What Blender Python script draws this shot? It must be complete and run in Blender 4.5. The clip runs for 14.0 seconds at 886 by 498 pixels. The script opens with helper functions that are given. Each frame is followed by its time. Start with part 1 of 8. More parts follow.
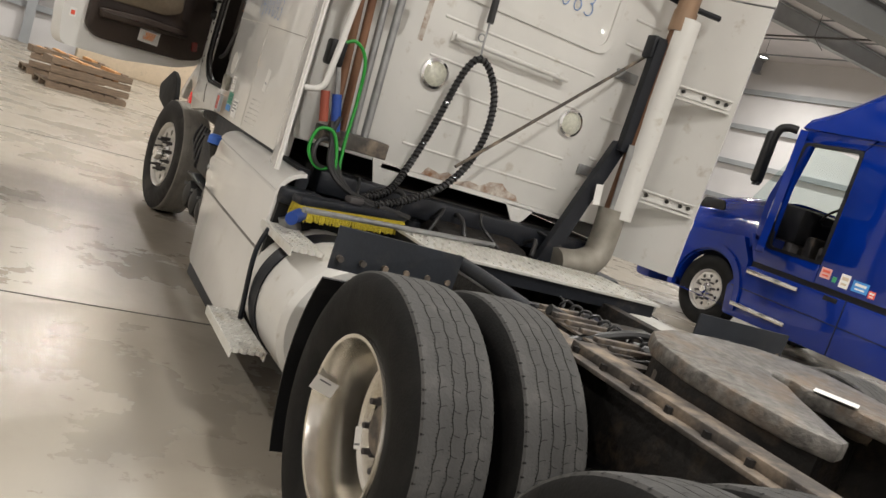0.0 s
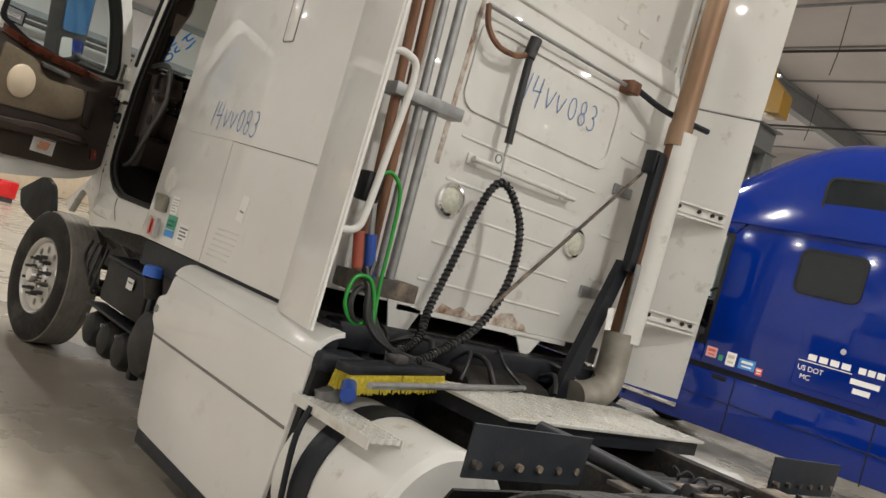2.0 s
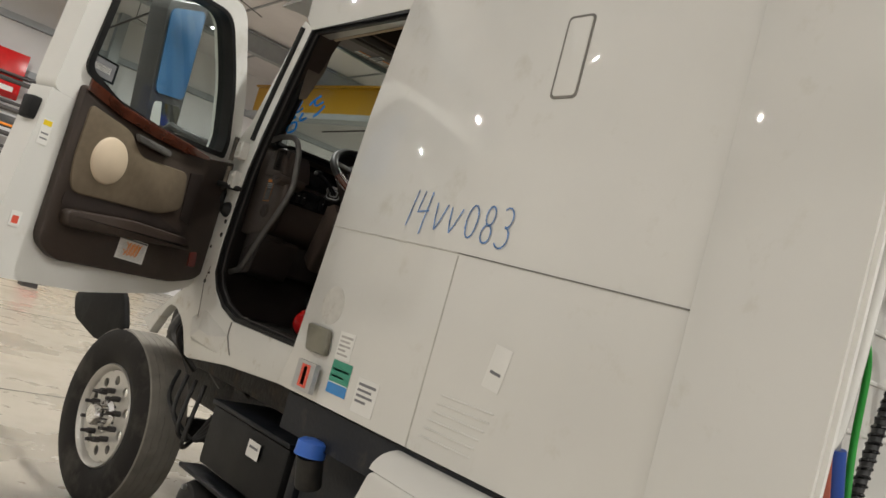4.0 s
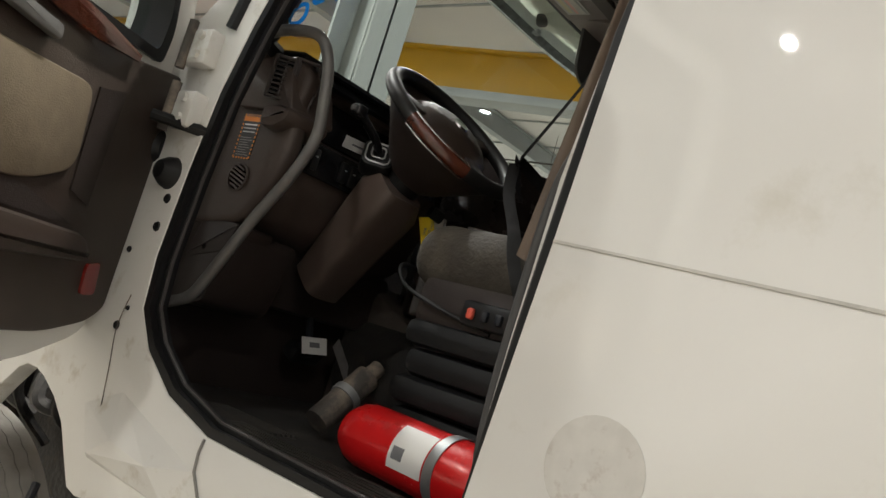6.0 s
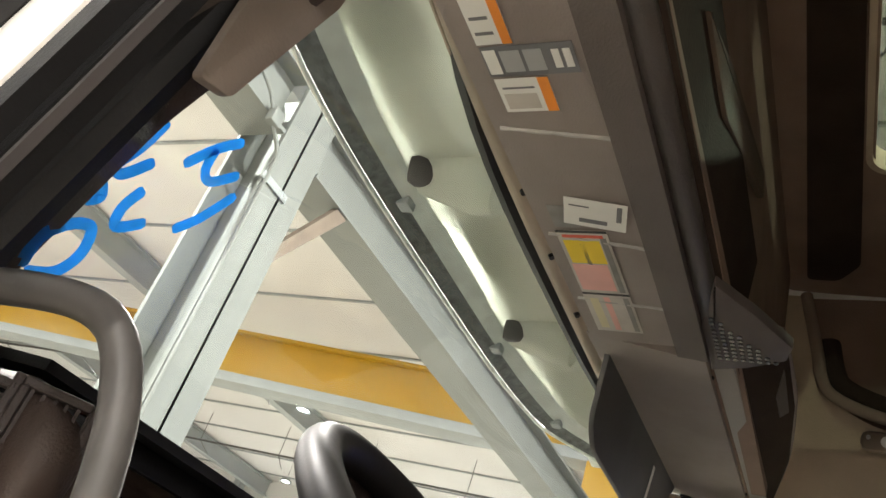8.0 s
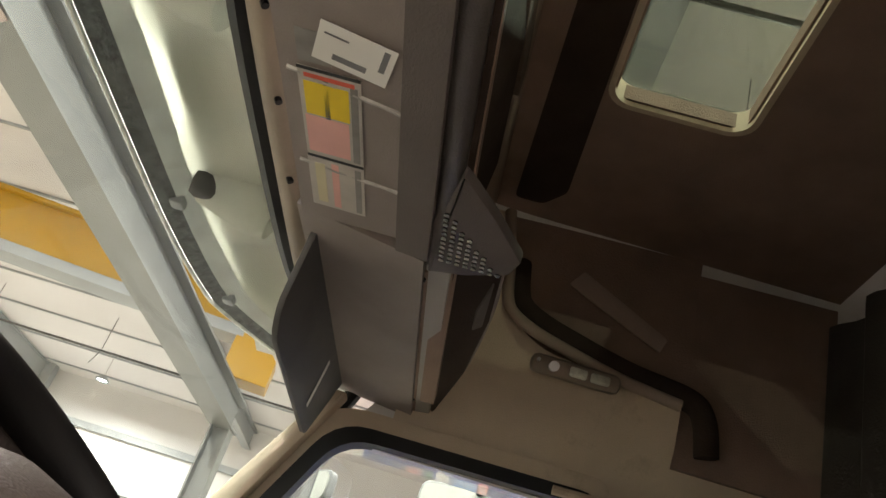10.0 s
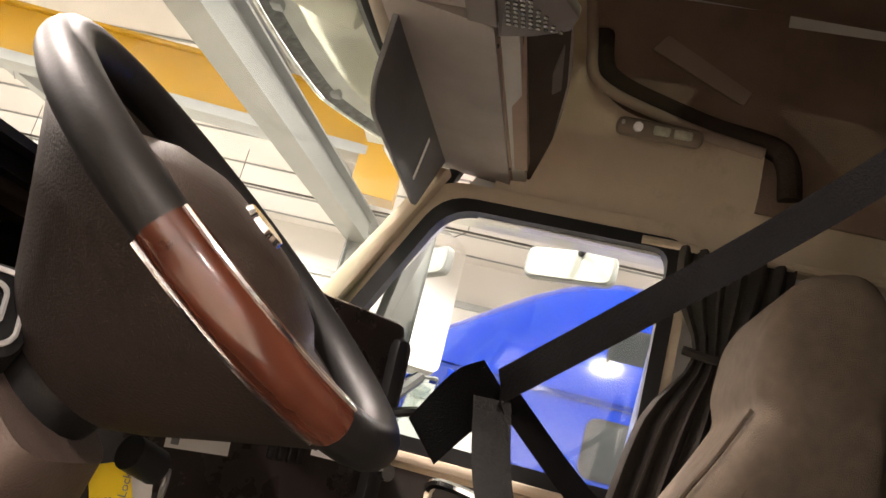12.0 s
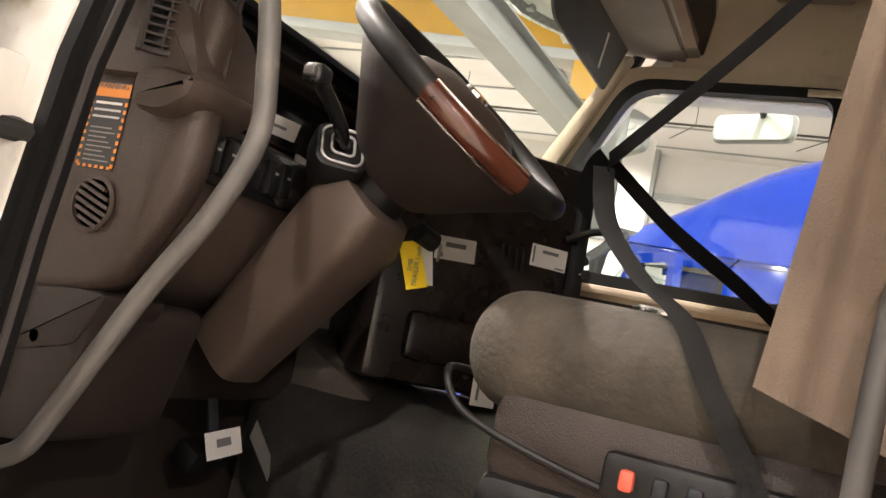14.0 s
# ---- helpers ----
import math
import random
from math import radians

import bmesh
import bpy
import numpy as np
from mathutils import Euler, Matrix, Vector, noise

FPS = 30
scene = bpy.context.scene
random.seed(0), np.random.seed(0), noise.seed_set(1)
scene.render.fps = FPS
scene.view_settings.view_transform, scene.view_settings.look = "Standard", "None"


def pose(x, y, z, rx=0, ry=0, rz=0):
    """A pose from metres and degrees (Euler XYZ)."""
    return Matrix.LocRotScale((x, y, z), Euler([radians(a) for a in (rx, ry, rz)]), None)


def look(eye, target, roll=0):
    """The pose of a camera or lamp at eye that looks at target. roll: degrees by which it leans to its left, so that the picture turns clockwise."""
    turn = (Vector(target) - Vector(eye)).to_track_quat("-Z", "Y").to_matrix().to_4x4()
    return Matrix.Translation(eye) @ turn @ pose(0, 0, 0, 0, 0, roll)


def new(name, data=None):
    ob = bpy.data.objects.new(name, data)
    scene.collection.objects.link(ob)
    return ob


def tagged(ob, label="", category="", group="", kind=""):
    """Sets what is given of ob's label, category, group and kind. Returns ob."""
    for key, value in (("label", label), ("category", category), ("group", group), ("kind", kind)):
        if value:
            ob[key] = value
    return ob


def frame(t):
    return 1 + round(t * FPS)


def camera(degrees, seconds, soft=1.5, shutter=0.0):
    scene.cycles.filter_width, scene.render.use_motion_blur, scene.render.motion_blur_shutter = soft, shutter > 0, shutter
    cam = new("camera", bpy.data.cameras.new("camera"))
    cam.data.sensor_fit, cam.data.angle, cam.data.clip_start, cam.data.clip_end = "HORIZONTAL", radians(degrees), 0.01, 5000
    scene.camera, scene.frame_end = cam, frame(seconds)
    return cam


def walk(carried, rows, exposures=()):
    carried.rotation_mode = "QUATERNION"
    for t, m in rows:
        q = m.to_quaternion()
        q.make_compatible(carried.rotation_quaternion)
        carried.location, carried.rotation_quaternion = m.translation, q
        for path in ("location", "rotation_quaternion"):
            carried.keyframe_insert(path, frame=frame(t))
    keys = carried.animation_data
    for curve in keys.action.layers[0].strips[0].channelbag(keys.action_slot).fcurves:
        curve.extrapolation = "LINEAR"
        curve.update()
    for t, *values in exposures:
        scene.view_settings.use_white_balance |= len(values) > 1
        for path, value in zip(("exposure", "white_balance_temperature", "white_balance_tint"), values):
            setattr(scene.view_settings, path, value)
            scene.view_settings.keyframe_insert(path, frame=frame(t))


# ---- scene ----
cam = camera(56.8, 14.0)
PATH = [
    (0, (-2.329, -4.035, 1.492), (-1.364, -2.304, 1.22), 18.1),
    (0.5, (-2.565, -3.892, 1.493), (-1.491, -2.232, 1.197), 17.4),
    (1, (-2.731, -3.653, 1.466), (-1.52, -2.075, 1.26), 17.0),
    (1.5, (-2.828, -3.271, 1.46), (-1.537, -1.746, 1.39), 16.4),
    (2, (-2.941, -2.955, 1.485), (-1.642, -1.434, 1.508), 16.0),
    (2.5, (-2.953, -2.544, 1.477), (-1.696, -0.994, 1.604), 15.6),
    (3, (-2.919, -2.06, 1.489), (-1.693, -0.488, 1.657), 15.5),
    (3.2, (-2.916, -1.869, 1.502), (-1.698, -0.291, 1.668), 15.3),
    (5.3, (-2.5, 0.395, 1.559), (-1.096, 1.807, 1.745), 16.8),
    (5.5, (-2.452, 0.628, 1.579), (-1.004, 1.997, 1.754), 16.8),
    (6, (-2.193, 1.103, 1.595), (-0.644, 2.349, 1.817), 16.7),
    (6.5, (-1.923, 1.539, 1.666), (-0.289, 2.653, 1.965), 17.2),
    (7, (-1.703, 1.83, 1.837), (-0.11, 2.925, 2.35), 17.5),
    (7.5, (-1.474, 2.011, 1.983), (0.01, 3.084, 2.788), 18.4),
    (8, (-1.329, 2.17, 2.044), (0.131, 3.104, 3.041), 20.4),
    (8.5, (-1.2, 2.271, 2.107), (0.334, 2.966, 3.187), 21.4),
    (9, (-1.109, 2.301, 2.143), (0.489, 2.729, 3.267), 21.9),
    (9.2, (-1.068, 2.31, 2.15), (0.546, 2.634, 3.287), 21.8),
    (11.3, (-1.172, 2.239, 2.088), (0.711, 2.452, 2.726), 16.2),
    (11.5, (-1.175, 2.217, 2.075), (0.719, 2.485, 2.659), 16.0),
    (12, (-1.244, 2.192, 2.0), (0.662, 2.526, 2.504), 15.3),
    (12.5, (-1.355, 2.124, 1.938), (0.553, 2.534, 2.379), 14.9),
    (13, (-1.441, 2.054, 1.881), (0.445, 2.606, 2.253), 13.8),
    (13.5, (-1.615, 2.005, 1.84), (0.233, 2.717, 2.116), 13.0),
    (14, (-1.738, 1.943, 1.799), (0.076, 2.767, 1.97), 12.2),
]
walk(cam, [(t, look(eye, target, roll)) for t, eye, target, roll in PATH],
     exposures=[(0.0, -0.58, 6500, 8), (3.0, -0.70, 6500, 6), (5.5, -0.24, 6350, 5), (6.0, -0.1, 6350, 5), (6.5, 0.5, 6250, 4), (7.0, 1.3, 6400, 8), (7.5, 1.3, 6450, 12), (8.0, 1.27, 6550, 9), (8.5, 1.2, 6850, 16), (9.0, 1.0, 6600, 12), (11.5, 1.65, 7100, 16), (12.5, 1.75, 7200, 20), (14.0, 1.55, 7050, 15)])

# ---- light and world ----
world = bpy.data.worlds.new("World")
scene.world = world
world.use_nodes = True
world.node_tree.nodes["Background"].inputs[0].default_value = (0.75, 0.8, 0.9, 1)
world.node_tree.nodes["Background"].inputs[1].default_value = 0.05


# ---- materials ----
def mat(name, color, rough=0.5, metal=0.0, vary=0.12, scale=8.0, bump=0.0, bscale=60.0, coat=0.0,
        dirt=None, dirt_amt=0.0, dirt_scale=3.0, emit=0.0, spec=0.5, rvary=0.15, stretch=(1, 1, 1)):
    m = bpy.data.materials.new(name)
    m.use_nodes = True
    nt = m.node_tree
    n, l = nt.nodes, nt.links
    bs = n["Principled BSDF"]
    bs.inputs["Roughness"].default_value = rough
    bs.inputs["Metallic"].default_value = metal
    bs.inputs["Specular IOR Level"].default_value = spec
    bs.inputs["Coat Weight"].default_value = coat
    bs.inputs["Coat Roughness"].default_value = 0.02
    tc = n.new("ShaderNodeTexCoord")
    mp = n.new("ShaderNodeMapping")
    mp.inputs["Scale"].default_value = stretch
    l.new(tc.outputs["Object"], mp.inputs[0])
    n1 = n.new("ShaderNodeTexNoise")
    n1.inputs["Scale"].default_value = scale
    n1.inputs["Detail"].default_value = 6
    l.new(mp.outputs[0], n1.inputs["Vector"])
    ramp = n.new("ShaderNodeMapRange")
    ramp.inputs[1].default_value, ramp.inputs[2].default_value = 0.3, 0.7
    ramp.inputs[3].default_value, ramp.inputs[4].default_value = 1 - vary, 1 + vary
    l.new(n1.outputs[0], ramp.inputs[0])
    mul = n.new("ShaderNodeVectorMath")
    mul.operation = "SCALE"
    mul.inputs[0].default_value = color
    l.new(ramp.outputs[0], mul.inputs["Scale"])
    out = mul.outputs[0]
    n2 = n.new("ShaderNodeTexNoise")
    n2.inputs["Scale"].default_value = dirt_scale
    n2.inputs["Detail"].default_value = 9
    n2.inputs["Roughness"].default_value = 0.65
    l.new(mp.outputs[0], n2.inputs["Vector"])
    if dirt:
        dr = n.new("ShaderNodeMapRange")
        dr.inputs[1].default_value, dr.inputs[2].default_value = 0.62 - dirt_amt * 0.3, 0.78 - dirt_amt * 0.15
        l.new(n2.outputs[0], dr.inputs[0])
        mix = n.new("ShaderNodeMix")
        mix.data_type = "RGBA"
        mix.inputs["B"].default_value = (*dirt, 1)
        l.new(out, mix.inputs["A"])
        l.new(dr.outputs[0], mix.inputs["Factor"])
        out = mix.outputs["Result"]
    l.new(out, bs.inputs["Base Color"])
    rr = n.new("ShaderNodeMapRange")
    rr.inputs[1].default_value, rr.inputs[2].default_value = 0.3, 0.7
    rr.inputs[3].default_value, rr.inputs[4].default_value = max(0.03, rough * (1 - rvary)), min(1, rough * (1 + rvary))
    l.new(n2.outputs[0], rr.inputs[0])
    l.new(rr.outputs[0], bs.inputs["Roughness"])
    if bump > 0:
        n3 = n.new("ShaderNodeTexNoise")
        n3.inputs["Scale"].default_value = bscale
        n3.inputs["Detail"].default_value = 4
        l.new(mp.outputs[0], n3.inputs["Vector"])
        b = n.new("ShaderNodeBump")
        b.inputs["Strength"].default_value = bump
        b.inputs["Distance"].default_value = 0.01
        l.new(n3.outputs[0], b.inputs["Height"])
        l.new(b.outputs[0], bs.inputs["Normal"])
    if emit:
        bs.inputs["Emission Color"].default_value = (1, 0.97, 0.92, 1)
        bs.inputs["Emission Strength"].default_value = emit
    return m


def glass(name, tint=(0.9, 0.95, 0.93), rough=0.0, ior=1.45, mix=0.93):
    m = bpy.data.materials.new(name)
    m.use_nodes = True
    n, l = m.node_tree.nodes, m.node_tree.links
    n.remove(n["Principled BSDF"])
    t = n.new("ShaderNodeBsdfTransparent")
    t.inputs[0].default_value = (*tint, 1)
    g = n.new("ShaderNodeBsdfGlossy")
    g.inputs["Roughness"].default_value = rough
    lw = n.new("ShaderNodeLayerWeight")
    lw.inputs[0].default_value = 0.5
    pw = n.new("ShaderNodeMath")
    pw.operation = "POWER"
    pw.inputs[1].default_value = 4.0
    l.new(lw.outputs["Facing"], pw.inputs[0])
    fr = n.new("ShaderNodeMapRange")
    fr.inputs[3].default_value, fr.inputs[4].default_value = 0.025, 0.5
    l.new(pw.outputs[0], fr.inputs[0])
    ms = n.new("ShaderNodeMixShader")
    l.new(fr.outputs[0], ms.inputs[0])
    l.new(t.outputs[0], ms.inputs[1])
    l.new(g.outputs[0], ms.inputs[2])
    l.new(ms.outputs[0], n["Material Output"].inputs[0])
    return m


def translucent(m, amount, color):
    """Thin moulded fibreglass: lets part of the light through."""
    n, l = m.node_tree.nodes, m.node_tree.links
    tr = n.new("ShaderNodeBsdfTranslucent")
    tr.inputs[0].default_value = (*color, 1)
    ms = n.new("ShaderNodeMixShader")
    ms.inputs[0].default_value = amount
    l.new(n["Principled BSDF"].outputs[0], ms.inputs[1])
    l.new(tr.outputs[0], ms.inputs[2])
    l.new(ms.outputs[0], n["Material Output"].inputs[0])
    return m


M = {}
M["fibreglass"] = translucent(mat("white_fibreglass", (0.8, 0.8, 0.75), 0.35, vary=0.04), 0.55, (0.9, 0.91, 0.84))
M["white"] = mat("white_paint", (0.72, 0.71, 0.68), 0.5, coat=1.0, spec=0.3, vary=0.03, scale=2, dirt=(0.62, 0.6, 0.54), dirt_amt=0.1, dirt_scale=5, rvary=0.3)
M["white_old"] = mat("white_paint_worn", (0.7, 0.69, 0.655), 0.42, vary=0.04, scale=3, coat=0.5, dirt=(0.45, 0.4, 0.32), dirt_amt=0.1, dirt_scale=9, rvary=0.3)
M["rust_white"] = mat("rusty_white", (0.6, 0.56, 0.5), 0.6, vary=0.15, dirt=(0.22, 0.1, 0.04), dirt_amt=0.75, dirt_scale=14, bump=0.3)
M["seam"] = mat("seam", (0.2, 0.19, 0.175), 0.8)
M["decal"] = mat("faded_grey_decal", (0.56, 0.545, 0.51), 0.5, vary=0.06, scale=30, dirt=(0.42, 0.38, 0.34), dirt_amt=0.2, dirt_scale=40)
M["flap_rubber"] = mat("slate_flap_rubber", (0.02, 0.024, 0.031), 0.6, spec=0.4, vary=0.15, bump=0.1, bscale=80, dirt=(0.04, 0.04, 0.042), dirt_amt=0.3, dirt_scale=9)
M["seam_pale"] = mat("pale_seam", (0.5, 0.485, 0.45), 0.6, vary=0.15, scale=20)
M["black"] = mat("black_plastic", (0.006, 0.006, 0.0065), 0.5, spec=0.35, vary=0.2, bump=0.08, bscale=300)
M["gloss_black"] = mat("gloss_black", (0.01, 0.01, 0.011), 0.12, vary=0.2)
M["grime"] = mat("greasy_metal", (0.011, 0.0095, 0.0085), 0.6, spec=0.35, vary=0.5, scale=12, bump=0.5, bscale=40, dirt=(0.06, 0.042, 0.028), dirt_amt=0.3, dirt_scale=9)
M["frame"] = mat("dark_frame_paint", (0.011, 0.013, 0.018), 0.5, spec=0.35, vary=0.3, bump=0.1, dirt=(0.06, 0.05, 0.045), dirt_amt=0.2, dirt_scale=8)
M["rail"] = mat("rusty_rail", (0.07, 0.06, 0.052), 0.65, vary=0.4, scale=14, bump=0.3, bscale=50, dirt=(0.28, 0.22, 0.16), dirt_amt=0.5, dirt_scale=7)
M["fifth"] = mat("worn_steel", (0.15, 0.142, 0.13), 0.5, 0.4, vary=0.5, scale=30, bump=0.6, bscale=45, dirt=(0.19, 0.135, 0.09), dirt_amt=0.45, dirt_scale=6)
M["tyre"] = mat("tyre_rubber", (0.007, 0.0068, 0.0066), 0.7, spec=0.22, vary=0.2, bump=0.15, bscale=120, dirt=(0.02, 0.0185, 0.017), dirt_amt=0.25, dirt_scale=5)
M["tread"] = mat("tyre_tread", (0.07, 0.069, 0.067), 0.8, spec=0.3, vary=0.2, bump=0.2, bscale=90, dirt=(0.11, 0.107, 0.102), dirt_amt=0.3, dirt_scale=8)
M["tyre_old"] = mat("tyre_dusty", (0.022, 0.02, 0.0185), 0.8, spec=0.3, vary=0.2, bump=0.15, bscale=90, dirt=(0.075, 0.068, 0.06), dirt_amt=0.4, dirt_scale=4)
M["dusty_tread"] = mat("dusty_tyre_tread", (0.25, 0.232, 0.205), 0.85, vary=0.2, bump=0.2, bscale=90, dirt=(0.15, 0.14, 0.124), dirt_amt=0.3, dirt_scale=4)
M["alu"] = mat("polished_aluminium", (0.7, 0.67, 0.61), 0.24, 1.0, vary=0.03, scale=3, rvary=0.12)
M["treadlug"] = mat("tread_lug", (0.85, 0.84, 0.8), 0.3, 0.4, vary=0.05)
M["alu_dull"] = mat("brushed_alloy", (0.66, 0.64, 0.6), 0.4, 0.55, vary=0.06, dirt=(0.5, 0.47, 0.42), dirt_amt=0.15, dirt_scale=12)
M["treadplate"] = mat("tread_plate", (0.72, 0.71, 0.67), 0.42, 0.25, vary=0.06, dirt=(0.5, 0.44, 0.34), dirt_amt=0.3, dirt_scale=7)
M["steel"] = mat("galvanised_steel", (0.34, 0.345, 0.345), 0.45, 0.7, vary=0.15, scale=20)
M["chrome"] = mat("chrome", (0.8, 0.8, 0.8), 0.12, 1.0, vary=0.03)
M["rustpipe"] = mat("rusty_pipe", (0.2, 0.1, 0.055), 0.65, 0.2, vary=0.35, scale=14, dirt=(0.12, 0.05, 0.03), dirt_amt=0.4, dirt_scale=10, stretch=(1, 1, 0.2))
M["stack"] = mat("heat_brown_stack", (0.3, 0.2, 0.13), 0.45, 0.5, vary=0.2, scale=5, dirt=(0.24, 0.14, 0.08), dirt_amt=0.4, dirt_scale=4, stretch=(1, 1, 0.3))
M["dull"] = mat("dull_exhaust", (0.3, 0.28, 0.24), 0.6, 0.5, vary=0.25)
M["blue"] = mat("blue_paint", (0.0015, 0.019, 0.19), 0.09, coat=0.6, spec=0.35, vary=0.06, scale=1.5, rvary=0.15)
M["blue_glass"] = mat("dark_tinted_window", (0.015, 0.018, 0.02), 0.06, vary=0.1)
M["floor"] = None
M["concrete_dark"] = mat("joint", (0.1, 0.095, 0.085), 0.9)
M["wall"] = mat("white_wall_sheet", (0.68, 0.665, 0.665), 0.6, vary=0.06, scale=0.7, bump=0.15, bscale=4)
M["ceil"] = mat("roof_insulation", (0.7, 0.67, 0.68), 0.55, vary=0.06, scale=0.8, bump=0.9, bscale=2.2)
M["girt"] = mat("grey_steel", (0.32, 0.335, 0.35), 0.5, vary=0.08, scale=3)
M["column"] = mat("pale_grey_steel", (0.2, 0.205, 0.2), 0.45, vary=0.06, scale=2)
M["brace"] = mat("brown_steel", (0.2, 0.15, 0.12), 0.6, vary=0.2)
M["yellow"] = mat("crane_yellow", (0.46, 0.25, 0.008), 0.35, vary=0.06, scale=2, coat=0.2)
M["pipe"] = mat("dark_pipe", (0.06, 0.055, 0.055), 0.6)
M["red"] = mat("red_paint", (0.62, 0.01, 0.012), 0.25, coat=0.4, vary=0.06)
M["green"] = mat("green_hose", (0.02, 0.3, 0.035), 0.4, vary=0.1)
M["bluehose"] = mat("blue_handle", (0.015, 0.06, 0.3), 0.4)
M["redhose"] = mat("red_handle", (0.32, 0.07, 0.04), 0.5, vary=0.2)
M["cable"] = mat("black_cable", (0.02, 0.02, 0.021), 0.4, vary=0.2)
M["bristle"] = mat("yellow_bristle", (0.62, 0.5, 0.04), 0.7, vary=0.25, scale=80, bump=0.6, bscale=200)
M["wood"] = mat("pallet_wood", (0.2, 0.145, 0.1), 0.8, vary=0.3, scale=6, bump=0.3, bscale=30, stretch=(1, 8, 8))
M["orange_wood"] = mat("fresh_wood", (0.5, 0.26, 0.1), 0.75, vary=0.2)
M["paper"] = mat("paper_label", (0.78, 0.77, 0.74), 0.6, vary=0.03)
M["print"] = mat("print_grey", (0.18, 0.18, 0.19), 0.7)
M["orange"] = mat("orange_print", (0.85, 0.28, 0.03), 0.5)
M["redprint"] = mat("red_print", (0.7, 0.1, 0.06), 0.5)
M["tealprint"] = mat("teal_print", (0.05, 0.3, 0.2), 0.4)
M["blueprint"] = mat("blue_print", (0.05, 0.25, 0.6), 0.4)
M["pinkprint"] = mat("pink_print", (0.75, 0.4, 0.36), 0.5)
M["cap_blue"] = mat("bright_blue_cap", (0.05, 0.16, 0.62), 0.4)
M["tank_dark"] = mat("dark_tank", (0.016, 0.0155, 0.015), 0.5, spec=0.4, vary=0.3, bump=0.1, dirt=(0.05, 0.045, 0.04), dirt_amt=0.35, dirt_scale=6)
M["ytag"] = mat("yellow_tag", (0.85, 0.62, 0.02), 0.5, vary=0.04)
M["marker"] = mat("blue_marker", (0.12, 0.24, 0.5), 0.5, vary=0.5, scale=35)
M["label_black"] = mat("label_black", (0.015, 0.015, 0.015), 0.45)
M["console_black"] = mat("console_black", (0.02, 0.0145, 0.0125), 0.28, vary=0.2, dirt=(0.05, 0.04, 0.034), dirt_amt=0.15, dirt_scale=9)
M["scrib"] = translucent(mat("bright_blue_marker", (0.012, 0.22, 0.6), 0.6, vary=0.25, scale=60), 0.45, (0.02, 0.27, 0.7))
M["lens"] = mat("work_lamp_lens", (0.6, 0.6, 0.5), 0.15, vary=0.15, scale=60, bump=0.4, bscale=150, coat=0.5)
M["amber"] = mat("dull_marker_lens", (0.2, 0.19, 0.15), 0.3, vary=0.2)
M["brown"] = mat("brown_dash_plastic", (0.052, 0.036, 0.029), 0.5, vary=0.12, bump=0.25, bscale=400, dirt=(0.075, 0.06, 0.05), dirt_amt=0.25, dirt_scale=5)
M["brown_col"] = mat("brown_column_plastic", (0.085, 0.061, 0.05), 0.5, vary=0.12, bump=0.2, bscale=400, dirt=(0.13, 0.11, 0.094), dirt_amt=0.2, dirt_scale=5)
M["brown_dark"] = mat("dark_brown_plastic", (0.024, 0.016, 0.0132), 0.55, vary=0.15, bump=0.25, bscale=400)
M["brown_door"] = mat("brown_door_plastic", (0.034, 0.0225, 0.0165), 0.5, vary=0.12, bump=0.2, bscale=350, dirt=(0.06, 0.045, 0.036), dirt_amt=0.2, dirt_scale=5)
M["reflector"] = mat("dark_red_lens", (0.16, 0.012, 0.01), 0.2, vary=0.2, coat=0.5)
M["tan_door"] = mat("tan_door_cloth", (0.14, 0.107, 0.07), 0.7, vary=0.1, scale=30, bump=0.2, bscale=300)
M["tan"] = mat("beige_trim", (0.58, 0.475, 0.35), 0.6, vary=0.07, bump=0.2, bscale=300, dirt=(0.3, 0.25, 0.18), dirt_amt=0.2, dirt_scale=4)
M["liner"] = mat("grey_headliner_panel", (0.26, 0.22, 0.203), 0.65, vary=0.1, bump=0.2, bscale=300)
M["liner_dark"] = mat("dark_headliner", (0.26, 0.18, 0.14), 0.9, vary=0.15, bump=0.3, bscale=200)
M["cloth"] = mat("taupe_seat_cloth", (0.046, 0.039, 0.03), 0.9, vary=0.3, scale=14, bump=0.3, bscale=90, dirt=(0.075, 0.062, 0.046), dirt_amt=0.4, dirt_scale=5)
M["cloth_tan"] = mat("tan_seat_cloth", (0.2, 0.152, 0.114), 0.9, vary=0.12, scale=30, bump=0.4, bscale=350)
M["belt"] = mat("black_webbing", (0.009, 0.0082, 0.0085), 0.85, vary=0.2, bump=0.3, bscale=500, spec=0.15)
M["belt_grey"] = mat("faded_webbing", (0.024, 0.0235, 0.024), 0.85, vary=0.2, bump=0.3, bscale=500)
M["curtain"] = mat("dark_curtain", (0.05, 0.042, 0.036), 0.9, vary=0.2, bump=0.3, bscale=150)
M["leather"] = mat("black_leather", (0.012, 0.011, 0.0102), 0.52, spec=0.3, vary=0.2, bump=0.04, bscale=250)
M["roll"] = mat("tan_trim_roll", (0.27, 0.215, 0.165), 0.55, vary=0.12, scale=12, bump=0.1, bscale=200)
M["burl"] = mat("burl_wood_trim", (0.07, 0.02, 0.011), 0.2, vary=0.45, scale=14, coat=0.6)
M["hump"] = mat("dusty_brown_cover", (0.075, 0.062, 0.052), 0.6, vary=0.15, scale=9, bump=0.2, bscale=120, dirt=(0.11, 0.095, 0.08), dirt_amt=0.35, dirt_scale=6)
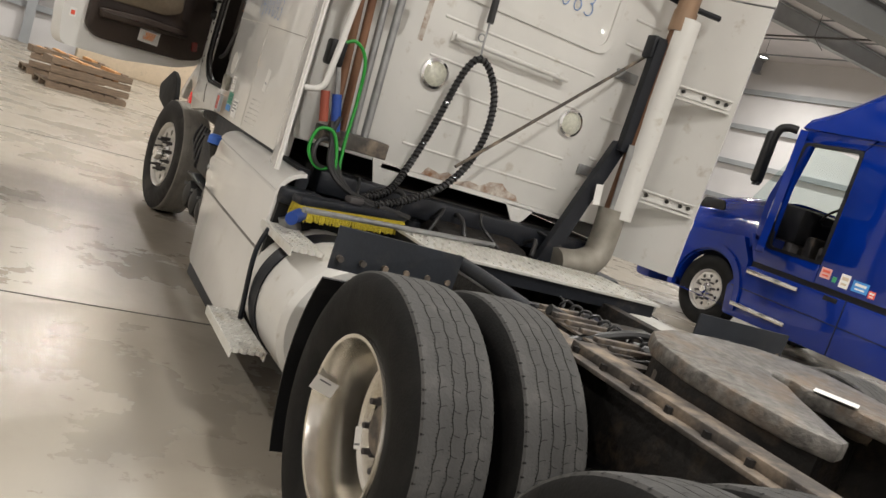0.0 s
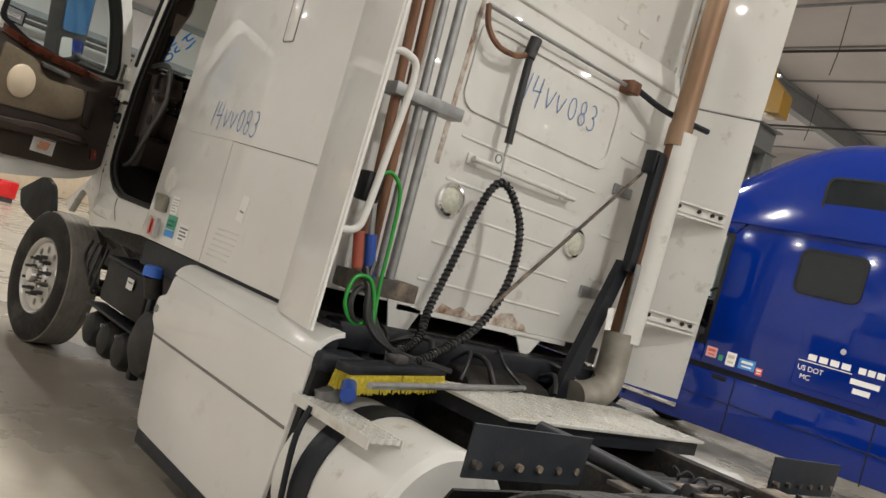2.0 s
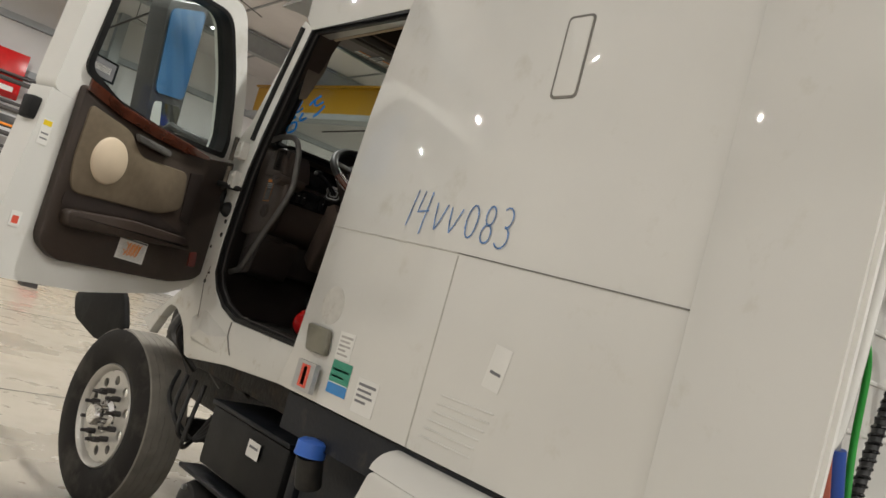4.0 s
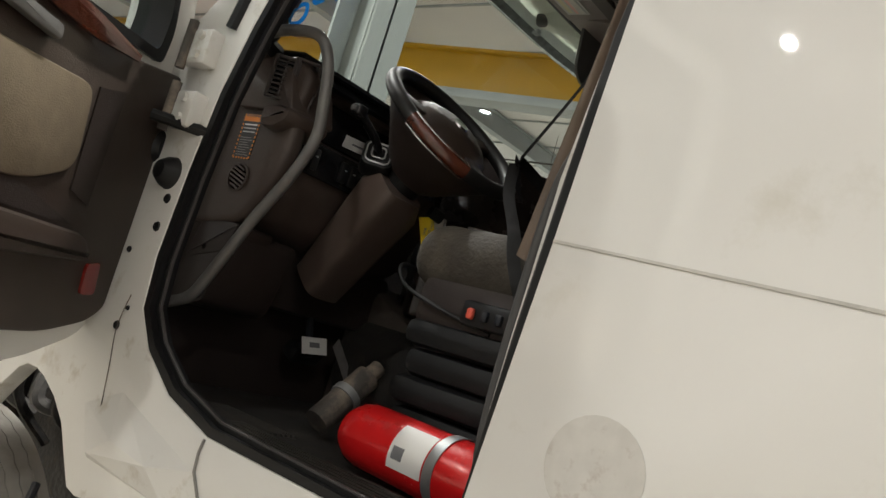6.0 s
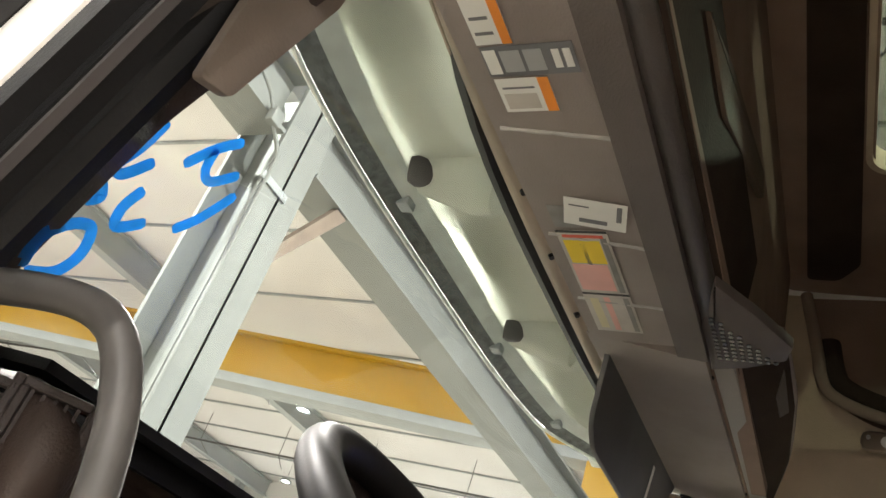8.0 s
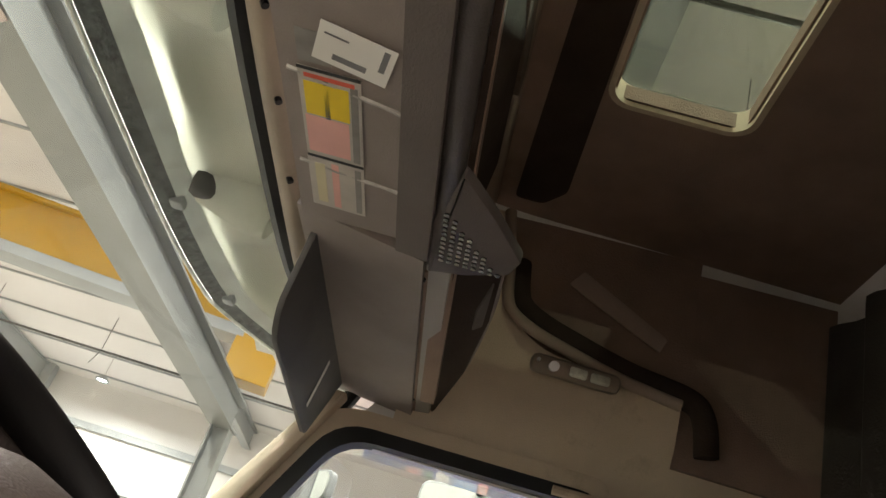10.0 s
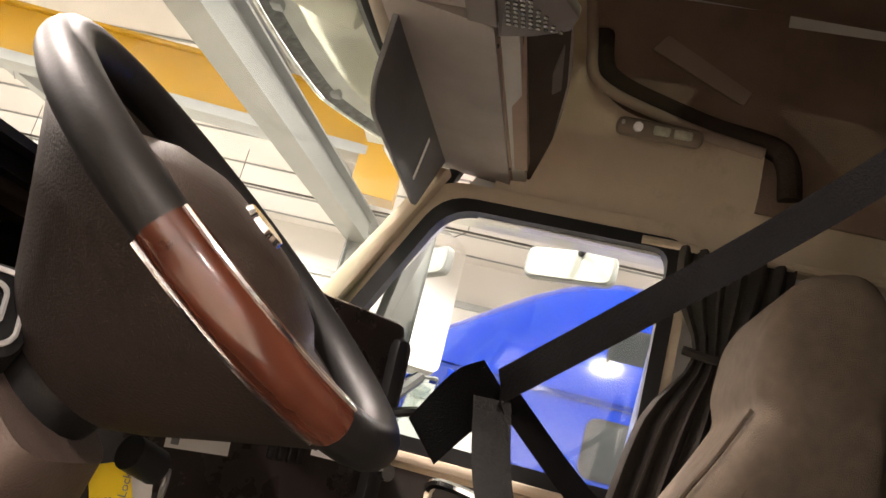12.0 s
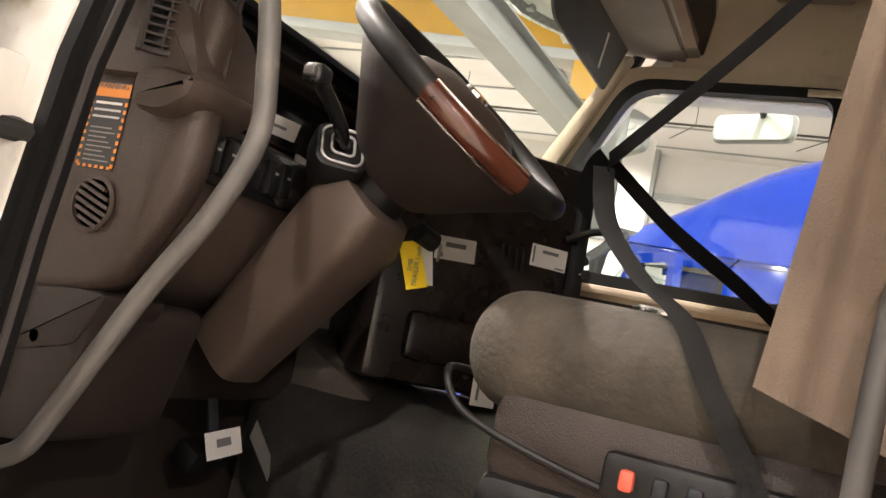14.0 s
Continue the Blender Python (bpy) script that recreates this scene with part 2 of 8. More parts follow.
M["rubber_floor"] = mat("rubber_floor_mat", (0.018, 0.016, 0.014), 0.75, vary=0.3, bump=0.3, bscale=120, dirt=(0.055, 0.047, 0.039), dirt_amt=0.4, dirt_scale=6)
M["silver"] = mat("silver_print", (0.5, 0.5, 0.5), 0.4, 0.5)
M["hosegrey"] = mat("grey_tube", (0.1, 0.095, 0.09), 0.5, vary=0.15, scale=20, dirt=(0.16, 0.15, 0.135), dirt_amt=0.25, dirt_scale=14)
M["railgrey"] = mat("dark_grey_tube", (0.06, 0.058, 0.057), 0.55, vary=0.15, scale=20)
M["cloth_hang"] = mat("brown_hanging_cloth", (0.14, 0.104, 0.078), 0.9, vary=0.15, scale=12, bump=0.3, bscale=350)
# pale colour stands in for the surroundings reflected in the convex mirror
M["pale_reflection"] = mat("painted_mirror_reflection", (0.42, 0.43, 0.39), 0.15, vary=0.12, scale=9, coat=0.5)
M["lamp"] = mat("lamp_face", (0.9, 0.9, 0.9), 0.5, emit=14)
M["glass"] = glass("window_glass", (0.88, 0.93, 0.92))
M["glass_clear"] = glass("windshield_glass", (0.9, 0.95, 0.93))
M["skyglass"] = glass("green_skylight_glass", (0.47, 0.52, 0.45))
M["mirror"] = mat("mirror", (0.85, 0.85, 0.85), 0.03, 1.0, vary=0.0)
# flat blue-grey in place of what the wing mirror would reflect
M["mirror_blue"] = mat("blue_grey_mirror_reflection", (0.06, 0.16, 0.33), 0.2, vary=0.2, scale=5)

# dark grey includes the shade inside the visor lip
M["channel"] = mat("dusty_shaded_channel", (0.15, 0.155, 0.16), 0.7, vary=0.4, scale=60, bump=0.3, bscale=150, dirt=(0.2, 0.2, 0.2), dirt_amt=0.3, dirt_scale=40)
M["strip_grey"] = mat("pale_visor_strip", (0.72, 0.74, 0.73), 0.4, vary=0.15, scale=20)
M["edge_metal"] = mat("bright_edge_trim", (0.8, 0.8, 0.78), 0.3, 0.1, vary=0.3, scale=30)
# dark padding; also the painted shade of console back and cubby
M["cushion"] = mat("dark_padding_and_shade", (0.05, 0.035, 0.028), 0.95, spec=0.1, vary=0.2, bump=0.3, bscale=200)
# brown of the lit strip painted on the roof lining
M["liner_lit"] = mat("brown_lit_lining", (0.12, 0.085, 0.06), 0.85, vary=0.15, bump=0.3, bscale=200)
M["liner_lip"] = mat("dark_grey_lip", (0.12, 0.1, 0.092), 0.7, vary=0.1, bump=0.2, bscale=300)
M["liner_edge"] = mat("rounded_dark_edge", (0.09, 0.08, 0.074), 0.4, vary=0.15, bump=0.2, bscale=300)
M["rail_plastic"] = mat("pale_grey_rail", (0.34, 0.315, 0.29), 0.5, vary=0.08, bump=0.15, bscale=300)
M["strip_tan"] = mat("pale_trim_strip", (0.34, 0.26, 0.21), 0.8, vary=0.1, bump=0.2, bscale=200)
M["flap"] = mat("dark_grey_flap", (0.075, 0.072, 0.07), 0.6, vary=0.1, bump=0.25, bscale=250)
M["pillar_cloth"] = mat("taupe_cloth", (0.2, 0.165, 0.135), 0.85, vary=0.1, bump=0.2, bscale=200)
M["clear_label"] = mat("smoky_label", (0.22, 0.21, 0.2), 0.3, vary=0.15, scale=30)
M["pale_label"] = mat("pale_label_film", (0.5, 0.46, 0.42), 0.35, vary=0.1, scale=20)
M["ytag_pale"] = mat("pale_yellow_print", (0.62, 0.56, 0.36), 0.5)
M["fold_pale"] = mat("pale_crease", (0.42, 0.4, 0.38), 0.5, vary=0.2, scale=40)


def floor_material():
    m = mat("sealed_concrete", (0.34, 0.305, 0.25), 0.30, vary=0.12, scale=0.45, dirt=(0.25, 0.215, 0.165), dirt_amt=0.3, dirt_scale=0.9, bump=0.02, bscale=9, rvary=0.5)
    return m


M["floor"] = floor_material()


# ---- mesh helpers ----
def mesh_of(name, bm, material, smooth=False):
    me = bpy.data.meshes.new(name)
    bm.normal_update()
    if smooth:
        for f in bm.faces:
            f.smooth = True
    bm.to_mesh(me)
    bm.free()
    for mm in (material if isinstance(material, (list, tuple)) else [material]):
        me.materials.append(mm)
    if smooth:
        me.set_sharp_from_angle(angle=radians(38))
    return me


def at_most_third(parent):
    """The parent itself, or the part that it belongs to, so that no piece lies deeper than thing > part > piece."""
    while parent.parent and parent.parent.parent:
        parent = parent.parent
    return parent


def part(name, bm, material, parent, label="", smooth=True):
    ob = new(name, mesh_of(name, bm, material, smooth))
    ob.parent = at_most_third(parent)
    if label:
        ob["label"] = label
    return ob


def thing(name, label, category, bm=None, material=None, at=(0, 0, 0), kind="", group="", smooth=True):
    ob = new(name, mesh_of(name, bm, material, smooth) if bm else None)
    ob.location = at
    return tagged(ob, label, category, group, kind)


def box(x0, x1, y0, y1, z0, z1, bevel=0.0, bm=None, segs=2, rot=None, mi=0):
    own = bm is None
    bm = bm or bmesh.new()
    t = bmesh.new()
    bmesh.ops.create_cube(t, size=1)
    bmesh.ops.scale(t, vec=(x1 - x0, y1 - y0, z1 - z0), verts=t.verts)
    if bevel:
        bmesh.ops.bevel(t, geom=t.edges[:], offset=min(bevel, 0.49 * min(x1 - x0, y1 - y0, z1 - z0)), segments=segs, affect="EDGES", profile=0.5)
    if rot is not None:
        bmesh.ops.transform(t, matrix=rot, verts=t.verts)
    bmesh.ops.translate(t, vec=((x0 + x1) / 2, (y0 + y1) / 2, (z0 + z1) / 2), verts=t.verts)
    join(bm, t, mi)
    return bm


def join(bm, t, mi=0):
    me = bpy.data.meshes.new("t")
    for f in t.faces:
        f.material_index = mi
    t.to_mesh(me)
    t.free()
    bm.from_mesh(me)
    bpy.data.meshes.remove(me)
    return bm


def frame_axes(d):
    d = Vector(d).normalized()
    a = Vector((0, 0, 1)) if abs(d.z) < 0.9 else Vector((1, 0, 0))
    u = d.cross(a).normalized()
    return d, u, d.cross(u).normalized()


def rod(p0, p1, r, seg=12, bm=None, r1=None, caps=True, mi=0):
    bm = bm or bmesh.new()
    t = bmesh.new()
    p0, p1 = Vector(p0), Vector(p1)
    d, u, v = frame_axes(p1 - p0)
    r1 = r if r1 is None else r1
    A = [t.verts.new(p0 + (u * math.cos(2 * math.pi * i / seg) + v * math.sin(2 * math.pi * i / seg)) * r) for i in range(seg)]
    B = [t.verts.new(p1 + (u * math.cos(2 * math.pi * i / seg) + v * math.sin(2 * math.pi * i / seg)) * r1) for i in range(seg)]
    for i in range(seg):
        t.faces.new((A[i], A[(i + 1) % seg], B[(i + 1) % seg], B[i]))
    if caps:
        t.faces.new(A[::-1])
        t.faces.new(B)
    bmesh.ops.recalc_face_normals(t, faces=t.faces)
    return join(bm, t, mi)


def smooth_path(pts, n=8):
    P = [Vector(p) for p in pts]
    if len(P) < 3:
        return P
    out = []
    for i in range(len(P) - 1):
        p0, p1, p2, p3 = P[max(i - 1, 0)], P[i], P[i + 1], P[min(i + 2, len(P) - 1)]
        for k in range(n):
            t = k / n
            out.append(0.5 * ((2 * p1) + (p2 - p0) * t + (2 * p0 - 5 * p1 + 4 * p2 - p3) * t * t + (3 * p1 - p0 - 3 * p2 + p3) * t ** 3))
    out.append(P[-1])
    return out


def tube(pts, r, seg=10, n=8, bm=None, ribs=0.0, mi=0, closed=False):
    bm = bm or bmesh.new()
    t = bmesh.new()
    P = smooth_path(pts, n)
    rings = []
    u = None
    for i, p in enumerate(P):
        d = (P[min(i + 1, len(P) - 1)] - P[max(i - 1, 0)]).normalized()
        if u is None:
            _, u, v = frame_axes(d)
        u = (u - d * u.dot(d)).normalized()
        v = d.cross(u)
        rr = r * (1 + (ribs if i % 2 else 0))
        rings.append([t.verts.new(p + (u * math.cos(2 * math.pi * k / seg) + v * math.sin(2 * math.pi * k / seg)) * rr) for k in range(seg)])
    for a, b in zip(rings, rings[1:]):
        for k in range(seg):
            t.faces.new((a[k], a[(k + 1) % seg], b[(k + 1) % seg], b[k]))
    t.faces.new(rings[0][::-1])
    t.faces.new(rings[-1])
    bmesh.ops.recalc_face_normals(t, faces=t.faces)
    return join(bm, t, mi)


def prism(poly, axis, lo, hi, bevel=0.0, bm=None, mi=0, segs=2):
    """A closed outline in the plane across axis (x: y,z; y: x,z; z: x,y), thick from lo to hi."""
    bm = bm or bmesh.new()
    t = bmesh.new()

    def at(p, h):
        return {"x": (h, p[0], p[1]), "y": (p[0], h, p[1]), "z": (p[0], p[1], h)}[axis]
    A = [t.verts.new(at(p, lo)) for p in poly]
    B = [t.verts.new(at(p, hi)) for p in poly]
    fa = t.faces.new(A)
    fb = t.faces.new(B[::-1])
    n = len(poly)
    for i in range(n):
        t.faces.new((A[i], B[i], B[(i + 1) % n], A[(i + 1) % n]))
    bmesh.ops.recalc_face_normals(t, faces=t.faces)
    if bevel:
        bmesh.ops.bevel(t, geom=list(set(fa.edges[:] + fb.edges[:])), offset=bevel, segments=segs, affect="EDGES", profile=0.5)
    return join(bm, t, mi)


def rounded(x0, x1, y0, y1, r, n=5):
    """A rectangle with round corners."""
    out = []
    for cx, cy, a in ((x1 - r, y1 - r, 0), (x0 + r, y1 - r, 90), (x0 + r, y0 + r, 180), (x1 - r, y0 + r, 270)):
        for k in range(n + 1):
            b = radians(a + 90 * k / n)
            out.append((cx + r * math.cos(b), cy + r * math.sin(b)))
    return out


def round_poly(pts, r, n=4):
    """Rounds the corners of an outline; r: one radius or one for each corner."""
    out = []
    m = len(pts)
    for i in range(m):
        p, a, b = Vector(pts[i]), Vector(pts[i - 1]), Vector(pts[(i + 1) % m])
        rr = r[i] if isinstance(r, (list, tuple)) else r
        if rr <= 0:
            out.append(tuple(p))
            continue
        da, db = a - p, b - p
        k = min(rr, 0.45 * da.length, 0.45 * db.length)
        s, e = p + da.normalized() * k, p + db.normalized() * k
        for j in range(n + 1):
            t = j / n
            out.append(tuple((1 - t) ** 2 * s + 2 * t * (1 - t) * p + t * t * e))
    return out


def ring(outer, inner, axis, lo, hi, bm=None, mi=0):
    """A frame between two outlines with the same number of points."""
    bm = bm or bmesh.new()
    t = bmesh.new()

    def at(p, h):
        return {"x": (h, p[0], p[1]), "y": (p[0], h, p[1]), "z": (p[0], p[1], h)}[axis]
    rows = [[t.verts.new(at(p, h)) for p in o] for o, h in ((outer, lo), (outer, hi), (inner, hi), (inner, lo))]
    n = len(outer)
    for j in range(4):
        a, b = rows[j], rows[(j + 1) % 4]
        for i in range(n):
            t.faces.new((a[i], a[(i + 1) % n], b[(i + 1) % n], b[i]))
    bmesh.ops.recalc_face_normals(t, faces=t.faces)
    return join(bm, t, mi)


def lathe(profile, seg=48, bm=None, mi=0, m=None):
    """profile: (radius, along x) pairs, turned about the x axis."""
    bm = bm or bmesh.new()
    t = bmesh.new()
    rows = []
    for r, h in profile:
        if r < 1e-5:
            rows.append([t.verts.new((h, 0, 0))])
        else:
            rows.append([t.verts.new((h, r * math.cos(2 * math.pi * k / seg), r * math.sin(2 * math.pi * k / seg))) for k in range(seg)])
    for a, b in zip(rows, rows[1:]):
        for k in range(seg):
            k2 = (k + 1) % seg
            if len(a) == 1 and len(b) == 1:
                continue
            if len(a) == 1:
                t.faces.new((a[0], b[k2], b[k]))
            elif len(b) == 1:
                t.faces.new((a[k], a[k2], b[0]))
            else:
                t.faces.new((a[k], a[k2], b[k2], b[k]))
    bmesh.ops.recalc_face_normals(t, faces=t.faces)
    if m is not None:
        bmesh.ops.transform(t, matrix=m, verts=t.verts)
    return join(bm, t, mi)


def plate(corners, thick, bm=None, mi=0):
    """A flat four-sided (or more) piece through corners in space, given thickness along its normal."""
    bm = bm or bmesh.new()
    t = bmesh.new()
    c = [Vector(p) for p in corners]
    nrm = (c[1] - c[0]).cross(c[2] - c[0]).normalized() * thick
    A = [t.verts.new(p) for p in c]
    B = [t.verts.new(p + nrm) for p in c]
    t.faces.new(A[::-1])
    t.faces.new(B)
    n = len(c)
    for i in range(n):
        t.faces.new((A[i], A[(i + 1) % n], B[(i + 1) % n], B[i]))
    bmesh.ops.recalc_face_normals(t, faces=t.faces)
    return join(bm, t, mi)


def grid_sheet(f, nu, nv, thick, bm=None, mi=0):
    """A curved sheet: f(u, v) gives points for u, v in 0..1; thick along z of the normal."""
    bm = bm or bmesh.new()
    t = bmesh.new()
    P = [[Vector(f(i / nu, j / nv)) for j in range(nv + 1)] for i in range(nu + 1)]
    N = [[(P[min(i + 1, nu)][j] - P[max(i - 1, 0)][j]).cross(P[i][min(j + 1, nv)] - P[i][max(j - 1, 0)]).normalized() for j in range(nv + 1)] for i in range(nu + 1)]
    A = [[t.verts.new(p) for p in r] for r in P]
    B = [[t.verts.new(P[i][j] + N[i][j] * thick) for j in range(nv + 1)] for i in range(nu + 1)]
    for i in range(nu):
        for j in range(nv):
            t.faces.new((A[i][j], A[i][j + 1], A[i + 1][j + 1], A[i + 1][j]))
            t.faces.new((B[i][j], B[i + 1][j], B[i + 1][j + 1], B[i][j + 1]))
    for i in range(nu):
        t.faces.new((A[i][0], A[i + 1][0], B[i + 1][0], B[i][0]))
        t.faces.new((A[i][nv], B[i][nv], B[i + 1][nv], A[i + 1][nv]))
    for j in range(nv):
        t.faces.new((A[0][j], B[0][j], B[0][j + 1], A[0][j + 1]))
        t.faces.new((A[nu][j], A[nu][j + 1], B[nu][j + 1], B[nu][j]))
    bmesh.ops.recalc_face_normals(t, faces=t.faces)
    return join(bm, t, mi)


def torus(R, r, m, a0=0.0, a1=360.0, seg=40, sec=12, bm=None, mi=0):
    """A ring about the local z axis, from a0 to a1 degrees, placed by m."""
    pts = []
    n = max(3, int(seg * abs(a1 - a0) / 360))
    bm = bm or bmesh.new()
    t = bmesh.new()
    closed = abs(a1 - a0) > 359
    rings = []
    for i in range(n if closed else n + 1):
        a = radians(a0 + (a1 - a0) * i / n)
        c = Vector((math.cos(a), math.sin(a), 0))
        rings.append([t.verts.new(m @ (c * (R + r * math.cos(2 * math.pi * k / sec)) + Vector((0, 0, r * math.sin(2 * math.pi * k / sec))))) for k in range(sec)])
    pairs = list(zip(rings, rings[1:])) + ([(rings[-1], rings[0])] if closed else [])
    for a, b in pairs:
        for k in range(sec):
            t.faces.new((a[k], a[(k + 1) % sec], b[(k + 1) % sec], b[k]))
    if not closed:
        t.faces.new(rings[0][::-1])
        t.faces.new(rings[-1])
    bmesh.ops.recalc_face_normals(t, faces=t.faces)
    return join(bm, t, mi)


def plane_matrix(origin, right, up):
    r, u = Vector(right).normalized(), Vector(up).normalized()
    n = r.cross(u).normalized()
    u = n.cross(r)
    m = Matrix((r, u, n)).transposed().to_4x4()
    m.translation = origin
    return m


def text_part(words, size, m, material, parent, name="lettering", label="", extrude=0.0008):
    cu = bpy.data.curves.new(name, "FONT")
    cu.body = words
    cu.size = size
    cu.extrude = extrude
    cu.align_x, cu.align_y = "CENTER", "CENTER"
    tmp = bpy.data.objects.new(name, cu)
    scene.collection.objects.link(tmp)
    me = bpy.data.meshes.new_from_object(tmp)
    bpy.data.objects.remove(tmp)
    bpy.data.curves.remove(cu)
    me.name = name
    me.transform(m)
    me.materials.clear()
    me.materials.append(material)
    ob = new(name, me)
    ob.parent = at_most_third(parent)
    if label:
        ob["label"] = label
    return ob


def sticker(m, w, h, material, parent, name="sticker", label="", bars=(), thick=0.0012):
    """A label w wide and h high about m's origin, with bars (x0, x1, y0, y1, material) in parts of its size."""
    t = box(-w / 2, w / 2, -h / 2, h / 2, 0, thick)
    bmesh.ops.transform(t, matrix=m, verts=t.verts)
    ob = part(name, t, material, parent, label, smooth=False)
    for x0, x1, y0, y1, print_mat in bars:
        t = box((x0 - 0.5) * w, (x1 - 0.5) * w, (y0 - 0.5) * h, (y1 - 0.5) * h, thick, thick + 0.0006)
        bmesh.ops.transform(t, matrix=m, verts=t.verts)
        part("print_bar", t, print_mat, parent, smooth=False)
    return ob


LINES = ((0.1, 0.9, 0.78, 0.86), (0.1, 0.75, 0.62, 0.69), (0.1, 0.85, 0.46, 0.53), (0.1, 0.6, 0.3, 0.37), (0.1, 0.8, 0.14, 0.21))


# ---- the building ----
X0, X1, Y0, Y1, ZC = -13.0, 24.0, -15.0, 27.0, 8.4
bm = box(X0 - 0.3, X1 + 0.3, Y0 - 0.3, Y1 + 0.3, -0.3, 0.0)
floor_ob = thing("floor", "stained sealed concrete workshop floor with saw-cut joints", "floor", bm, M["floor"], kind="structure", smooth=False)
bm = bmesh.new()
for yy in (0.58, 6.6, 12.6, 18.6, -5.4, -11.4):
    box(X0, X1, yy - 0.006, yy + 0.006, 0.0, 0.0035, bm=bm)
for xx in (-7.4, 4.6, 10.6, 16.6):
    box(xx - 0.006, xx + 0.006, Y0, Y1, 0.0, 0.0032, bm=bm)
part("saw_cut_joint", bm, M["concrete_dark"], floor_ob, "thin dark saw-cut joint lines", smooth=False)
walls = {}
for nm, c in (("wall_north", (X0, X1, Y1, Y1 + 0.3)), ("wall_south", (X0, X1, Y0 - 0.3, Y0)),
              ("wall_east", (X1, X1 + 0.3, Y0 - 0.3, Y1 + 0.3)), ("wall_west", (X0 - 0.3, X0, Y0 - 0.3, Y1 + 0.3))):
    walls[nm] = thing(nm, "white sheeted workshop wall with grey steel girts", "wall", box(*c, 0, ZC), M["wall"], kind="structure", smooth=False)
for zz in (1.1, 2.4, 3.9, 5.4, 6.9):
    part("girt", box(X0, X1, Y1 - 0.2, Y1 - 0.001, zz, zz + 0.2), M["girt"], walls["wall_north"], smooth=False)
    part("girt", box(X1 - 0.2, X1 - 0.001, Y0, Y1, zz, zz + 0.2), M["girt"], walls["wall_east"], smooth=False)
for yy in (-9, -1, 7, 15, 23):
    part("wall_column", box(X1 - 0.55, X1 - 0.21, yy - 0.15, yy + 0.15, 0, ZC), M["girt"], walls["wall_east"], smooth=False)
for xx in (-9, -2.5, 4, 10.5, 17):
    part("wall_column", box(xx - 0.15, xx + 0.15, Y1 - 0.55, Y1 - 0.21, 0, ZC), M["girt"], walls["wall_north"], smooth=False)
thing("ceiling", "white quilted roof insulation between steel purlins", "ceiling",
      box(X0 - 0.3, X1 + 0.3, Y0 - 0.3, Y1 + 0.3, ZC, ZC + 0.3), M["ceil"], kind="structure", smooth=False)
# roof steel
for i, yy in enumerate((-12, -5.2, 1.6, 8.4, 15.2, 22)):
    t = box(X0, X1, yy - 0.14, yy + 0.14, ZC - 0.62, ZC - 0.58)
    box(X0, X1, yy - 0.14, yy + 0.14, ZC - 0.08, ZC - 0.04, bm=t)
    box(X0, X1, yy - 0.02, yy + 0.02, ZC - 0.6, ZC - 0.06, bm=t)
    thing("roof_rafter", "grey steel roof rafter under the insulation", "roof beam", t, M["girt"], group="roof rafters", kind="structure", smooth=False)
bm = bmesh.new()
xx = X0 + 0.8
while xx < X1:
    box(xx - 0.02, xx + 0.02, Y0, Y1, ZC - 0.05, ZC - 0.002, bm=bm)
    xx += 2.2
thing("roof_purlin", "thin dark purlins along the insulated roof", "purlins", bm, M["girt"], kind="structure", smooth=False)
bm = bmesh.new()
for xx, zz in ((3.4, ZC - 0.85), (12.2, ZC - 0.9), (-4.5, ZC - 0.9), (17.5, ZC - 0.9)):
    rod((xx, Y0, zz), (xx, Y1, zz), 0.03, 8, bm)
    for yy in range(-13, 26, 3):
        rod((xx, yy, zz), (xx, yy, ZC), 0.01, 5, bm)
        rod((xx, yy, zz), (xx + 1.4, yy + 0.8, zz + 0.02), 0.014, 5, bm)
thing("sprinkler_pipe", "dark sprinkler pipes hung under the roof", "pipe", bm, M["pipe"], kind="structure")


def high_bay(x, y, watts):
    z = ZC - 0.75
    ob = thing("high_bay_lamp", "round LED high-bay lamp hung from the roof, lit", "lamp", group="high-bay lamps", at=(x, y, z))
    part("housing", lathe([(0.0, 0.16), (0.1, 0.16), (0.12, 0.1), (0.19, 0.06), (0.2, 0.0), (0.185, 0.0)], 20, m=pose(0, 0, 0, 0, -90, 0)), M["girt"], ob)
    part("lamp_face", lathe([(0.0, 0.02), (0.13, 0.02)], 20, m=pose(0, 0, 0, 0, -90, 0)), M["lamp"], ob, "bright white lamp face")
    part("hanger", rod((0, 0, 0.15), (0, 0, 0.75), 0.006, 6), M["pipe"], ob)
    la = bpy.data.lights.new("high_bay_light", "AREA")
    la.shape, la.size, la.energy, la.color = "DISK", 0.24, watts, (1.0, 0.955, 0.91)
    lo = new("high_bay_light", la)
    lo.location = (x, y, z - 0.03)
    lo["kind"] = "structure"


for yy in (-13.0, -6.3, 0.5, 7.3, 14.1, 20.9):
    for xx in (-8.6, -0.3, 4.9, 14.0):
        high_bay(xx, yy + (0.95 if xx == -0.3 and yy == 0.5 else 0), 520 if xx == -0.3 else 170 if xx == 4.9 and yy < -5 else 300)
for yy in (12.1, 18.9):
    high_bay(20.8, yy, 450)

# runway crane and portal in front of the truck
crane = thing("runway_girder", "yellow painted overhead crane girder with steel flanges", "crane girder", kind="structure")
part("web", box(9.25, 9.4, 5.5, 22, 6.08, 6.82, 0.01), M["yellow"], crane, smooth=False)
part("lower_flange", box(9.1, 9.55, 5.5, 22, 5.92, 6.08, 0.01), M["girt"], crane, "grey lower flange")
part("upper_flange", box(9.15, 9.5, 5.5, 22, 6.82, 6.88, 0.01), M["yellow"], crane)
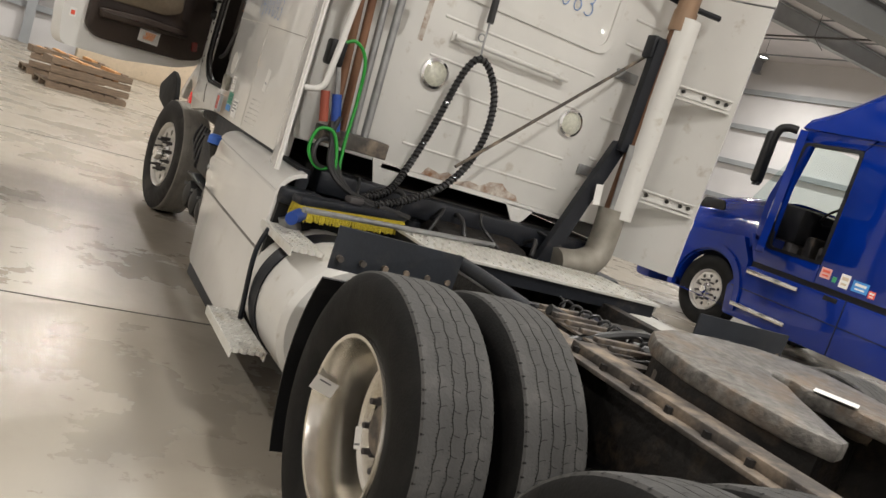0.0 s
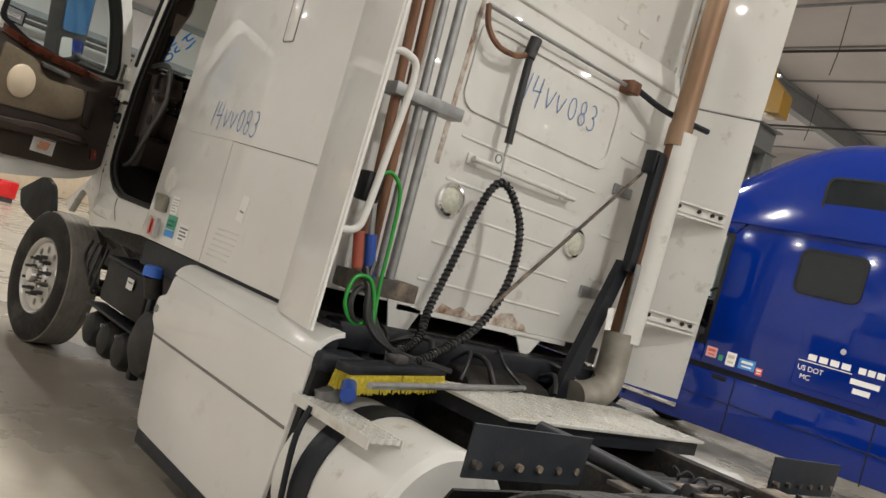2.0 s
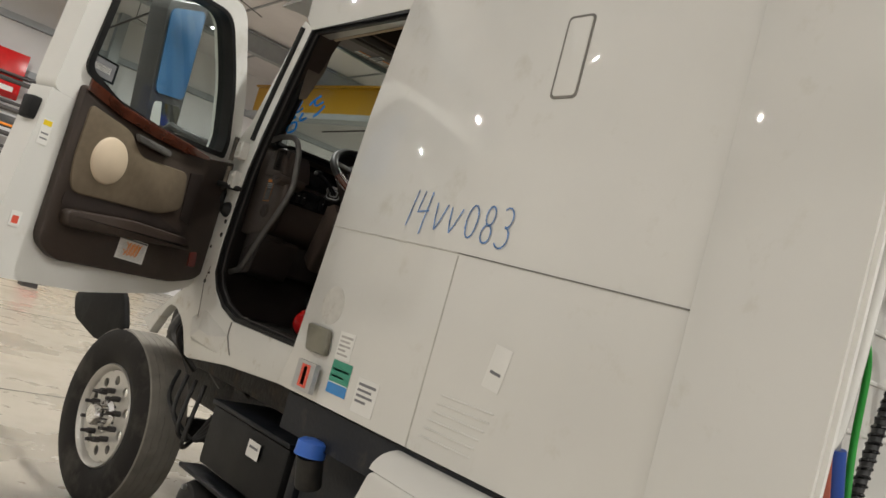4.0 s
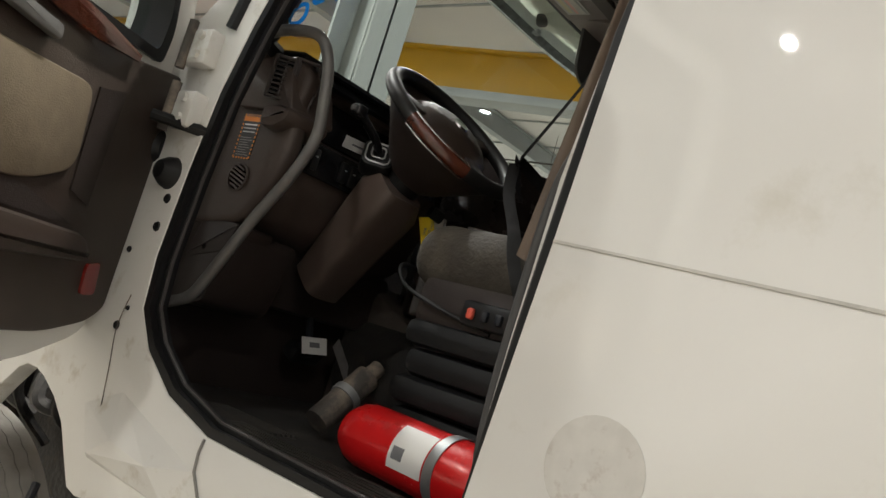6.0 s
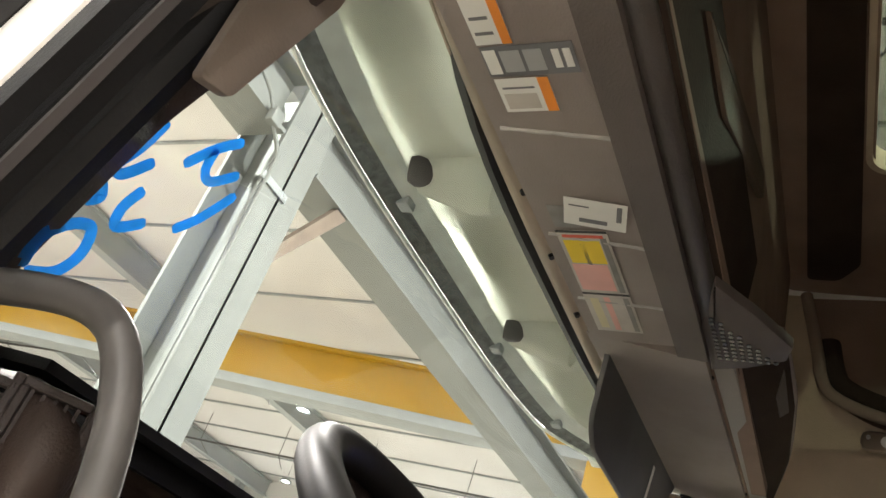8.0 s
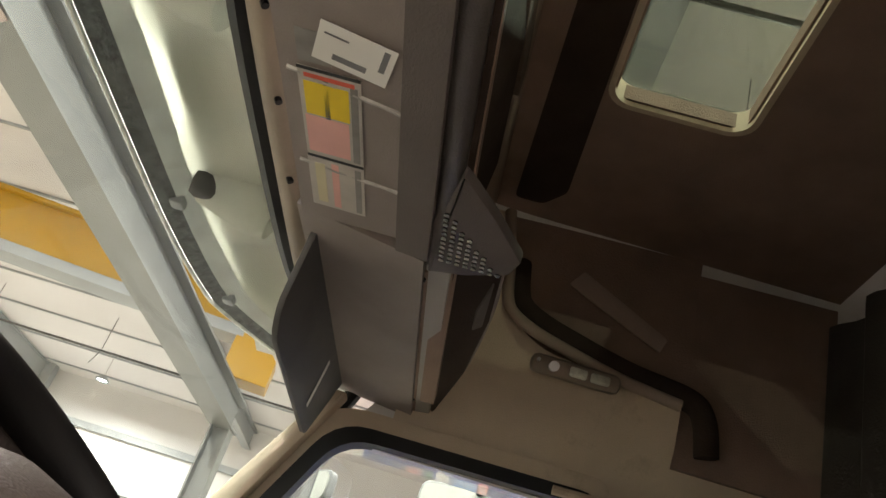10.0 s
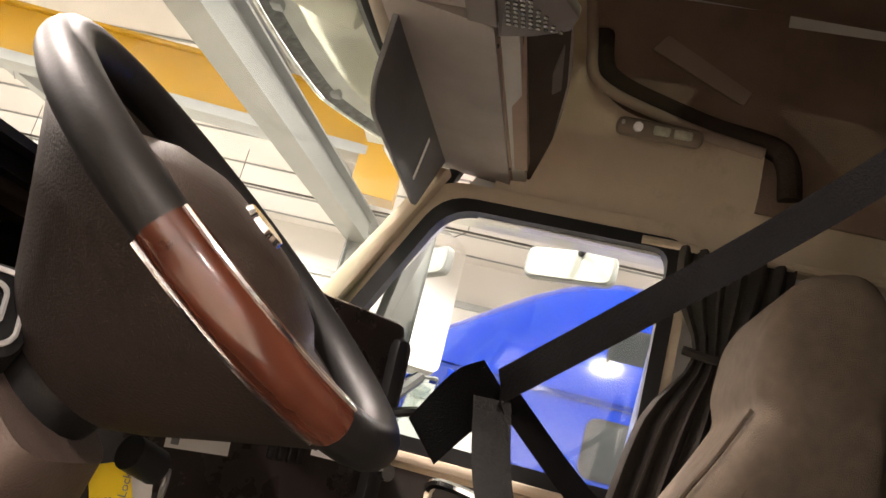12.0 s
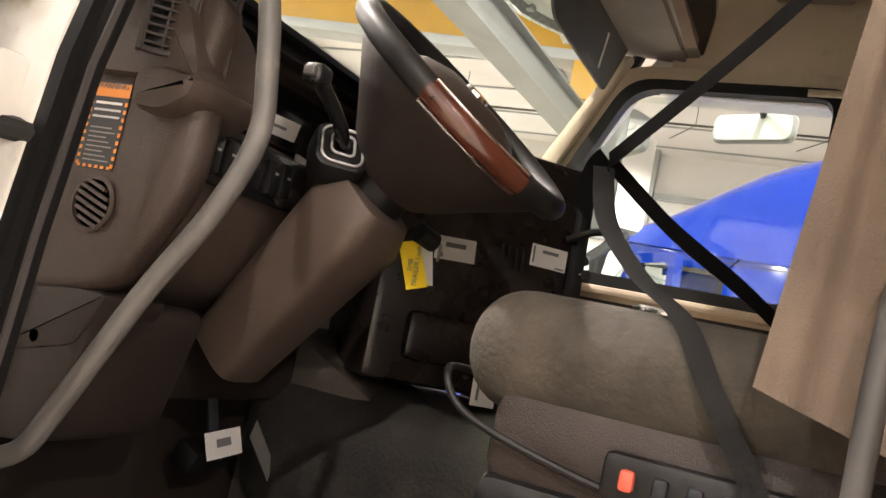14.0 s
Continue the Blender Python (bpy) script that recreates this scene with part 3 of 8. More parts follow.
part("end_truck", prism([(4.95, 5.36), (5.6, 5.36), (5.6, 6.7), (5.4, 6.7), (5.3, 6.1), (4.95, 5.75)], "x", 9.1, 9.55, 0.01), M["yellow"], crane, "yellow end truck of the girder", smooth=False)
part("rating_plate", box(9.22, 9.248, 12.3, 13.6, 6.28, 6.68), M["print"], crane, "grey rating plate")
crane.matrix_world = pose(-1.5, 2.05, 1.95) @ Matrix.Scale(1.18, 4) @ pose(1.5, -2.05, -1.95) @ pose(9.33, 7.5, 0, 0, 0, 9) @ pose(-9.33, -7.5, 0)
for xx, yy, zt in ((11.1, 16.1, 6.45),):
    t = box(xx - 0.15, xx + 0.15, yy - 0.15, yy + 0.15, 0, zt)
    thing("crane_column", "grey steel column under the crane girder", "column", t, M["girt"], group="crane columns", kind="structure", smooth=False)


def h_column(name, x, y, z1, w=0.34):
    t = box(x - w / 2, x + w / 2, y - w / 2, y - w / 2 + 0.03, 0, z1)
    box(x - w / 2, x + w / 2, y + w / 2 - 0.03, y + w / 2, 0, z1, bm=t)
    box(x - 0.012, x + 0.012, y - w / 2, y + w / 2, 0, z1, bm=t)
    box(x - w * 0.75, x + w * 0.75, y - w * 0.75, y + w * 0.75, 0, 0.03, bm=t)
    return thing(name, "pale grey painted steel H column", "column", t, M["column"], group="portal columns", kind="structure", smooth=False)


c1 = h_column("steel_column", 2.24, 6.10, 5.78, 0.44)
part("conduit", tube([(2.03, 5.855, 0), (2.03, 5.855, 4.6), (2.03, 5.855, 4.95), (1.98, 5.84, 5.06), (1.84, 5.83, 5.16), (1.70, 5.84, 5.32), (1.5, 5.86, 5.42)], 0.014, 8), M["column"], c1, "thin grey conduit")
part("junction_box", box(1.76, 1.87, 5.79, 5.86, 5.15, 5.27, 0.012), M["column"], c1)
part("conduit_clip", box(1.99, 2.30, 5.86, 5.878, 4.84, 4.90, 0.004), M["girt"], c1, "grey conduit clip")
h_column("steel_column", 12.4, 6.1, 5.37)
t = box(2.48, 12.6, 5.88, 6.30, 5.24, 5.27)
box(2.48, 12.6, 5.88, 6.30, 5.72, 5.75, bm=t)
box(2.48, 12.6, 6.03, 6.06, 5.27, 5.72, bm=t)
for v in t.verts:
    v.co.z += 0.013 * (v.co.x - 2.48)
thing("portal_beam", "pale grey steel beam across the two columns", "beam", t, M["column"], kind="structure", smooth=False)
t = box(-9.0, 2.01, 5.88, 6.30, 5.24, 5.27)
box(-9.0, 2.01, 5.88, 6.30, 5.72, 5.75, bm=t)
box(-9.0, 2.01, 6.03, 6.06, 5.27, 5.72, bm=t)
thing("side_beam", "grey steel beam meeting the portal column", "beam", t, M["column"], kind="structure", smooth=False)
t = plate([(2.47, 5.9, 4.45), (2.47, 5.9, 4.62), (2.87, 5.9, 5.24), (3.02, 5.9, 5.24)], 0.06)
thing("knee_brace", "rusty brown steel knee brace of the portal", "brace", t, M["brace"], kind="structure", smooth=False)

# clutter along the north wall
bm = bmesh.new()
for k, zz in enumerate((2.2, 2.9, 3.5, 4.2, 5.0)):
    rod((X0, Y1 - 0.9 - 0.1 * k, zz), (8, Y1 - 0.9 - 0.1 * k, zz), 0.07, 8, bm)
    box(X0, 8, Y1 - 1.0, Y1 - 0.62, zz + 0.2, zz + 0.26, bm=bm)
thing("pipe_rack", "dark pipes and cable trays along the far wall", "pipes", bm, M["pipe"], kind="structure")
thing("orange_conduit", "thin orange conduit along the far wall", "conduit", rod((X0, Y1 - 1.1, 3.75), (8, Y1 - 1.1, 3.75), 0.035, 8), M["orange"], kind="structure")
thing("storage_crate", "long pale storage crate standing by the far wall", "crate", box(-1.0, 6.5, Y1 - 2.6, Y1 - 1.4, 0, 1.7, 0.03), M["tan"])
thing("red_service_cart", "red roll-around tool cart on the floor", "tool cart", box(1.38, 1.78, 17.3, 17.75, 0.1, 0.48, 0.03), M["red"])
t = box(1.42, 1.74, 17.35, 17.7, 0.0, 0.1)
part("base", t, M["pipe"], bpy.data.objects["red_service_cart"])


def pallet_stack(x, y, rz):
    ob = thing("pallet_of_parts", "weathered wooden pallet crate holding orange timber blocks", "pallet", at=(x, y, 0))
    ob.rotation_euler[2] = radians(rz)
    for k in range(3):
        part("runner", box(-0.75, 0.75, -0.5 + 0.45 * k, -0.4 + 0.45 * k, 0, 0.1), M["wood"], ob, smooth=False)
    for k in range(7):
        part("deck_board", box(-0.75 + 0.215 * k, -0.57 + 0.215 * k, -0.5, 0.5, 0.1, 0.125), M["wood"], ob, smooth=False)
    for k in range(3):
        part("side_board", box(-0.75, 0.75, -0.53, -0.505, 0.16 + 0.15 * k, 0.28 + 0.15 * k, 0.004), M["wood"], ob, smooth=False)
    r = random.Random(4)
    for k in range(9):
        cx = -0.62 + 0.155 * k
        part("timber_block", box(cx - 0.06, cx + 0.06, -0.45, 0.4, 0.45 + r.uniform(-0.04, 0.0), 0.58 + r.uniform(-0.03, 0.04), 0.006), M["orange_wood" if k % 2 else "wood"], ob, smooth=False)
    return ob


pallet_stack(-1.3, 13.6, 14)
pallet_stack(-1.6, 15.4, 10)

# red banner high on the far wall
banner = thing("wall_banner", "red banner with white lettering high on the far wall", "banner", box(0.2, 1.78, Y1 - 0.62, Y1 - 0.58, 4.55, 5.95, 0.01), M["red"])
part("lettering_bar", box(0.4, 1.6, Y1 - 0.63, Y1 - 0.621, 4.75, 4.9), M["paper"], banner, "white lettering shown as a bar", smooth=False)


# ---- wheels ----
def tyre_bm(R=0.51, W=0.285, grooves=4, zig=0.0032, seg=96):
    """A lorry tyre about the x axis, x from 0 (outer side) to W."""
    bm = bmesh.new()
    h = W
    prof = [(0.285, 0.045, 0), (0.31, 0.02, 0), (0.38, 0.0, 0), (0.445, 0.004, 0), (R - 0.028, 0.014, 0), (R - 0.012, 0.024, 0)]
    tread = []
    lo, hi = 0.03, h - 0.03
    step = (hi - lo) / (grooves + 1)
    g = 0.0016
    tread.append((R - 0.004, lo, 0))
    for k in range(grooves):
        c = lo + step * (k + 1)
        tread += [(R, c - g, zig), (R - 0.007, c - g, zig), (R - 0.007, c + g, zig), (R, c + g, zig)]
    tread.append((R - 0.004, hi, 0))
    back = [(r, h - x, 0) for r, x, z in prof[::-1]]
    allp = prof + tread + back
    nt0, nt1 = len(prof) - 1, len(prof) + len(tread) - 1
    rows = []
    for r, x, z in allp:
        rows.append([bm.verts.new((x + (z if k % 2 else -z), r * math.cos(2 * math.pi * k / seg), r * math.sin(2 * math.pi * k / seg))) for k in range(seg)])
    for j, (a, b) in enumerate(zip(rows, rows[1:])):
        for k in range(seg):
            f = bm.faces.new((a[k], a[(k + 1) % seg], b[(k + 1) % seg], b[k]))
            f.material_index = 1 if nt0 <= j < nt1 + 1 else 0
    bmesh.ops.recalc_face_normals(bm, faces=bm.faces)
    return bm


LUG = {}


def lug_nuts(root, n, R, x0, x1, r, material):
    """n hexagon nuts in a circle, each an object on one shared mesh."""
    key = (x0, x1, r, material.name)
    if key not in LUG:
        t = rod((x0, 0, 0), (x1, 0, 0), r * 0.62, 10)
        rod((x0 + (x1 - x0) * 0.45, 0, 0), (x1, 0, 0), r, 6, t)
        LUG[key] = mesh_of("lug_nut", t, material, True)
    for k in range(n):
        a = 2 * math.pi * (k + 0.5) / n
        ob = new("lug_nut", LUG[key])
        ob.parent = root
        ob.location = (0, R * math.cos(a), R * math.sin(a))


def disc_with_holes(R, hole_R, hole_r, n, x, thick=0.012, r_in=0.0):
    """A wheel disc about x with n round hand holes."""
    bm = bmesh.new()
    seg = n * 12
    for s in range(n):
        a0 = 2 * math.pi * s / n
        am = a0 + math.pi / n
        c = Vector((hole_R * math.cos(am), hole_R * math.sin(am)))
        hole = [c + hole_r * Vector((math.cos(t), math.sin(t))) for t in [2 * math.pi * k / 24 for k in range(24)]]
        da = 2 * math.pi / n

        def edge(p):
            d = p - c
            ang = math.atan2(d.y, d.x)
            best = 9
            dirv = Vector((math.cos(ang), math.sin(ang)))
            lo, hi = 0.0, 1.0
            for _ in range(26):
                mid = (lo + hi) / 2
                q = c + dirv * mid
                ok = r_in <= q.length <= R and abs((math.atan2(q.y, q.x) - am + math.pi) % (2 * math.pi) - math.pi) <= da / 2
                lo, hi = (mid, hi) if ok else (lo, mid)
            return c + dirv * lo
        outer = [edge(p) for p in hole]
        ring([tuple(p) for p in outer], [tuple(p) for p in hole], "x", x, x + thick, bm=bm)
    bmesh.ops.remove_doubles(bm, verts=bm.verts[:], dist=0.0035)
    return bm


SIPE = {}


def sipes(root, dx, R=0.51, W=0.285):
    """Hooked cuts beside the grooves and small notches along the shoulders."""
    if not SIPE:
        t = bmesh.new()
        r = random.Random(11)

        def cut(pts, w):
            for (xa, aa), (xb, ab) in zip(pts, pts[1:]):
                d = Vector((xb - xa, (ab - aa) * R))
                n = Vector((-d.y, d.x)).normalized() * w / 2
                q = [(xa - n.x, aa - n.y / R), (xb - n.x, ab - n.y / R), (xb + n.x, ab + n.y / R), (xa + n.x, aa + n.y / R)]
                t.faces.new([t.verts.new((px, (R + 0.0008) * math.cos(b), (R + 0.0008) * math.sin(b))) for px, b in q])

        step = (W - 0.06) / 5
        for g in range(4):
            x = 0.03 + step * (g + 1)
            sg = 1 if g % 2 else -1
            for k in range(56):
                a = 2 * math.pi * (k + r.uniform(-0.08, 0.08)) / 56
                cut([(x, a), (x + 0.012, a + 0.012 * sg), (x + 0.024, a + 0.014 * sg)], 0.0019)
                for j in range(4):
                    b = a + 0.02 + 0.022 * j
                    cut([(x - 0.007, b), (x - 0.001, b + 0.003)], 0.0018)
        for k in range(76):
            a = 2 * math.pi * (k + r.uniform(-0.1, 0.1)) / 76
            for xa, xb in ((0.024, 0.034), (W - 0.034, W - 0.024)):
                q = [(xa, a - 0.008), (xb, a - 0.004), (xb, a + 0.004), (xa, a + 0.008)]
                t.faces.new([t.verts.new((px, (R - 0.003 - (0.004 if abs(px - W / 2) > 0.115 else 0)) * math.cos(b), (R - 0.003 - (0.004 if abs(px - W / 2) > 0.115 else 0)) * math.sin(b))) for px, b in q])
        SIPE[0] = mesh_of("tread_sipe", t, M["tyre"], False)
    ob = new("tread_sipe", SIPE[0])
    ob.parent = root
    ob.location = (dx, 0, 0)
    ob["kind"] = "stuff"


def wheel(parent, at, facing, kind, tyre_mats, steer=0.0, name="wheel"):
    """kind: 'steer' or 'dual'. facing -1: the outer side looks to -x."""
    root = new(name, mesh_of(name, lathe([(0.0, 0.24), (0.1, 0.24), (0.11, 0.25), (0.11, 0.28), (0, 0.28)], 20), M["grime"], True))
    root.parent = parent
    root.matrix_local = pose(*at, 0, 0, steer) @ (Matrix.Identity(4) if facing < 0 else pose(0, 0, 0, 0, 0, 180))
    part("tyre", tyre_bm(), tyre_mats, root)
    if kind != "steer":
        sipes(root, 0.0)
    if kind == "steer":
        part("rim", lathe([(0.3, 0.035), (0.292, 0.02), (0.282, 0.028), (0.27, 0.05), (0.262, 0.075), (0.255, 0.06), (0.255, 0.24), (0.3, 0.25)], 48), M["alu_dull"], root, "dull aluminium rim")
        part("disc", disc_with_holes(0.262, 0.205, 0.027, 10, 0.055, 0.014, 0.06), M["alu_dull"], root, smooth=False)
        part("hub", lathe([(0, -0.045), (0.05, -0.045), (0.062, -0.03), (0.066, 0.03), (0.095, 0.045), (0.1, 0.06)], 24), M["chrome"], root, "chrome hub")
        lug_nuts(root, 10, 0.143, -0.028, 0.055, 0.017, M["pipe"])
    else:
        part("rim", lathe([(0.302, 0.03), (0.296, 0.014), (0.284, 0.016), (0.272, 0.04), (0.262, 0.11), (0.255, 0.2), (0.235, 0.215), (0.2, 0.222), (0.16, 0.222)], 56), M["alu"], root, "deep dish aluminium rim")
        part("disc", disc_with_holes(0.238, 0.195, 0.025, 10, 0.222, 0.012, 0.1), M["alu"], root, smooth=False)
        part("hub", lathe([(0, 0.15), (0.06, 0.152), (0.085, 0.16), (0.09, 0.2), (0.13, 0.21), (0.13, 0.23)], 24), M["rail"], root, "rusty axle hub")
        lug_nuts(root, 10, 0.143, 0.165, 0.225, 0.018, M["pipe"])
    return root


def dual(parent, x_out, y, facing, label=""):
    w = wheel(parent, (x_out, y, 0.51), facing, "dual", [M["tyre"], M["tread"]])
    inner = part("inner_tyre", tyre_bm(seg=64), [M["tyre"], M["tread"]], w)
    inner.location = (0.345, 0, 0)
    sipes(w, 0.345)
    return w


# ---- the white truck: outside ----
truck = thing("semi_truck", "white sleeper-cab semi truck with its driver door wide open", "truck")

# sides of the cab
SX, IX = -1.14, -1.03
t = prism([(0.05, 1.125), (1.83, 1.13), (1.785, 1.30), (1.752, 1.79), (1.741, 2.0), (1.724, 2.27), (1.66, 2.71), (1.60, 2.95), (0.03, 2.95)], "x", SX, -1.075, 0.006)
side_l = part("sleeper_side", t, M["white"], truck, "glossy white sleeper side panel with blue marker writing")
part("belt_seam", plate([(SX - 0.003, 0.05, 1.717), (SX - 0.003, 0.955, 1.763), (SX - 0.003, 0.955, 1.767), (SX - 0.003, 0.05, 1.721)], 0.007), M["seam"], side_l, "thin dark panel seam", smooth=False)
part("belt_crease", plate([(SX - 0.003, 0.955, 1.763), (SX - 0.003, 1.748, 1.790), (SX - 0.003, 1.748, 1.794), (SX - 0.003, 0.955, 1.768)], 0.007), M["seam_pale"], side_l, "faint pale panel seam", smooth=False)
part("lower_seam", box(SX - 0.002, SX + 0.004, 0.95, 0.955, 1.13, 1.757), M["seam_pale"], side_l, smooth=False)
part("rear_seam", plate([(SX - 0.003, 0.052, 1.12), (SX - 0.003, 0.064, 1.12), (SX - 0.003, 0.032, 2.95), (SX - 0.003, 0.02, 2.95)], 0.006), M["seam"], side_l, smooth=False)
part("drip_seam", box(SX - 0.004, SX + 0.004, 0.03, 1.6, 2.848, 2.854), M["seam"], side_l, smooth=False)
t = ring(round_poly([(0.735, 2.28), (0.625, 2.28), (0.63, 2.55), (0.74, 2.55)], 0.02), round_poly([(0.728, 2.287), (0.632, 2.287), (0.637, 2.543), (0.733, 2.543)], 0.016), "x", SX - 0.003, SX + 0.003)
part("grab_recess_outline", t, M["seam"], side_l, smooth=False)
part("grab_recess_cover", prism(round_poly([(0.727, 2.288), (0.633, 2.288), (0.638, 2.542), (0.732, 2.542)], 0.016), "x", SX - 0.004, SX + 0.002, 0.001), M["white"], side_l)
part("faint_round_decal", prism([(1.59 + 0.075 * math.cos(a), 1.49 + 0.075 * math.sin(a)) for a in [2 * math.pi * k / 28 for k in range(28)]], "x", SX - 0.0012, SX + 0.001), M["decal"], side_l, "faint grey round decal", smooth=False)
part("marker_lamp", prism(round_poly([(1.69, 1.405), (1.53, 1.40), (1.515, 1.30), (1.66, 1.30)], 0.02), "x", SX - 0.028, SX, 0.012), M["amber"], side_l, "dull grey side marker lamp")
YZ = lambda y, z, dx=0.0: plane_matrix((SX - 0.001 - dx, y, z), (0, -1, 0), (0, 0, 1))
sticker(YZ(1.585, 1.21, 0.02), 0.13, 0.11, M["silver"], side_l, "badge_plate", "silver badge plate", [(0.28, 0.75, 0.12, 0.9, M["redprint"]), (0.42, 0.6, 0.2, 0.82, M["paper"])], thick=0.02)
sticker(YZ(1.41, 1.245), 0.13, 0.12, M["paper"], side_l, "sticker", "green and white sticker", [(0, 1, 0.35, 1, M["tealprint"]), (0.1, 0.9, 0.7, 0.76, M["paper"]), (0.1, 0.7, 0.5, 0.56, M["paper"]), (0, 1, 0, 0.32, M["blueprint"])])
sticker(YZ(1.43, 1.36), 0.1, 0.1, M["paper"], side_l, "sticker", "white information sticker", [(*b, M["fold_pale"]) for b in LINES])
sticker(YZ(1.23, 1.22), 0.13, 0.12, M["paper"], side_l, "sticker", "white information sticker", [(*b, M["print"]) for b in LINES[:4]])
sticker(YZ(0.645, 1.45) @ pose(0, 0, 0, 0, 0, -8), 0.075, 0.13, M["paper"], side_l, "inventory_tag", "white paper inventory tag", [(0.2, 0.8, 0.35, 0.42, M["print"])])
for k in range(6):
    part("louvre", box(SX - 0.004, SX + 0.002, 0.66 - 0.01 * k, 0.9 - 0.01 * k, 1.18 + 0.028 * k, 1.186 + 0.028 * k, 0.002), M["white"], side_l)


def strokes(paths, m, w, material, parent, name, label):
    t = bmesh.new()
    k = 0
    for p in paths:
        for a, b in zip(p, p[1:]):
            k += 1
            va, vb = Vector(a), Vector(b)
            d = (vb - va).normalized()
            n = Vector((-d.y, d.x)) * w / 2
            e = d * w * 0.3
            c = [va - e - n, vb + e - n, vb + e + n, va - e + n]
            t.faces.new([t.verts.new((q.x, q.y, 0.00008 * k)) for q in c])
    bmesh.ops.transform(t, matrix=m, verts=t.verts)
    return part(name, t, material, parent, label, smooth=False)


def arc(cx, cy, rx, ry, a0, a1, n=9):
    return [(cx + rx * math.cos(radians(a0 + (a1 - a0) * k / n)), cy + ry * math.sin(radians(a0 + (a1 - a0) * k / n))) for k in range(n + 1)]


def asset_number(m, s, material, parent, label):
    """The hand-written characters 14VV083, s high, starting at m's origin."""
    P = [[[(0.1, 0), (0.28, 1)]], [[(0.62, 1), (0.5, 0.42), (1.0, 0.5)], [(0.98, 1), (0.85, -0.15)]],
         [[(1.35, 0.75), (1.42, 0.3), (1.5, 0.05), (1.66, 0.3), (1.85, 0.75)]], [[(2.05, 0.7), (2.11, 0.3), (2.2, 0.05), (2.36, 0.3), (2.55, 0.7)]],
         [arc(3.05, 0.45, 0.22, 0.42, 0, 360, 14)], [arc(3.75, 0.68, 0.17, 0.24, -90, 270, 12), arc(3.75, 0.22, 0.2, 0.23, 90, 450, 12)],
         [arc(4.4, 0.7, 0.22, 0.25, 130, -80, 8) + arc(4.38, 0.22, 0.25, 0.27, 80, -140, 9)]]
    for ch in P:
        strokes([[(x * s * 0.9, y * s) for x, y in p] for p in ch], m, s * 0.045, material, parent, "marker_character", label)


asset_number(plane_matrix((SX - 0.0025, 1.29, 1.835), (0, -1, -0.06), (0, -0.05, 1)), 0.13, M["marker"], side_l, "blue marker character of 14VV083")

# side extenders behind the cab
t = grid_sheet(lambda u, v: (-1.14 - 0.088 * u ** 0.8, 0.05 - (0.40 + 0.03 * v) * u, 1.09 + (3.45 - 1.09) * v), 6, 4, 0.022)
ext_l = part("side_extender", t, M["white"], truck, "white side extender panel behind the sleeper")
part("edge_trim", plate([(-1.229, -0.345, 1.09), (-1.229, -0.358, 1.09), (-1.229, -0.392, 3.45), (-1.229, -0.379, 3.45)], 0.012), M["paper"], ext_l, "pale rubber edge", smooth=False)
sticker(plane_matrix((-1.189, -0.10, 1.505), (-0.2, -1, 0), (0, 0, 1)), 0.075, 0.055, M["paper"], ext_l, "inventory_tag", "white paper inventory tag", [(0.15, 0.85, 0.2, 0.3, M["print"]), (0.1, 0.4, 0.7, 0.8, M["print"])])
t = grid_sheet(lambda u, v: (1.03 + 0.28 * u ** 0.85, 0.03 - (0.38 + 0.03 * v) * u, 1.08 + (2.74 - 1.08) * v), 6, 4, 0.02)
ext_r = part("side_extender", t, M["white_old"], truck, "white side extender, bare inner face with brackets")
t = grid_sheet(lambda u, v: (1.03 + 0.285 * u ** 0.85, 0.03 - (0.41 + 0.02 * v) * u, 2.755 + (3.7 - 2.755) * v), 6, 4, 0.02)
part("upper_extender", t, M["white_old"], truck, "white upper side extender")
for zz in (2.12, 1.475):
    t = plate([(1.0, -0.165, zz), (1.28, -0.345, zz), (1.28, -0.345, zz + 0.06), (1.0, -0.165, zz + 0.06)], 0.012)
    for dz in (-0.012, 0.06):
        plate([(1.0, -0.165, zz + dz), (1.28, -0.345, zz + dz), (1.262, -0.373, zz + dz), (0.982, -0.193, zz + dz)], 0.012, bm=t)
    br = part("extender_bracket", t, M["white_old"], truck, "white steel channel bracket with bolts")
    for u in (0.12, 0.5, 0.75, 0.9):
        c = Vector((1.0, -0.165, zz + 0.028)).lerp(Vector((1.28, -0.345, zz + 0.028)), u)
        part("bolt", rod(c, c + Vector((-0.012, -0.022, 0)), 0.012, 8), M["grime"], br)
for k in range(9):
    z = 2.85 + 0.09 * k
    part("edge_clip", box(1.0, 1.03, -0.06, -0.02, z, z + 0.055, 0.006), M["steel"], ext_r)
part("support_arm", tube([(0.52, -0.05, 2.68), (0.6, -0.07, 2.66), (0.8, -0.12, 2.62), (1.1, -0.2, 2.61)], 0.018, 8), M["frame"], truck, "dark bent support arm")

# rear wall
t = box(-1.10, 1.05, 0.0, 0.035, 1.23, 2.80, 0.006)
back = part("rear_wall", t, M["white_old"], truck, "white pressed steel sleeper rear wall with rust at its lower edge")
t = ring(rounded(-0.565, 0.565, 2.19, 2.63, 0.09, 7), rounded(-0.525, 0.525, 2.23, 2.59, 0.07, 7), "y", -0.012, 0.004)
part("pressed_bead", t, M["white_old"], back)
for zz, xa, xb in ((1.36, -0.52, 0.52), (1.545, -0.5, 0.5), (1.70, -0.34, 0.34), (1.845, -0.52, 0.52), (2.06, -0.5, 0.52)):
    part("pressed_rib", box(xa, xb, -0.007, 0.003, zz, zz + 0.014, 0.006), M["white_old"], back)
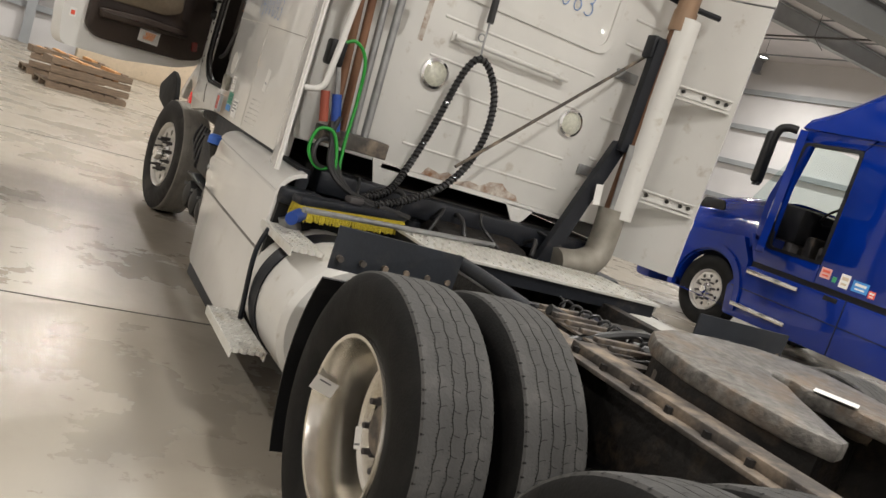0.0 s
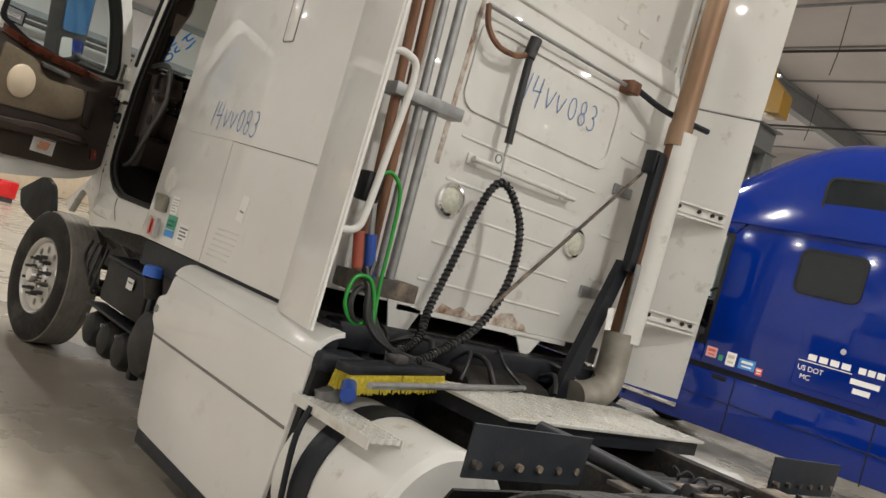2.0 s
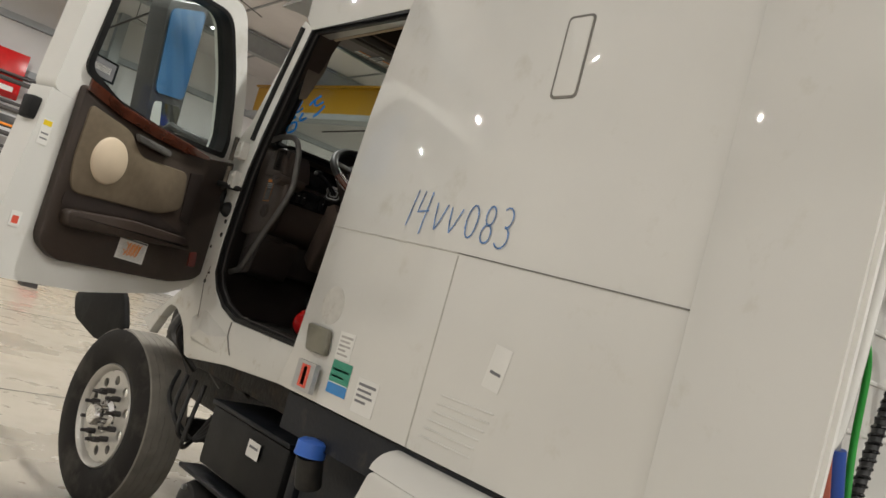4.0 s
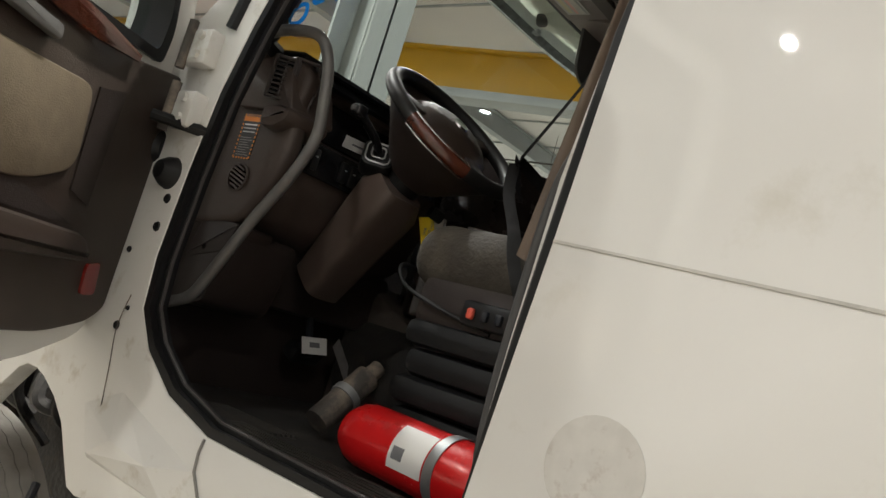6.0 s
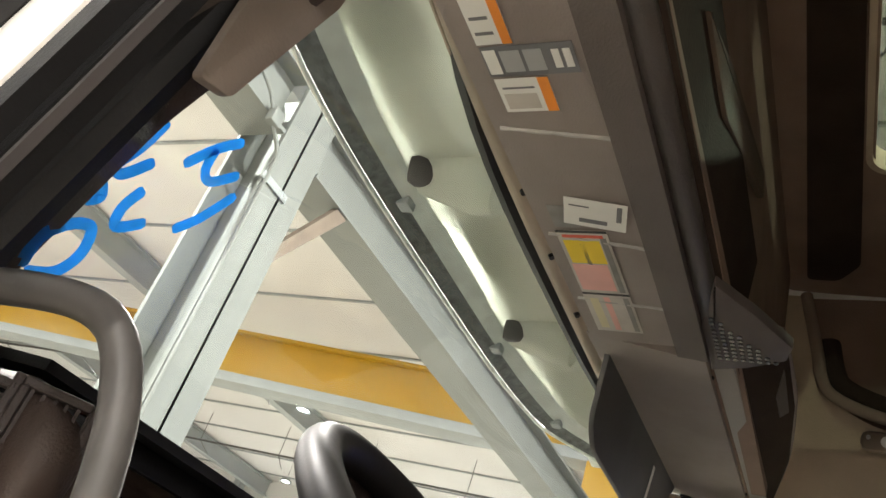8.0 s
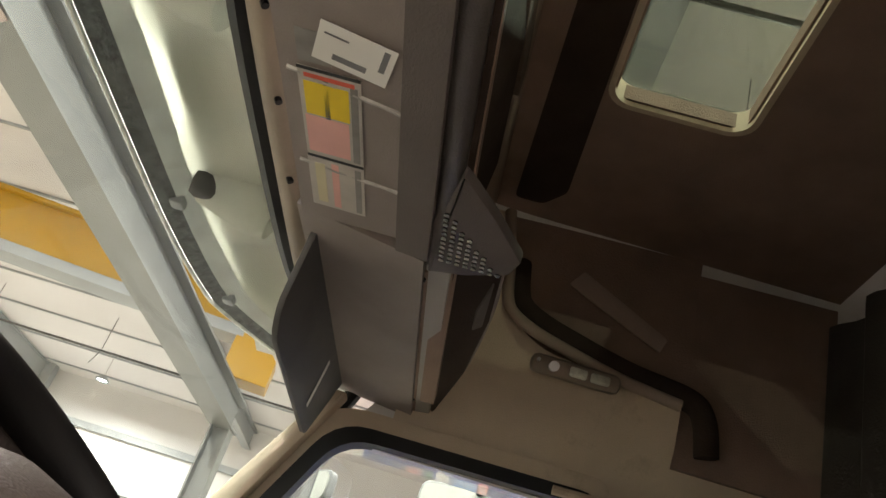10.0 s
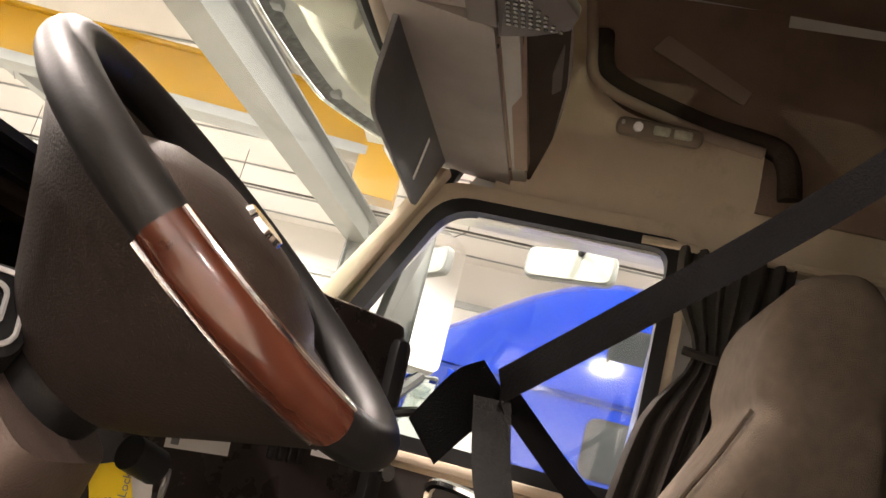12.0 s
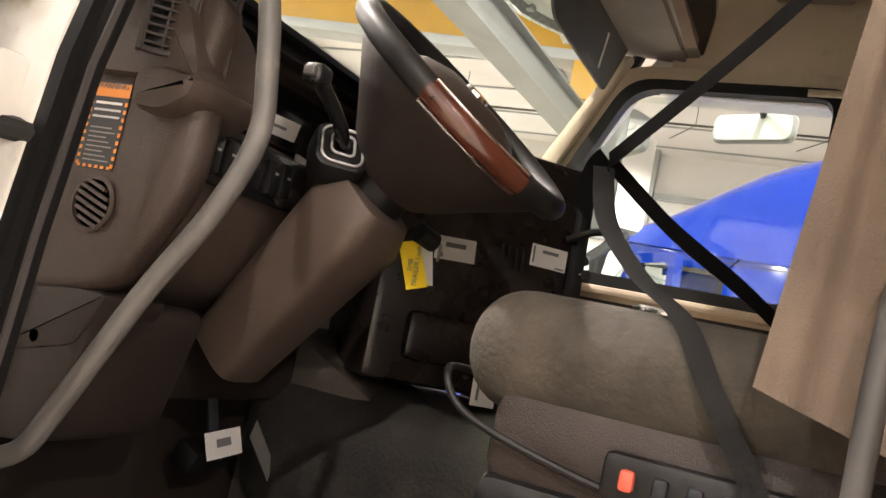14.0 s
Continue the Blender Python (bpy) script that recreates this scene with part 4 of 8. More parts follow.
for zz, xa in ((1.4, 0.66), (1.6, 0.68), (1.85, 0.66), (2.3, 0.66), (2.45, 0.68)):
    part("pressed_rib", box(xa, xa + 0.2, -0.006, 0.003, zz, zz + 0.016, 0.006), M["white_old"], back)
part("rust_patch", prism([(-0.36, 1.232), (-0.33, 1.28), (-0.25, 1.262), (-0.2, 1.285), (-0.12, 1.25), (-0.05, 1.27), (0.02, 1.26), (0.08, 1.30), (0.16, 1.31), (0.2, 1.28), (0.27, 1.265), (0.3, 1.232)], "y", -0.0015, 0.004), M["rust_white"], back, "blistered rust along the lower edge", smooth=False)
part("rust_streak", prism([(-0.615, 1.9), (-0.585, 1.9), (-0.58, 2.7), (-0.605, 2.7)], "y", -0.0015, 0.004), M["rust_white"], back, "rust streak down a seam", smooth=False)
part("lower_flange", box(-0.6, 0.62, -0.01, 0.03, 1.205, 1.23), M["white_old"], back)
part("gusset", prism([(0.22, 1.21), (0.42, 1.21), (0.36, 1.13), (0.3, 1.10)], "y", -0.01, 0.0), M["white_old"], back, smooth=False)
part("gusset", prism([(-0.66, 1.25), (-0.45, 1.22), (-0.5, 1.12), (-0.6, 1.06)], "y", -0.01, 0.0), M["white_old"], back, smooth=False)
part("pressed_shelf", prism(round_poly([(-0.02, 2.78), (0.035, 2.76), (0.1, 2.9), (0.04, 2.92)], 0.015), "x", -1.1, 1.02), M["white_old"], back)
t = box(-1.10, 1.05, 0.05, 0.09, 2.86, 3.75, 0.006)
upper = part("upper_rear_wall", t, M["white_old"], truck, "white upper rear wall with pressed slots and rust specks")
for cx, cz in ((-0.1, 3.05), (0.28, 3.2), (0.42, 3.0), (0.6, 3.3), (0.62, 3.0), (0.18, 3.45), (-0.4, 3.3)):
    part("pressed_slot", box(cx - 0.05, cx + 0.05, 0.044, 0.052, cz, cz + 0.025, 0.01), M["white_old"], upper)
for cx, cz in ((0.45, 2.97), (0.62, 2.93), (0.33, 3.12), (0.7, 3.12)):
    part("rust_speck", box(cx - 0.007, cx + 0.007, 0.047, 0.053, cz, cz + 0.035), M["rust_white"], upper, smooth=False)
for cx in (-0.465, 0.465):
    lamp = part("work_lamp", lathe([(0.082, 0.0), (0.08, 0.018), (0.066, 0.022), (0.06, 0.008)], 32, m=pose(cx, 0, 1.763, 0, 0, -90)), M["chrome"], back, "chrome ringed round work lamp")
    part("lens", lathe([(0.064, 0.006), (0.05, 0.02), (0.03, 0.027), (0.0, 0.03)], 28, m=pose(cx, 0, 1.763, 0, 0, -90)), M["lens"], lamp, "pale ribbed glass lens")
t = rod((-0.43, -0.05, 1.978), (0.32, -0.05, 1.978), 0.014, 12)
for cx in (-0.4, 0.29):
    rod((cx, 0, 1.978), (cx, -0.05, 1.978), 0.016, 10, t)
    box(cx - 0.035, cx + 0.035, -0.012, 0, 1.95, 2.005, 0.008, bm=t)
part("rear_grab_bar", t, M["white_old"], truck, "white tubular grab bar")
t = rod((-0.6, -0.05, 2.66), (0.5, -0.045, 2.665), 0.011, 10)
part("hose_rail", t, M["steel"], truck, "thin steel hose rail")
box_t = box(0.48, 0.56, -0.09, 0, 2.63, 2.70, 0.008)
part("rail_bracket", box_t, M["rustpipe"], truck)
asset_number(plane_matrix((-0.2, -0.0035, 2.355), (1, 0, 0.02), (0.05, 0, 1)), 0.135, M["marker"], back, "blue marker character of 14VV083")
for cx in (0.62, 0.66):
    part("latch_plate", box(cx, cx + 0.16, -0.02, 0, 1.5 if cx < 0.65 else 2.1, 1.56 if cx < 0.65 else 2.16, 0.006), M["steel"], back)

# tubes in their rack
rack = part("tube_rack", box(-1.07, -0.69, -0.21, -0.12, 2.075, 2.13, 0.006), M["steel"], truck, "grey steel rack bracket")
part("lower_tray", box(-1.04, -0.68, -0.23, -0.1, 1.26, 1.34, 0.008), M["rail"], rack, "brown rusty tray")
for xb, xt, r, mm in ((-0.975, -1.06, 0.021, "rustpipe"), (-0.925, -0.995, 0.021, "rustpipe"), (-0.865, -0.92, 0.019, "steel"), (-0.80, -0.835, 0.021, "steel")):
    part("tube", rod((xb, -0.165, 1.3), (xt + (xt - xb) * 0.75, -0.165, 3.35), r, 12), M[mm], rack)

# hand rail
part("hand_rail", tube([(-1.2, -0.3, 2.21), (-1.13, -0.31, 2.215), (-1.075, -0.315, 2.16), (-1.09, -0.315, 1.9), (-1.115, -0.315, 1.6), (-1.135, -0.31, 1.51), (-1.21, -0.3, 1.485)], 0.016, 10), M["white"], truck, "white tubular hand rail")

# exhaust
stack = part("exhaust_pipe", rod((0.845, -0.2, 2.5), (0.86, -0.2, 4.1), 0.062, 24), M["stack"], truck, "heat-browned exhaust stack")
part("lower_pipe", rod((0.83, -0.19, 1.3), (0.845, -0.2, 2.5), 0.055, 20), M["rustpipe"], stack)
part("clamp", rod((0.843, -0.2, 2.44), (0.846, -0.2, 2.56), 0.068, 24), M["stack"], stack)
t = grid_sheet(lambda u, v: (0.87 + 0.075 * math.sin(radians(-80 + 160 * u)), -0.205 - 0.078 * math.cos(radians(-80 + 160 * u)), 1.32 + 1.2 * v), 10, 2, 0.006)
part("heat_shield", t, M["white_old"], stack, "white curved heat shield")
part("elbow", tube([(0.83, -0.19, 1.36), (0.828, -0.2, 1.2), (0.79, -0.22, 1.06), (0.66, -0.24, 1.0), (0.5, -0.25, 0.98)], 0.085, 20), M["dull"], stack, "dull steel exhaust elbow")
t = plate([(0.72, -0.16, 1.7), (0.79, -0.16, 1.7), (0.79, -0.16, 2.36), (0.72, -0.16, 2.36)], 0.05)
plate([(0.72, -0.165, 1.75), (0.79, -0.165, 1.7), (0.5, -0.22, 0.95), (0.4, -0.22, 0.95)], 0.05, bm=t)
box(0.70, 0.81, -0.2, -0.12, 2.25, 2.38, 0.01, bm=t)
strut = part("stack_strut", t, M["frame"], truck, "dark painted stack support strut")
sticker(plane_matrix((0.66, -0.225, 1.42), (1, 0, 0.15), (-0.2, 0, 1)), 0.05, 0.12, M["paper"], strut, "tag", "white tag")
part("strap_plate", plate([(0.77, -0.23, 1.33), (0.83, -0.23, 1.36), (0.79, -0.23, 1.75), (0.75, -0.23, 1.75)], 0.008), M["steel"], strut)

# suspended hose and lines
HP = [(-0.79, -0.33, 1.06), (-0.62, -0.24, 1.12), (-0.50, -0.12, 1.26), (-0.42, -0.10, 1.50), (-0.37, -0.115, 1.76), (-0.335, -0.13, 1.87), (-0.29, -0.14, 1.905), (-0.235, -0.17, 1.86), (-0.195, -0.23, 1.73), (-0.20, -0.27, 1.55), (-0.26, -0.29, 1.36), (-0.38, -0.31, 1.21), (-0.55, -0.34, 1.11), (-0.75, -0.42, 1.05)]
hose = part("spiral_hose", tube(HP, 0.017, 10, 9), M["cable"], truck, "black spiral-wrapped air and power lines")
P = smooth_path(HP, 90)
coil, turn, n0 = [], 0.0, None
for i in range(0, len(P) - 1):
    d = (P[i + 1] - P[i]).normalized()
    n0 = (n0 or Vector((0.3, -1, 0.2)))
    n0 = (n0 - d * n0.dot(d)).normalized()
    turn += (P[i + 1] - P[i]).length / 0.025 * 2 * math.pi
    coil.append(P[i] + (n0 * math.cos(turn) + d.cross(n0) * math.sin(turn)) * 0.0165)
part("spiral_wrap", tube(coil, 0.0058, 6, 1), M["gloss_black"], hose, "black spiral guard")
part("hanger_strap", tube([(-0.292, -0.08, 2.56), (-0.29, -0.085, 2.3), (-0.284, -0.09, 2.1)], 0.02, 10), M["cable"], hose)
part("hanger_chain", tube([(-0.284, -0.09, 2.1), (-0.287, -0.1, 2.0), (-0.29, -0.12, 1.92)], 0.006, 6), M["steel"], hose)
part("tape_wrap", rod((-0.3, -0.08, 2.52), (-0.285, -0.08, 2.62), 0.032, 10), M["cable"], hose, "black taped joint")
part("feed_hose", tube([(-0.6, -0.05, 2.66), (-0.58, -0.07, 2.56), (-0.5, -0.08, 2.5), (-0.38, -0.08, 2.5), (-0.3, -0.08, 2.54)], 0.014, 8), M["rustpipe"], hose)
part("hook", torus(0.02, 0.004, pose(-0.287, -0.06, 2.02, 90, 0, 0), seg=16, sec=6), M["steel"], hose)
part("stay_rod", rod((-0.36, -0.36, 1.34), (0.765, -0.11, 2.28), 0.009, 10), M["rail"], truck, "thin rusty stay rod")
part("green_air_line", tube([(-1.09, -0.27, 1.72), (-1.02, -0.27, 1.76), (-0.95, -0.27, 1.69), (-0.93, -0.27, 1.5), (-0.94, -0.3, 1.28), (-0.93, -0.33, 1.14), (-0.86, -0.37, 1.07), (-0.7, -0.4, 1.045)], 0.0085, 10), M["green"], truck, "green air line")
part("green_air_line", tube([(-0.99, -0.34, 1.16), (-1.06, -0.35, 1.15), (-1.12, -0.35, 1.22), (-1.1, -0.34, 1.32), (-1.03, -0.34, 1.33), (-0.99, -0.35, 1.26), (-0.97, -0.37, 1.14)], 0.0085, 10), M["green"], truck, "green air line, coiled")
for k in range(3):
    part("black_line", tube([(-1.0 - 0.03 * k, -0.3, 1.4 - 0.03 * k), (-1.02, -0.33, 1.3), (-0.96 - 0.02 * k, -0.36, 1.17), (-0.88, -0.4, 1.08), (-0.75 + 0.1 * k, -0.42, 1.035)], 0.013, 8), M["cable"], truck)
part("black_coil", torus(0.07, 0.012, pose(-1.03, -0.33, 1.22, 80, 0, 20), seg=24, sec=8), M["cable"], truck)
part("blue_gladhand_grip", rod((-1.0, -0.29, 1.33), (-1.04, -0.28, 1.5), 0.024, 12), M["bluehose"], truck, "blue hose grip")
part("red_gladhand_grip", rod((-1.07, -0.29, 1.36), (-1.1, -0.28, 1.5), 0.022, 12), M["redhose"], truck, "faded red hose grip")
part("gladhand", tube([(-1.04, -0.28, 1.5), (-1.07, -0.28, 1.62), (-1.1, -0.27, 1.7)], 0.013, 8), M["steel"], truck)
part("gladhand_bracket", box(-1.14, -1.06, -0.3, -0.22, 1.62, 1.74, 0.012), M["black"], truck)

# chassis fairing
t = prism(round_poly([(-0.385, 1.0), (-0.31, 0.245), (0.95, 0.27), (1.06, 0.74), (1.12, 0.78), (1.12, 0.9), (1.03, 0.93), (0.99, 1.04)], [0.02, 0.03, 0.06, 0.02, 0.02, 0.03, 0.02, 0.03]), "x", -1.225, -1.18, 0.012)
fair = part("chassis_fairing", t, M["white"], truck, "white chassis side fairing in two panels")
t = grid_sheet(lambda u, v: (-1.222 + 0.12 * v ** 1.6, -0.385 + 1.38 * u, 1.0 + 0.11 * math.sin(v * 1.4) + 0.04 * u * (1 - v)), 4, 6, 0.02)
part("upper_lip", t, M["white"], fair)
part("panel_seam", plate([(-1.2275, -0.345, 0.713), (-1.2275, -0.345, 0.7), (-1.2275, 1.04, 0.712), (-1.2275, 1.04, 0.725)], 0.006), M["seam"], fair, smooth=False)
part("lower_strip", box(-1.215, -1.15, -0.3, 0.94, 0.19, 0.262, 0.01), M["frame"], fair)
part("rear_shield", prism([(-0.42, 1.02), (-0.34, 0.26), (-0.27, 0.26), (-0.3, 1.02)], "x", -1.205, -1.02), M["black"], fair, "black plastic end cap")
part("rear_bracket", box(-1.21, -1.0, -0.43, -0.3, 0.95, 1.03, 0.02), M["frame"], fair)
part("fastener", lathe([(0.0, 0), (0.016, 0.002), (0.02, 0.01)], 12, m=pose(-1.236, 1.085, 0.84)), M["steel"], fair)
# solid dark box gives the shade of the open gap
part("skirt_gap_shade", box(-1.12, -1.06, -0.3, 1.75, 0.98, 1.12), M["frame"], truck, "dark filler box standing in for the shade between cab and fairing")

# wheels
dual(truck, -1.255, -1.80, -1)
dual(truck, -1.255, -3.13, -1)
dual(truck, 1.255, -1.80, 1)
dual(truck, 1.255, -3.13, 1)
w1 = bpy.data.objects["wheel"]
sticker(plane_matrix((0.035, 0.252, 0.03), (0.9, -0.15, -0.3), (0.25, -0.1, 1)), 0.09, 0.055, M["paper"], w1, "inventory_tag", "white paper tag on the rim", [(0.2, 0.7, 0.7, 0.8, M["print"])])
sticker(plane_matrix((0.158, 0.13, -0.09), (0, -1, 0.5), (0, 0.5, 1)), 0.05, 0.075, M["paper"], w1, "hub_tag", "white tag on the hub", [(0.1, 0.9, 0.15, 0.25, M["print"])])
wheel(truck, (-1.11, 3.72, 0.51), -1, "steer", [M["tyre_old"], M["dusty_tread"]], 8)
wheel(truck, (1.11, 3.72, 0.51), 1, "steer", [M["tyre_old"], M["dusty_tread"]], 8)
for yy in (-1.80, -3.13, 3.72):
    part("axle", rod((-0.75, yy, 0.5), (0.75, yy, 0.5), 0.07, 14), M["grime"], truck)
for yy in (-1.80, -3.13):
    part("differential", lathe([(0, -0.22), (0.1, -0.2), (0.2, -0.08), (0.22, 0.05), (0.12, 0.2), (0, 0.22)], 20, m=pose(0, yy, 0.52)), M["grime"], truck)
    for sx in (-0.5, 0.5):
        part("air_spring", lathe([(0.0, -0.1), (0.11, -0.1), (0.14, -0.05), (0.12, 0.0), (0.14, 0.05), (0.11, 0.1), (0, 0.1)], 20, m=pose(sx, yy - 0.35, 0.55, 0, 90, 0)), M["black"], truck)

# frame rails and what lies between them
for sx in (-1, 1):
    a, b = (-0.50, -0.42) if sx < 0 else (0.42, 0.50)
    rail = part("frame_rail", box(a, b, -3.9, 3.4, 0.64, 0.92, 0.006), M["grime"], truck, "greasy dark frame rail")
    a, b = (-0.60, -0.42) if sx < 0 else (0.42, 0.60)
    ang = part("mounting_angle", box(a, b, -3.85, -1.35, 0.915, 0.93, 0.003), M["rail"], rail, "rusty mounting angle with bolts")
    for k in range(16):
        part("bolt", rod((sx * 0.555, -3.8 + 0.155 * k, 0.93), (sx * 0.555, -3.8 + 0.155 * k, 0.95), 0.014, 6), M["grime"], ang)
for yy in (-0.2, -1.25, -2.3, -3.6, 1.2):
    part("crossmember", box(-0.42, 0.42, yy - 0.06, yy + 0.06, 0.66, 0.9, 0.01), M["grime"], truck)
part("driveshaft", rod((0, -1.7, 0.55), (0, 2.0, 0.75), 0.055, 14), M["grime"], truck)
part("underside_tank", rod((-0.3, -1.0, 0.72), (0.3, -1.0, 0.72), 0.13, 16), M["black"], truck)
part("side_tube", tube([(-0.52, -0.95, 0.97), (-0.51, -1.2, 0.965), (-0.5, -1.55, 0.95)], 0.03, 10), M["frame"], truck, "grey painted tube beside the deck")
r = random.Random(7)
for k in range(7):
    y = -1.3 - 0.11 * k
    part("loose_line", tube([(-0.38 + r.uniform(-0.1, 0.1), y, 0.9 + r.uniform(0, 0.08)), (-0.15, y - r.uniform(0, 0.2), 0.93 + r.uniform(-0.05, 0.1)), (0.2 + r.uniform(-0.1, 0.1), y - r.uniform(-0.2, 0.2), 0.9)], 0.011 + 0.006 * (k % 3), 8), M["cable" if k % 3 else "grime"], truck)
part("spiral_line", tube([(-0.24 + 0.06 * k / 40 + 0.02 * math.sin(k * 1.5), -1.36 - 0.0135 * k, 0.975 + 0.02 * math.cos(k * 1.5)) for k in range(40)], 0.006, 6, 3), M["cable"], truck, "small coiled air line")
part("slotted_plate", plate([(-0.4, -1.45, 0.945), (-0.28, -1.45, 0.945), (-0.28, -2.05, 0.945), (-0.4, -2.05, 0.945)], 0.008), M["rail"], truck)
for k in range(6):
    part("rung", box(-0.41, -0.2, -1.5 - 0.09 * k, -1.47 - 0.09 * k, 0.955, 0.972, 0.003), M["rail"], truck)

# fifth wheel
half = [(0.0, -1.93), (0.22, -1.95), (0.37, -2.02), (0.45, -2.13), (0.48, -2.3), (0.46, -2.5), (0.40, -2.68), (0.33, -2.76), (0.27, -2.74), (0.12, -2.45), (0.055, -2.35), (0.05, -2.27), (0.0, -2.24)]
left = [(-x, y) for x, y in half[::-1]]
tilt = pose(0.03, -2.3, 1.035, 3, 0, 0)
t = prism([(x, y + 2.3) for x, y in half + left[1:-1]], "z", -0.03, 0.03, 0.012)
bmesh.ops.transform(t, matrix=tilt, verts=t.verts)
fw = part("fifth_wheel", t, M["fifth"], truck, "worn rusty steel fifth-wheel coupling plate")
for sx in (-1, 1):
    t = prism([(sx * 0.44, 0.17), (sx * 0.47, 0.0), (sx * 0.45, -0.2), (sx * 0.34, -0.42), (sx * 0.31, -0.4), (sx * 0.38, -0.2), (sx * 0.4, 0.0), (sx * 0.37, 0.17)], "z", -0.13, -0.028)
    bmesh.ops.transform(t, matrix=tilt, verts=t.verts)
    part("skirt", t, M["grime"], fw)
part("pivot_bracket", box(-0.42, -0.3, -2.4, -2.15, 0.92, 1.0, 0.02), M["rail"], fw)
part("pivot_bracket", box(0.36, 0.48, -2.4, -2.15, 0.92, 1.0, 0.02), M["rail"], fw)
sticker(plane_matrix((0.15, -2.4, 1.066), (0.6, -1, 0), (1, 0.6, 0)), 0.14, 0.085, M["paper"], fw, "inventory_tag", "white paper tag")
for sx in (-0.5, 0.5):
    part("slide_rail", box(sx - 0.05, sx + 0.05, -3.3, -1.9, 0.93, 0.962, 0.004), M["rail"], truck)

# deck plate behind the cab
t = box(-0.62, 0.78, -0.88, -0.36, 0.965, 0.98, 0.003)
deck = part("deck_plate", t, M["treadplate"], truck, "bright aluminium tread-plate deck", smooth=False)
t = bmesh.new()
for i in range(34):
    for j in range(13):
        x, y = -0.6 + i * 0.0405 + (0.02 if j % 2 else 0), -0.86 + j * 0.04
        s = 1 if (i + j) % 2 else -1
        d, n = Vector((0.5, 0.5 * s, 0)).normalized() * 0.017, Vector((-0.5 * s, 0.5, 0)).normalized() * 0.0055
        c = Vector((x, y, 0.9802))
        vs = [t.verts.new(c + q) for q in (-d, n + Vector((0, 0, 0.005)), d, -n + Vector((0, 0, 0.005)))]
        t.faces.new(vs)
lug = part("tread_pattern", t, M["treadlug"], deck, smooth=False)
lug["kind"] = "stuff"
part("deck_frame", box(-0.6, 0.76, -0.86, -0.38, 0.9, 0.965), M["frame"], deck, smooth=False)

def perforated(x0, x1, y0, y1, z, nx, ny, hole, thick=0.004):
    t = bmesh.new()
    dx, dy = (x1 - x0) / nx, (y1 - y0) / ny
    for i in range(nx):
        for j in range(ny):
            cx, cy = x0 + dx * (i + 0.5), y0 + dy * (j + 0.5)
            outer, inner = [], []
            for k in range(8):
                a = radians(45 * k + 22.5)
                m = max(abs(math.cos(a)), abs(math.sin(a)))
                outer.append((cx + dx / 2 * math.cos(a) / m, cy + dy / 2 * math.sin(a) / m))
                inner.append((cx + hole * math.cos(a), cy + hole * math.sin(a)))
            ring(outer, inner, "z", z - 0.014, z + thick, bm=t)
    box(x0 - 0.006, x0, y0, y1, z - 0.035, z + thick, bm=t)
    box(x1, x1 + 0.006, y0, y1, z - 0.035, z + thick, bm=t)
    return t


part("tank_step", perforated(-1.235, -1.095, -0.87, -0.36, 0.85, 4, 13, 0.0152), M["treadplate"], truck, "perforated aluminium step on the tank", smooth=False)
part("lower_step", perforated(-1.375, -1.235, -0.92, -0.38, 0.40, 4, 13, 0.0152), M["treadplate"], truck, "perforated aluminium lower step", smooth=False)
part("step_hanger", tube([(-1.24, -0.5, 0.84), (-1.27, -0.5, 0.7), (-1.25, -0.5, 0.4)], 0.012, 8), M["frame"], truck)

# fuel tanks
for sx, lab in ((-1, "white cylindrical fuel tank with a black strap"), (1, "white cylindrical fuel tank")):
    t = lathe([(0, 0.0), (0.2, 0.0), (0.285, 0.012), (0.31, 0.04), (0.31, 0.64), (0.285, 0.67), (0, 0.68)], 40, m=pose(sx * 0.93, -1.02, 0.56, 0, 0, 90))
    tank = part("fuel_tank", t, M["white_old"], truck, lab)
    for yy in (-0.57,):
        part("strap", lathe([(0.312, -0.06), (0.318, -0.06), (0.318, 0.06), (0.312, 0.06)], 40, m=pose(sx * 0.93, yy, 0.56, 0, 0, 90)), M["frame"], tank, "black tank strap")
    part("filler_neck", rod((sx * 1.1, -0.42, 0.8), (sx * 1.14, -0.42, 0.9), 0.05, 14), M["steel"], tank)

# wheel flaps
for x0, x1 in ((-1.245, -0.735), (0.6, 1.2)):
    t = plate([(x0, -1.315, 0.90), (x1, -1.335, 0.90), (x1, -1.345, 1.06), (x0, -1.315, 1.06)], 0.008)
    fl = part("fender_flap", t, M["flap_rubber"], truck, "dark rubber fender flap with rusty bolts")
    for k in range(6):
        x = x0 + 0.03 + (x1 - x0 - 0.06) * k / 5
        part("bolt", rod((x, -1.318 - 0.02 * k / 5, 0.945), (x, -1.35, 0.945), 0.012, 10), M["rail"], fl)
    t = grid_sheet(lambda u, v: (x0 + (x1 - x0) * u, -1.8 + 0.61 * math.cos(radians(-35 + 70 * v)), 0.51 + 0.61 * math.sin(radians(-35 + 70 * v))), 2, 10, 0.008)
    part("quarter_fender", t, M["black"], fl, "black plastic quarter fender")

# under the cab, ahead of the fairing
part("battery_box", box(-1.0, -0.6, 1.82, 2.58, 0.60, 0.88, 0.02), M["black"], truck)
part("battery_lid", box(-1.01, -0.59, 1.81, 2.59, 0.88, 0.905, 0.01), M["frame"], truck)
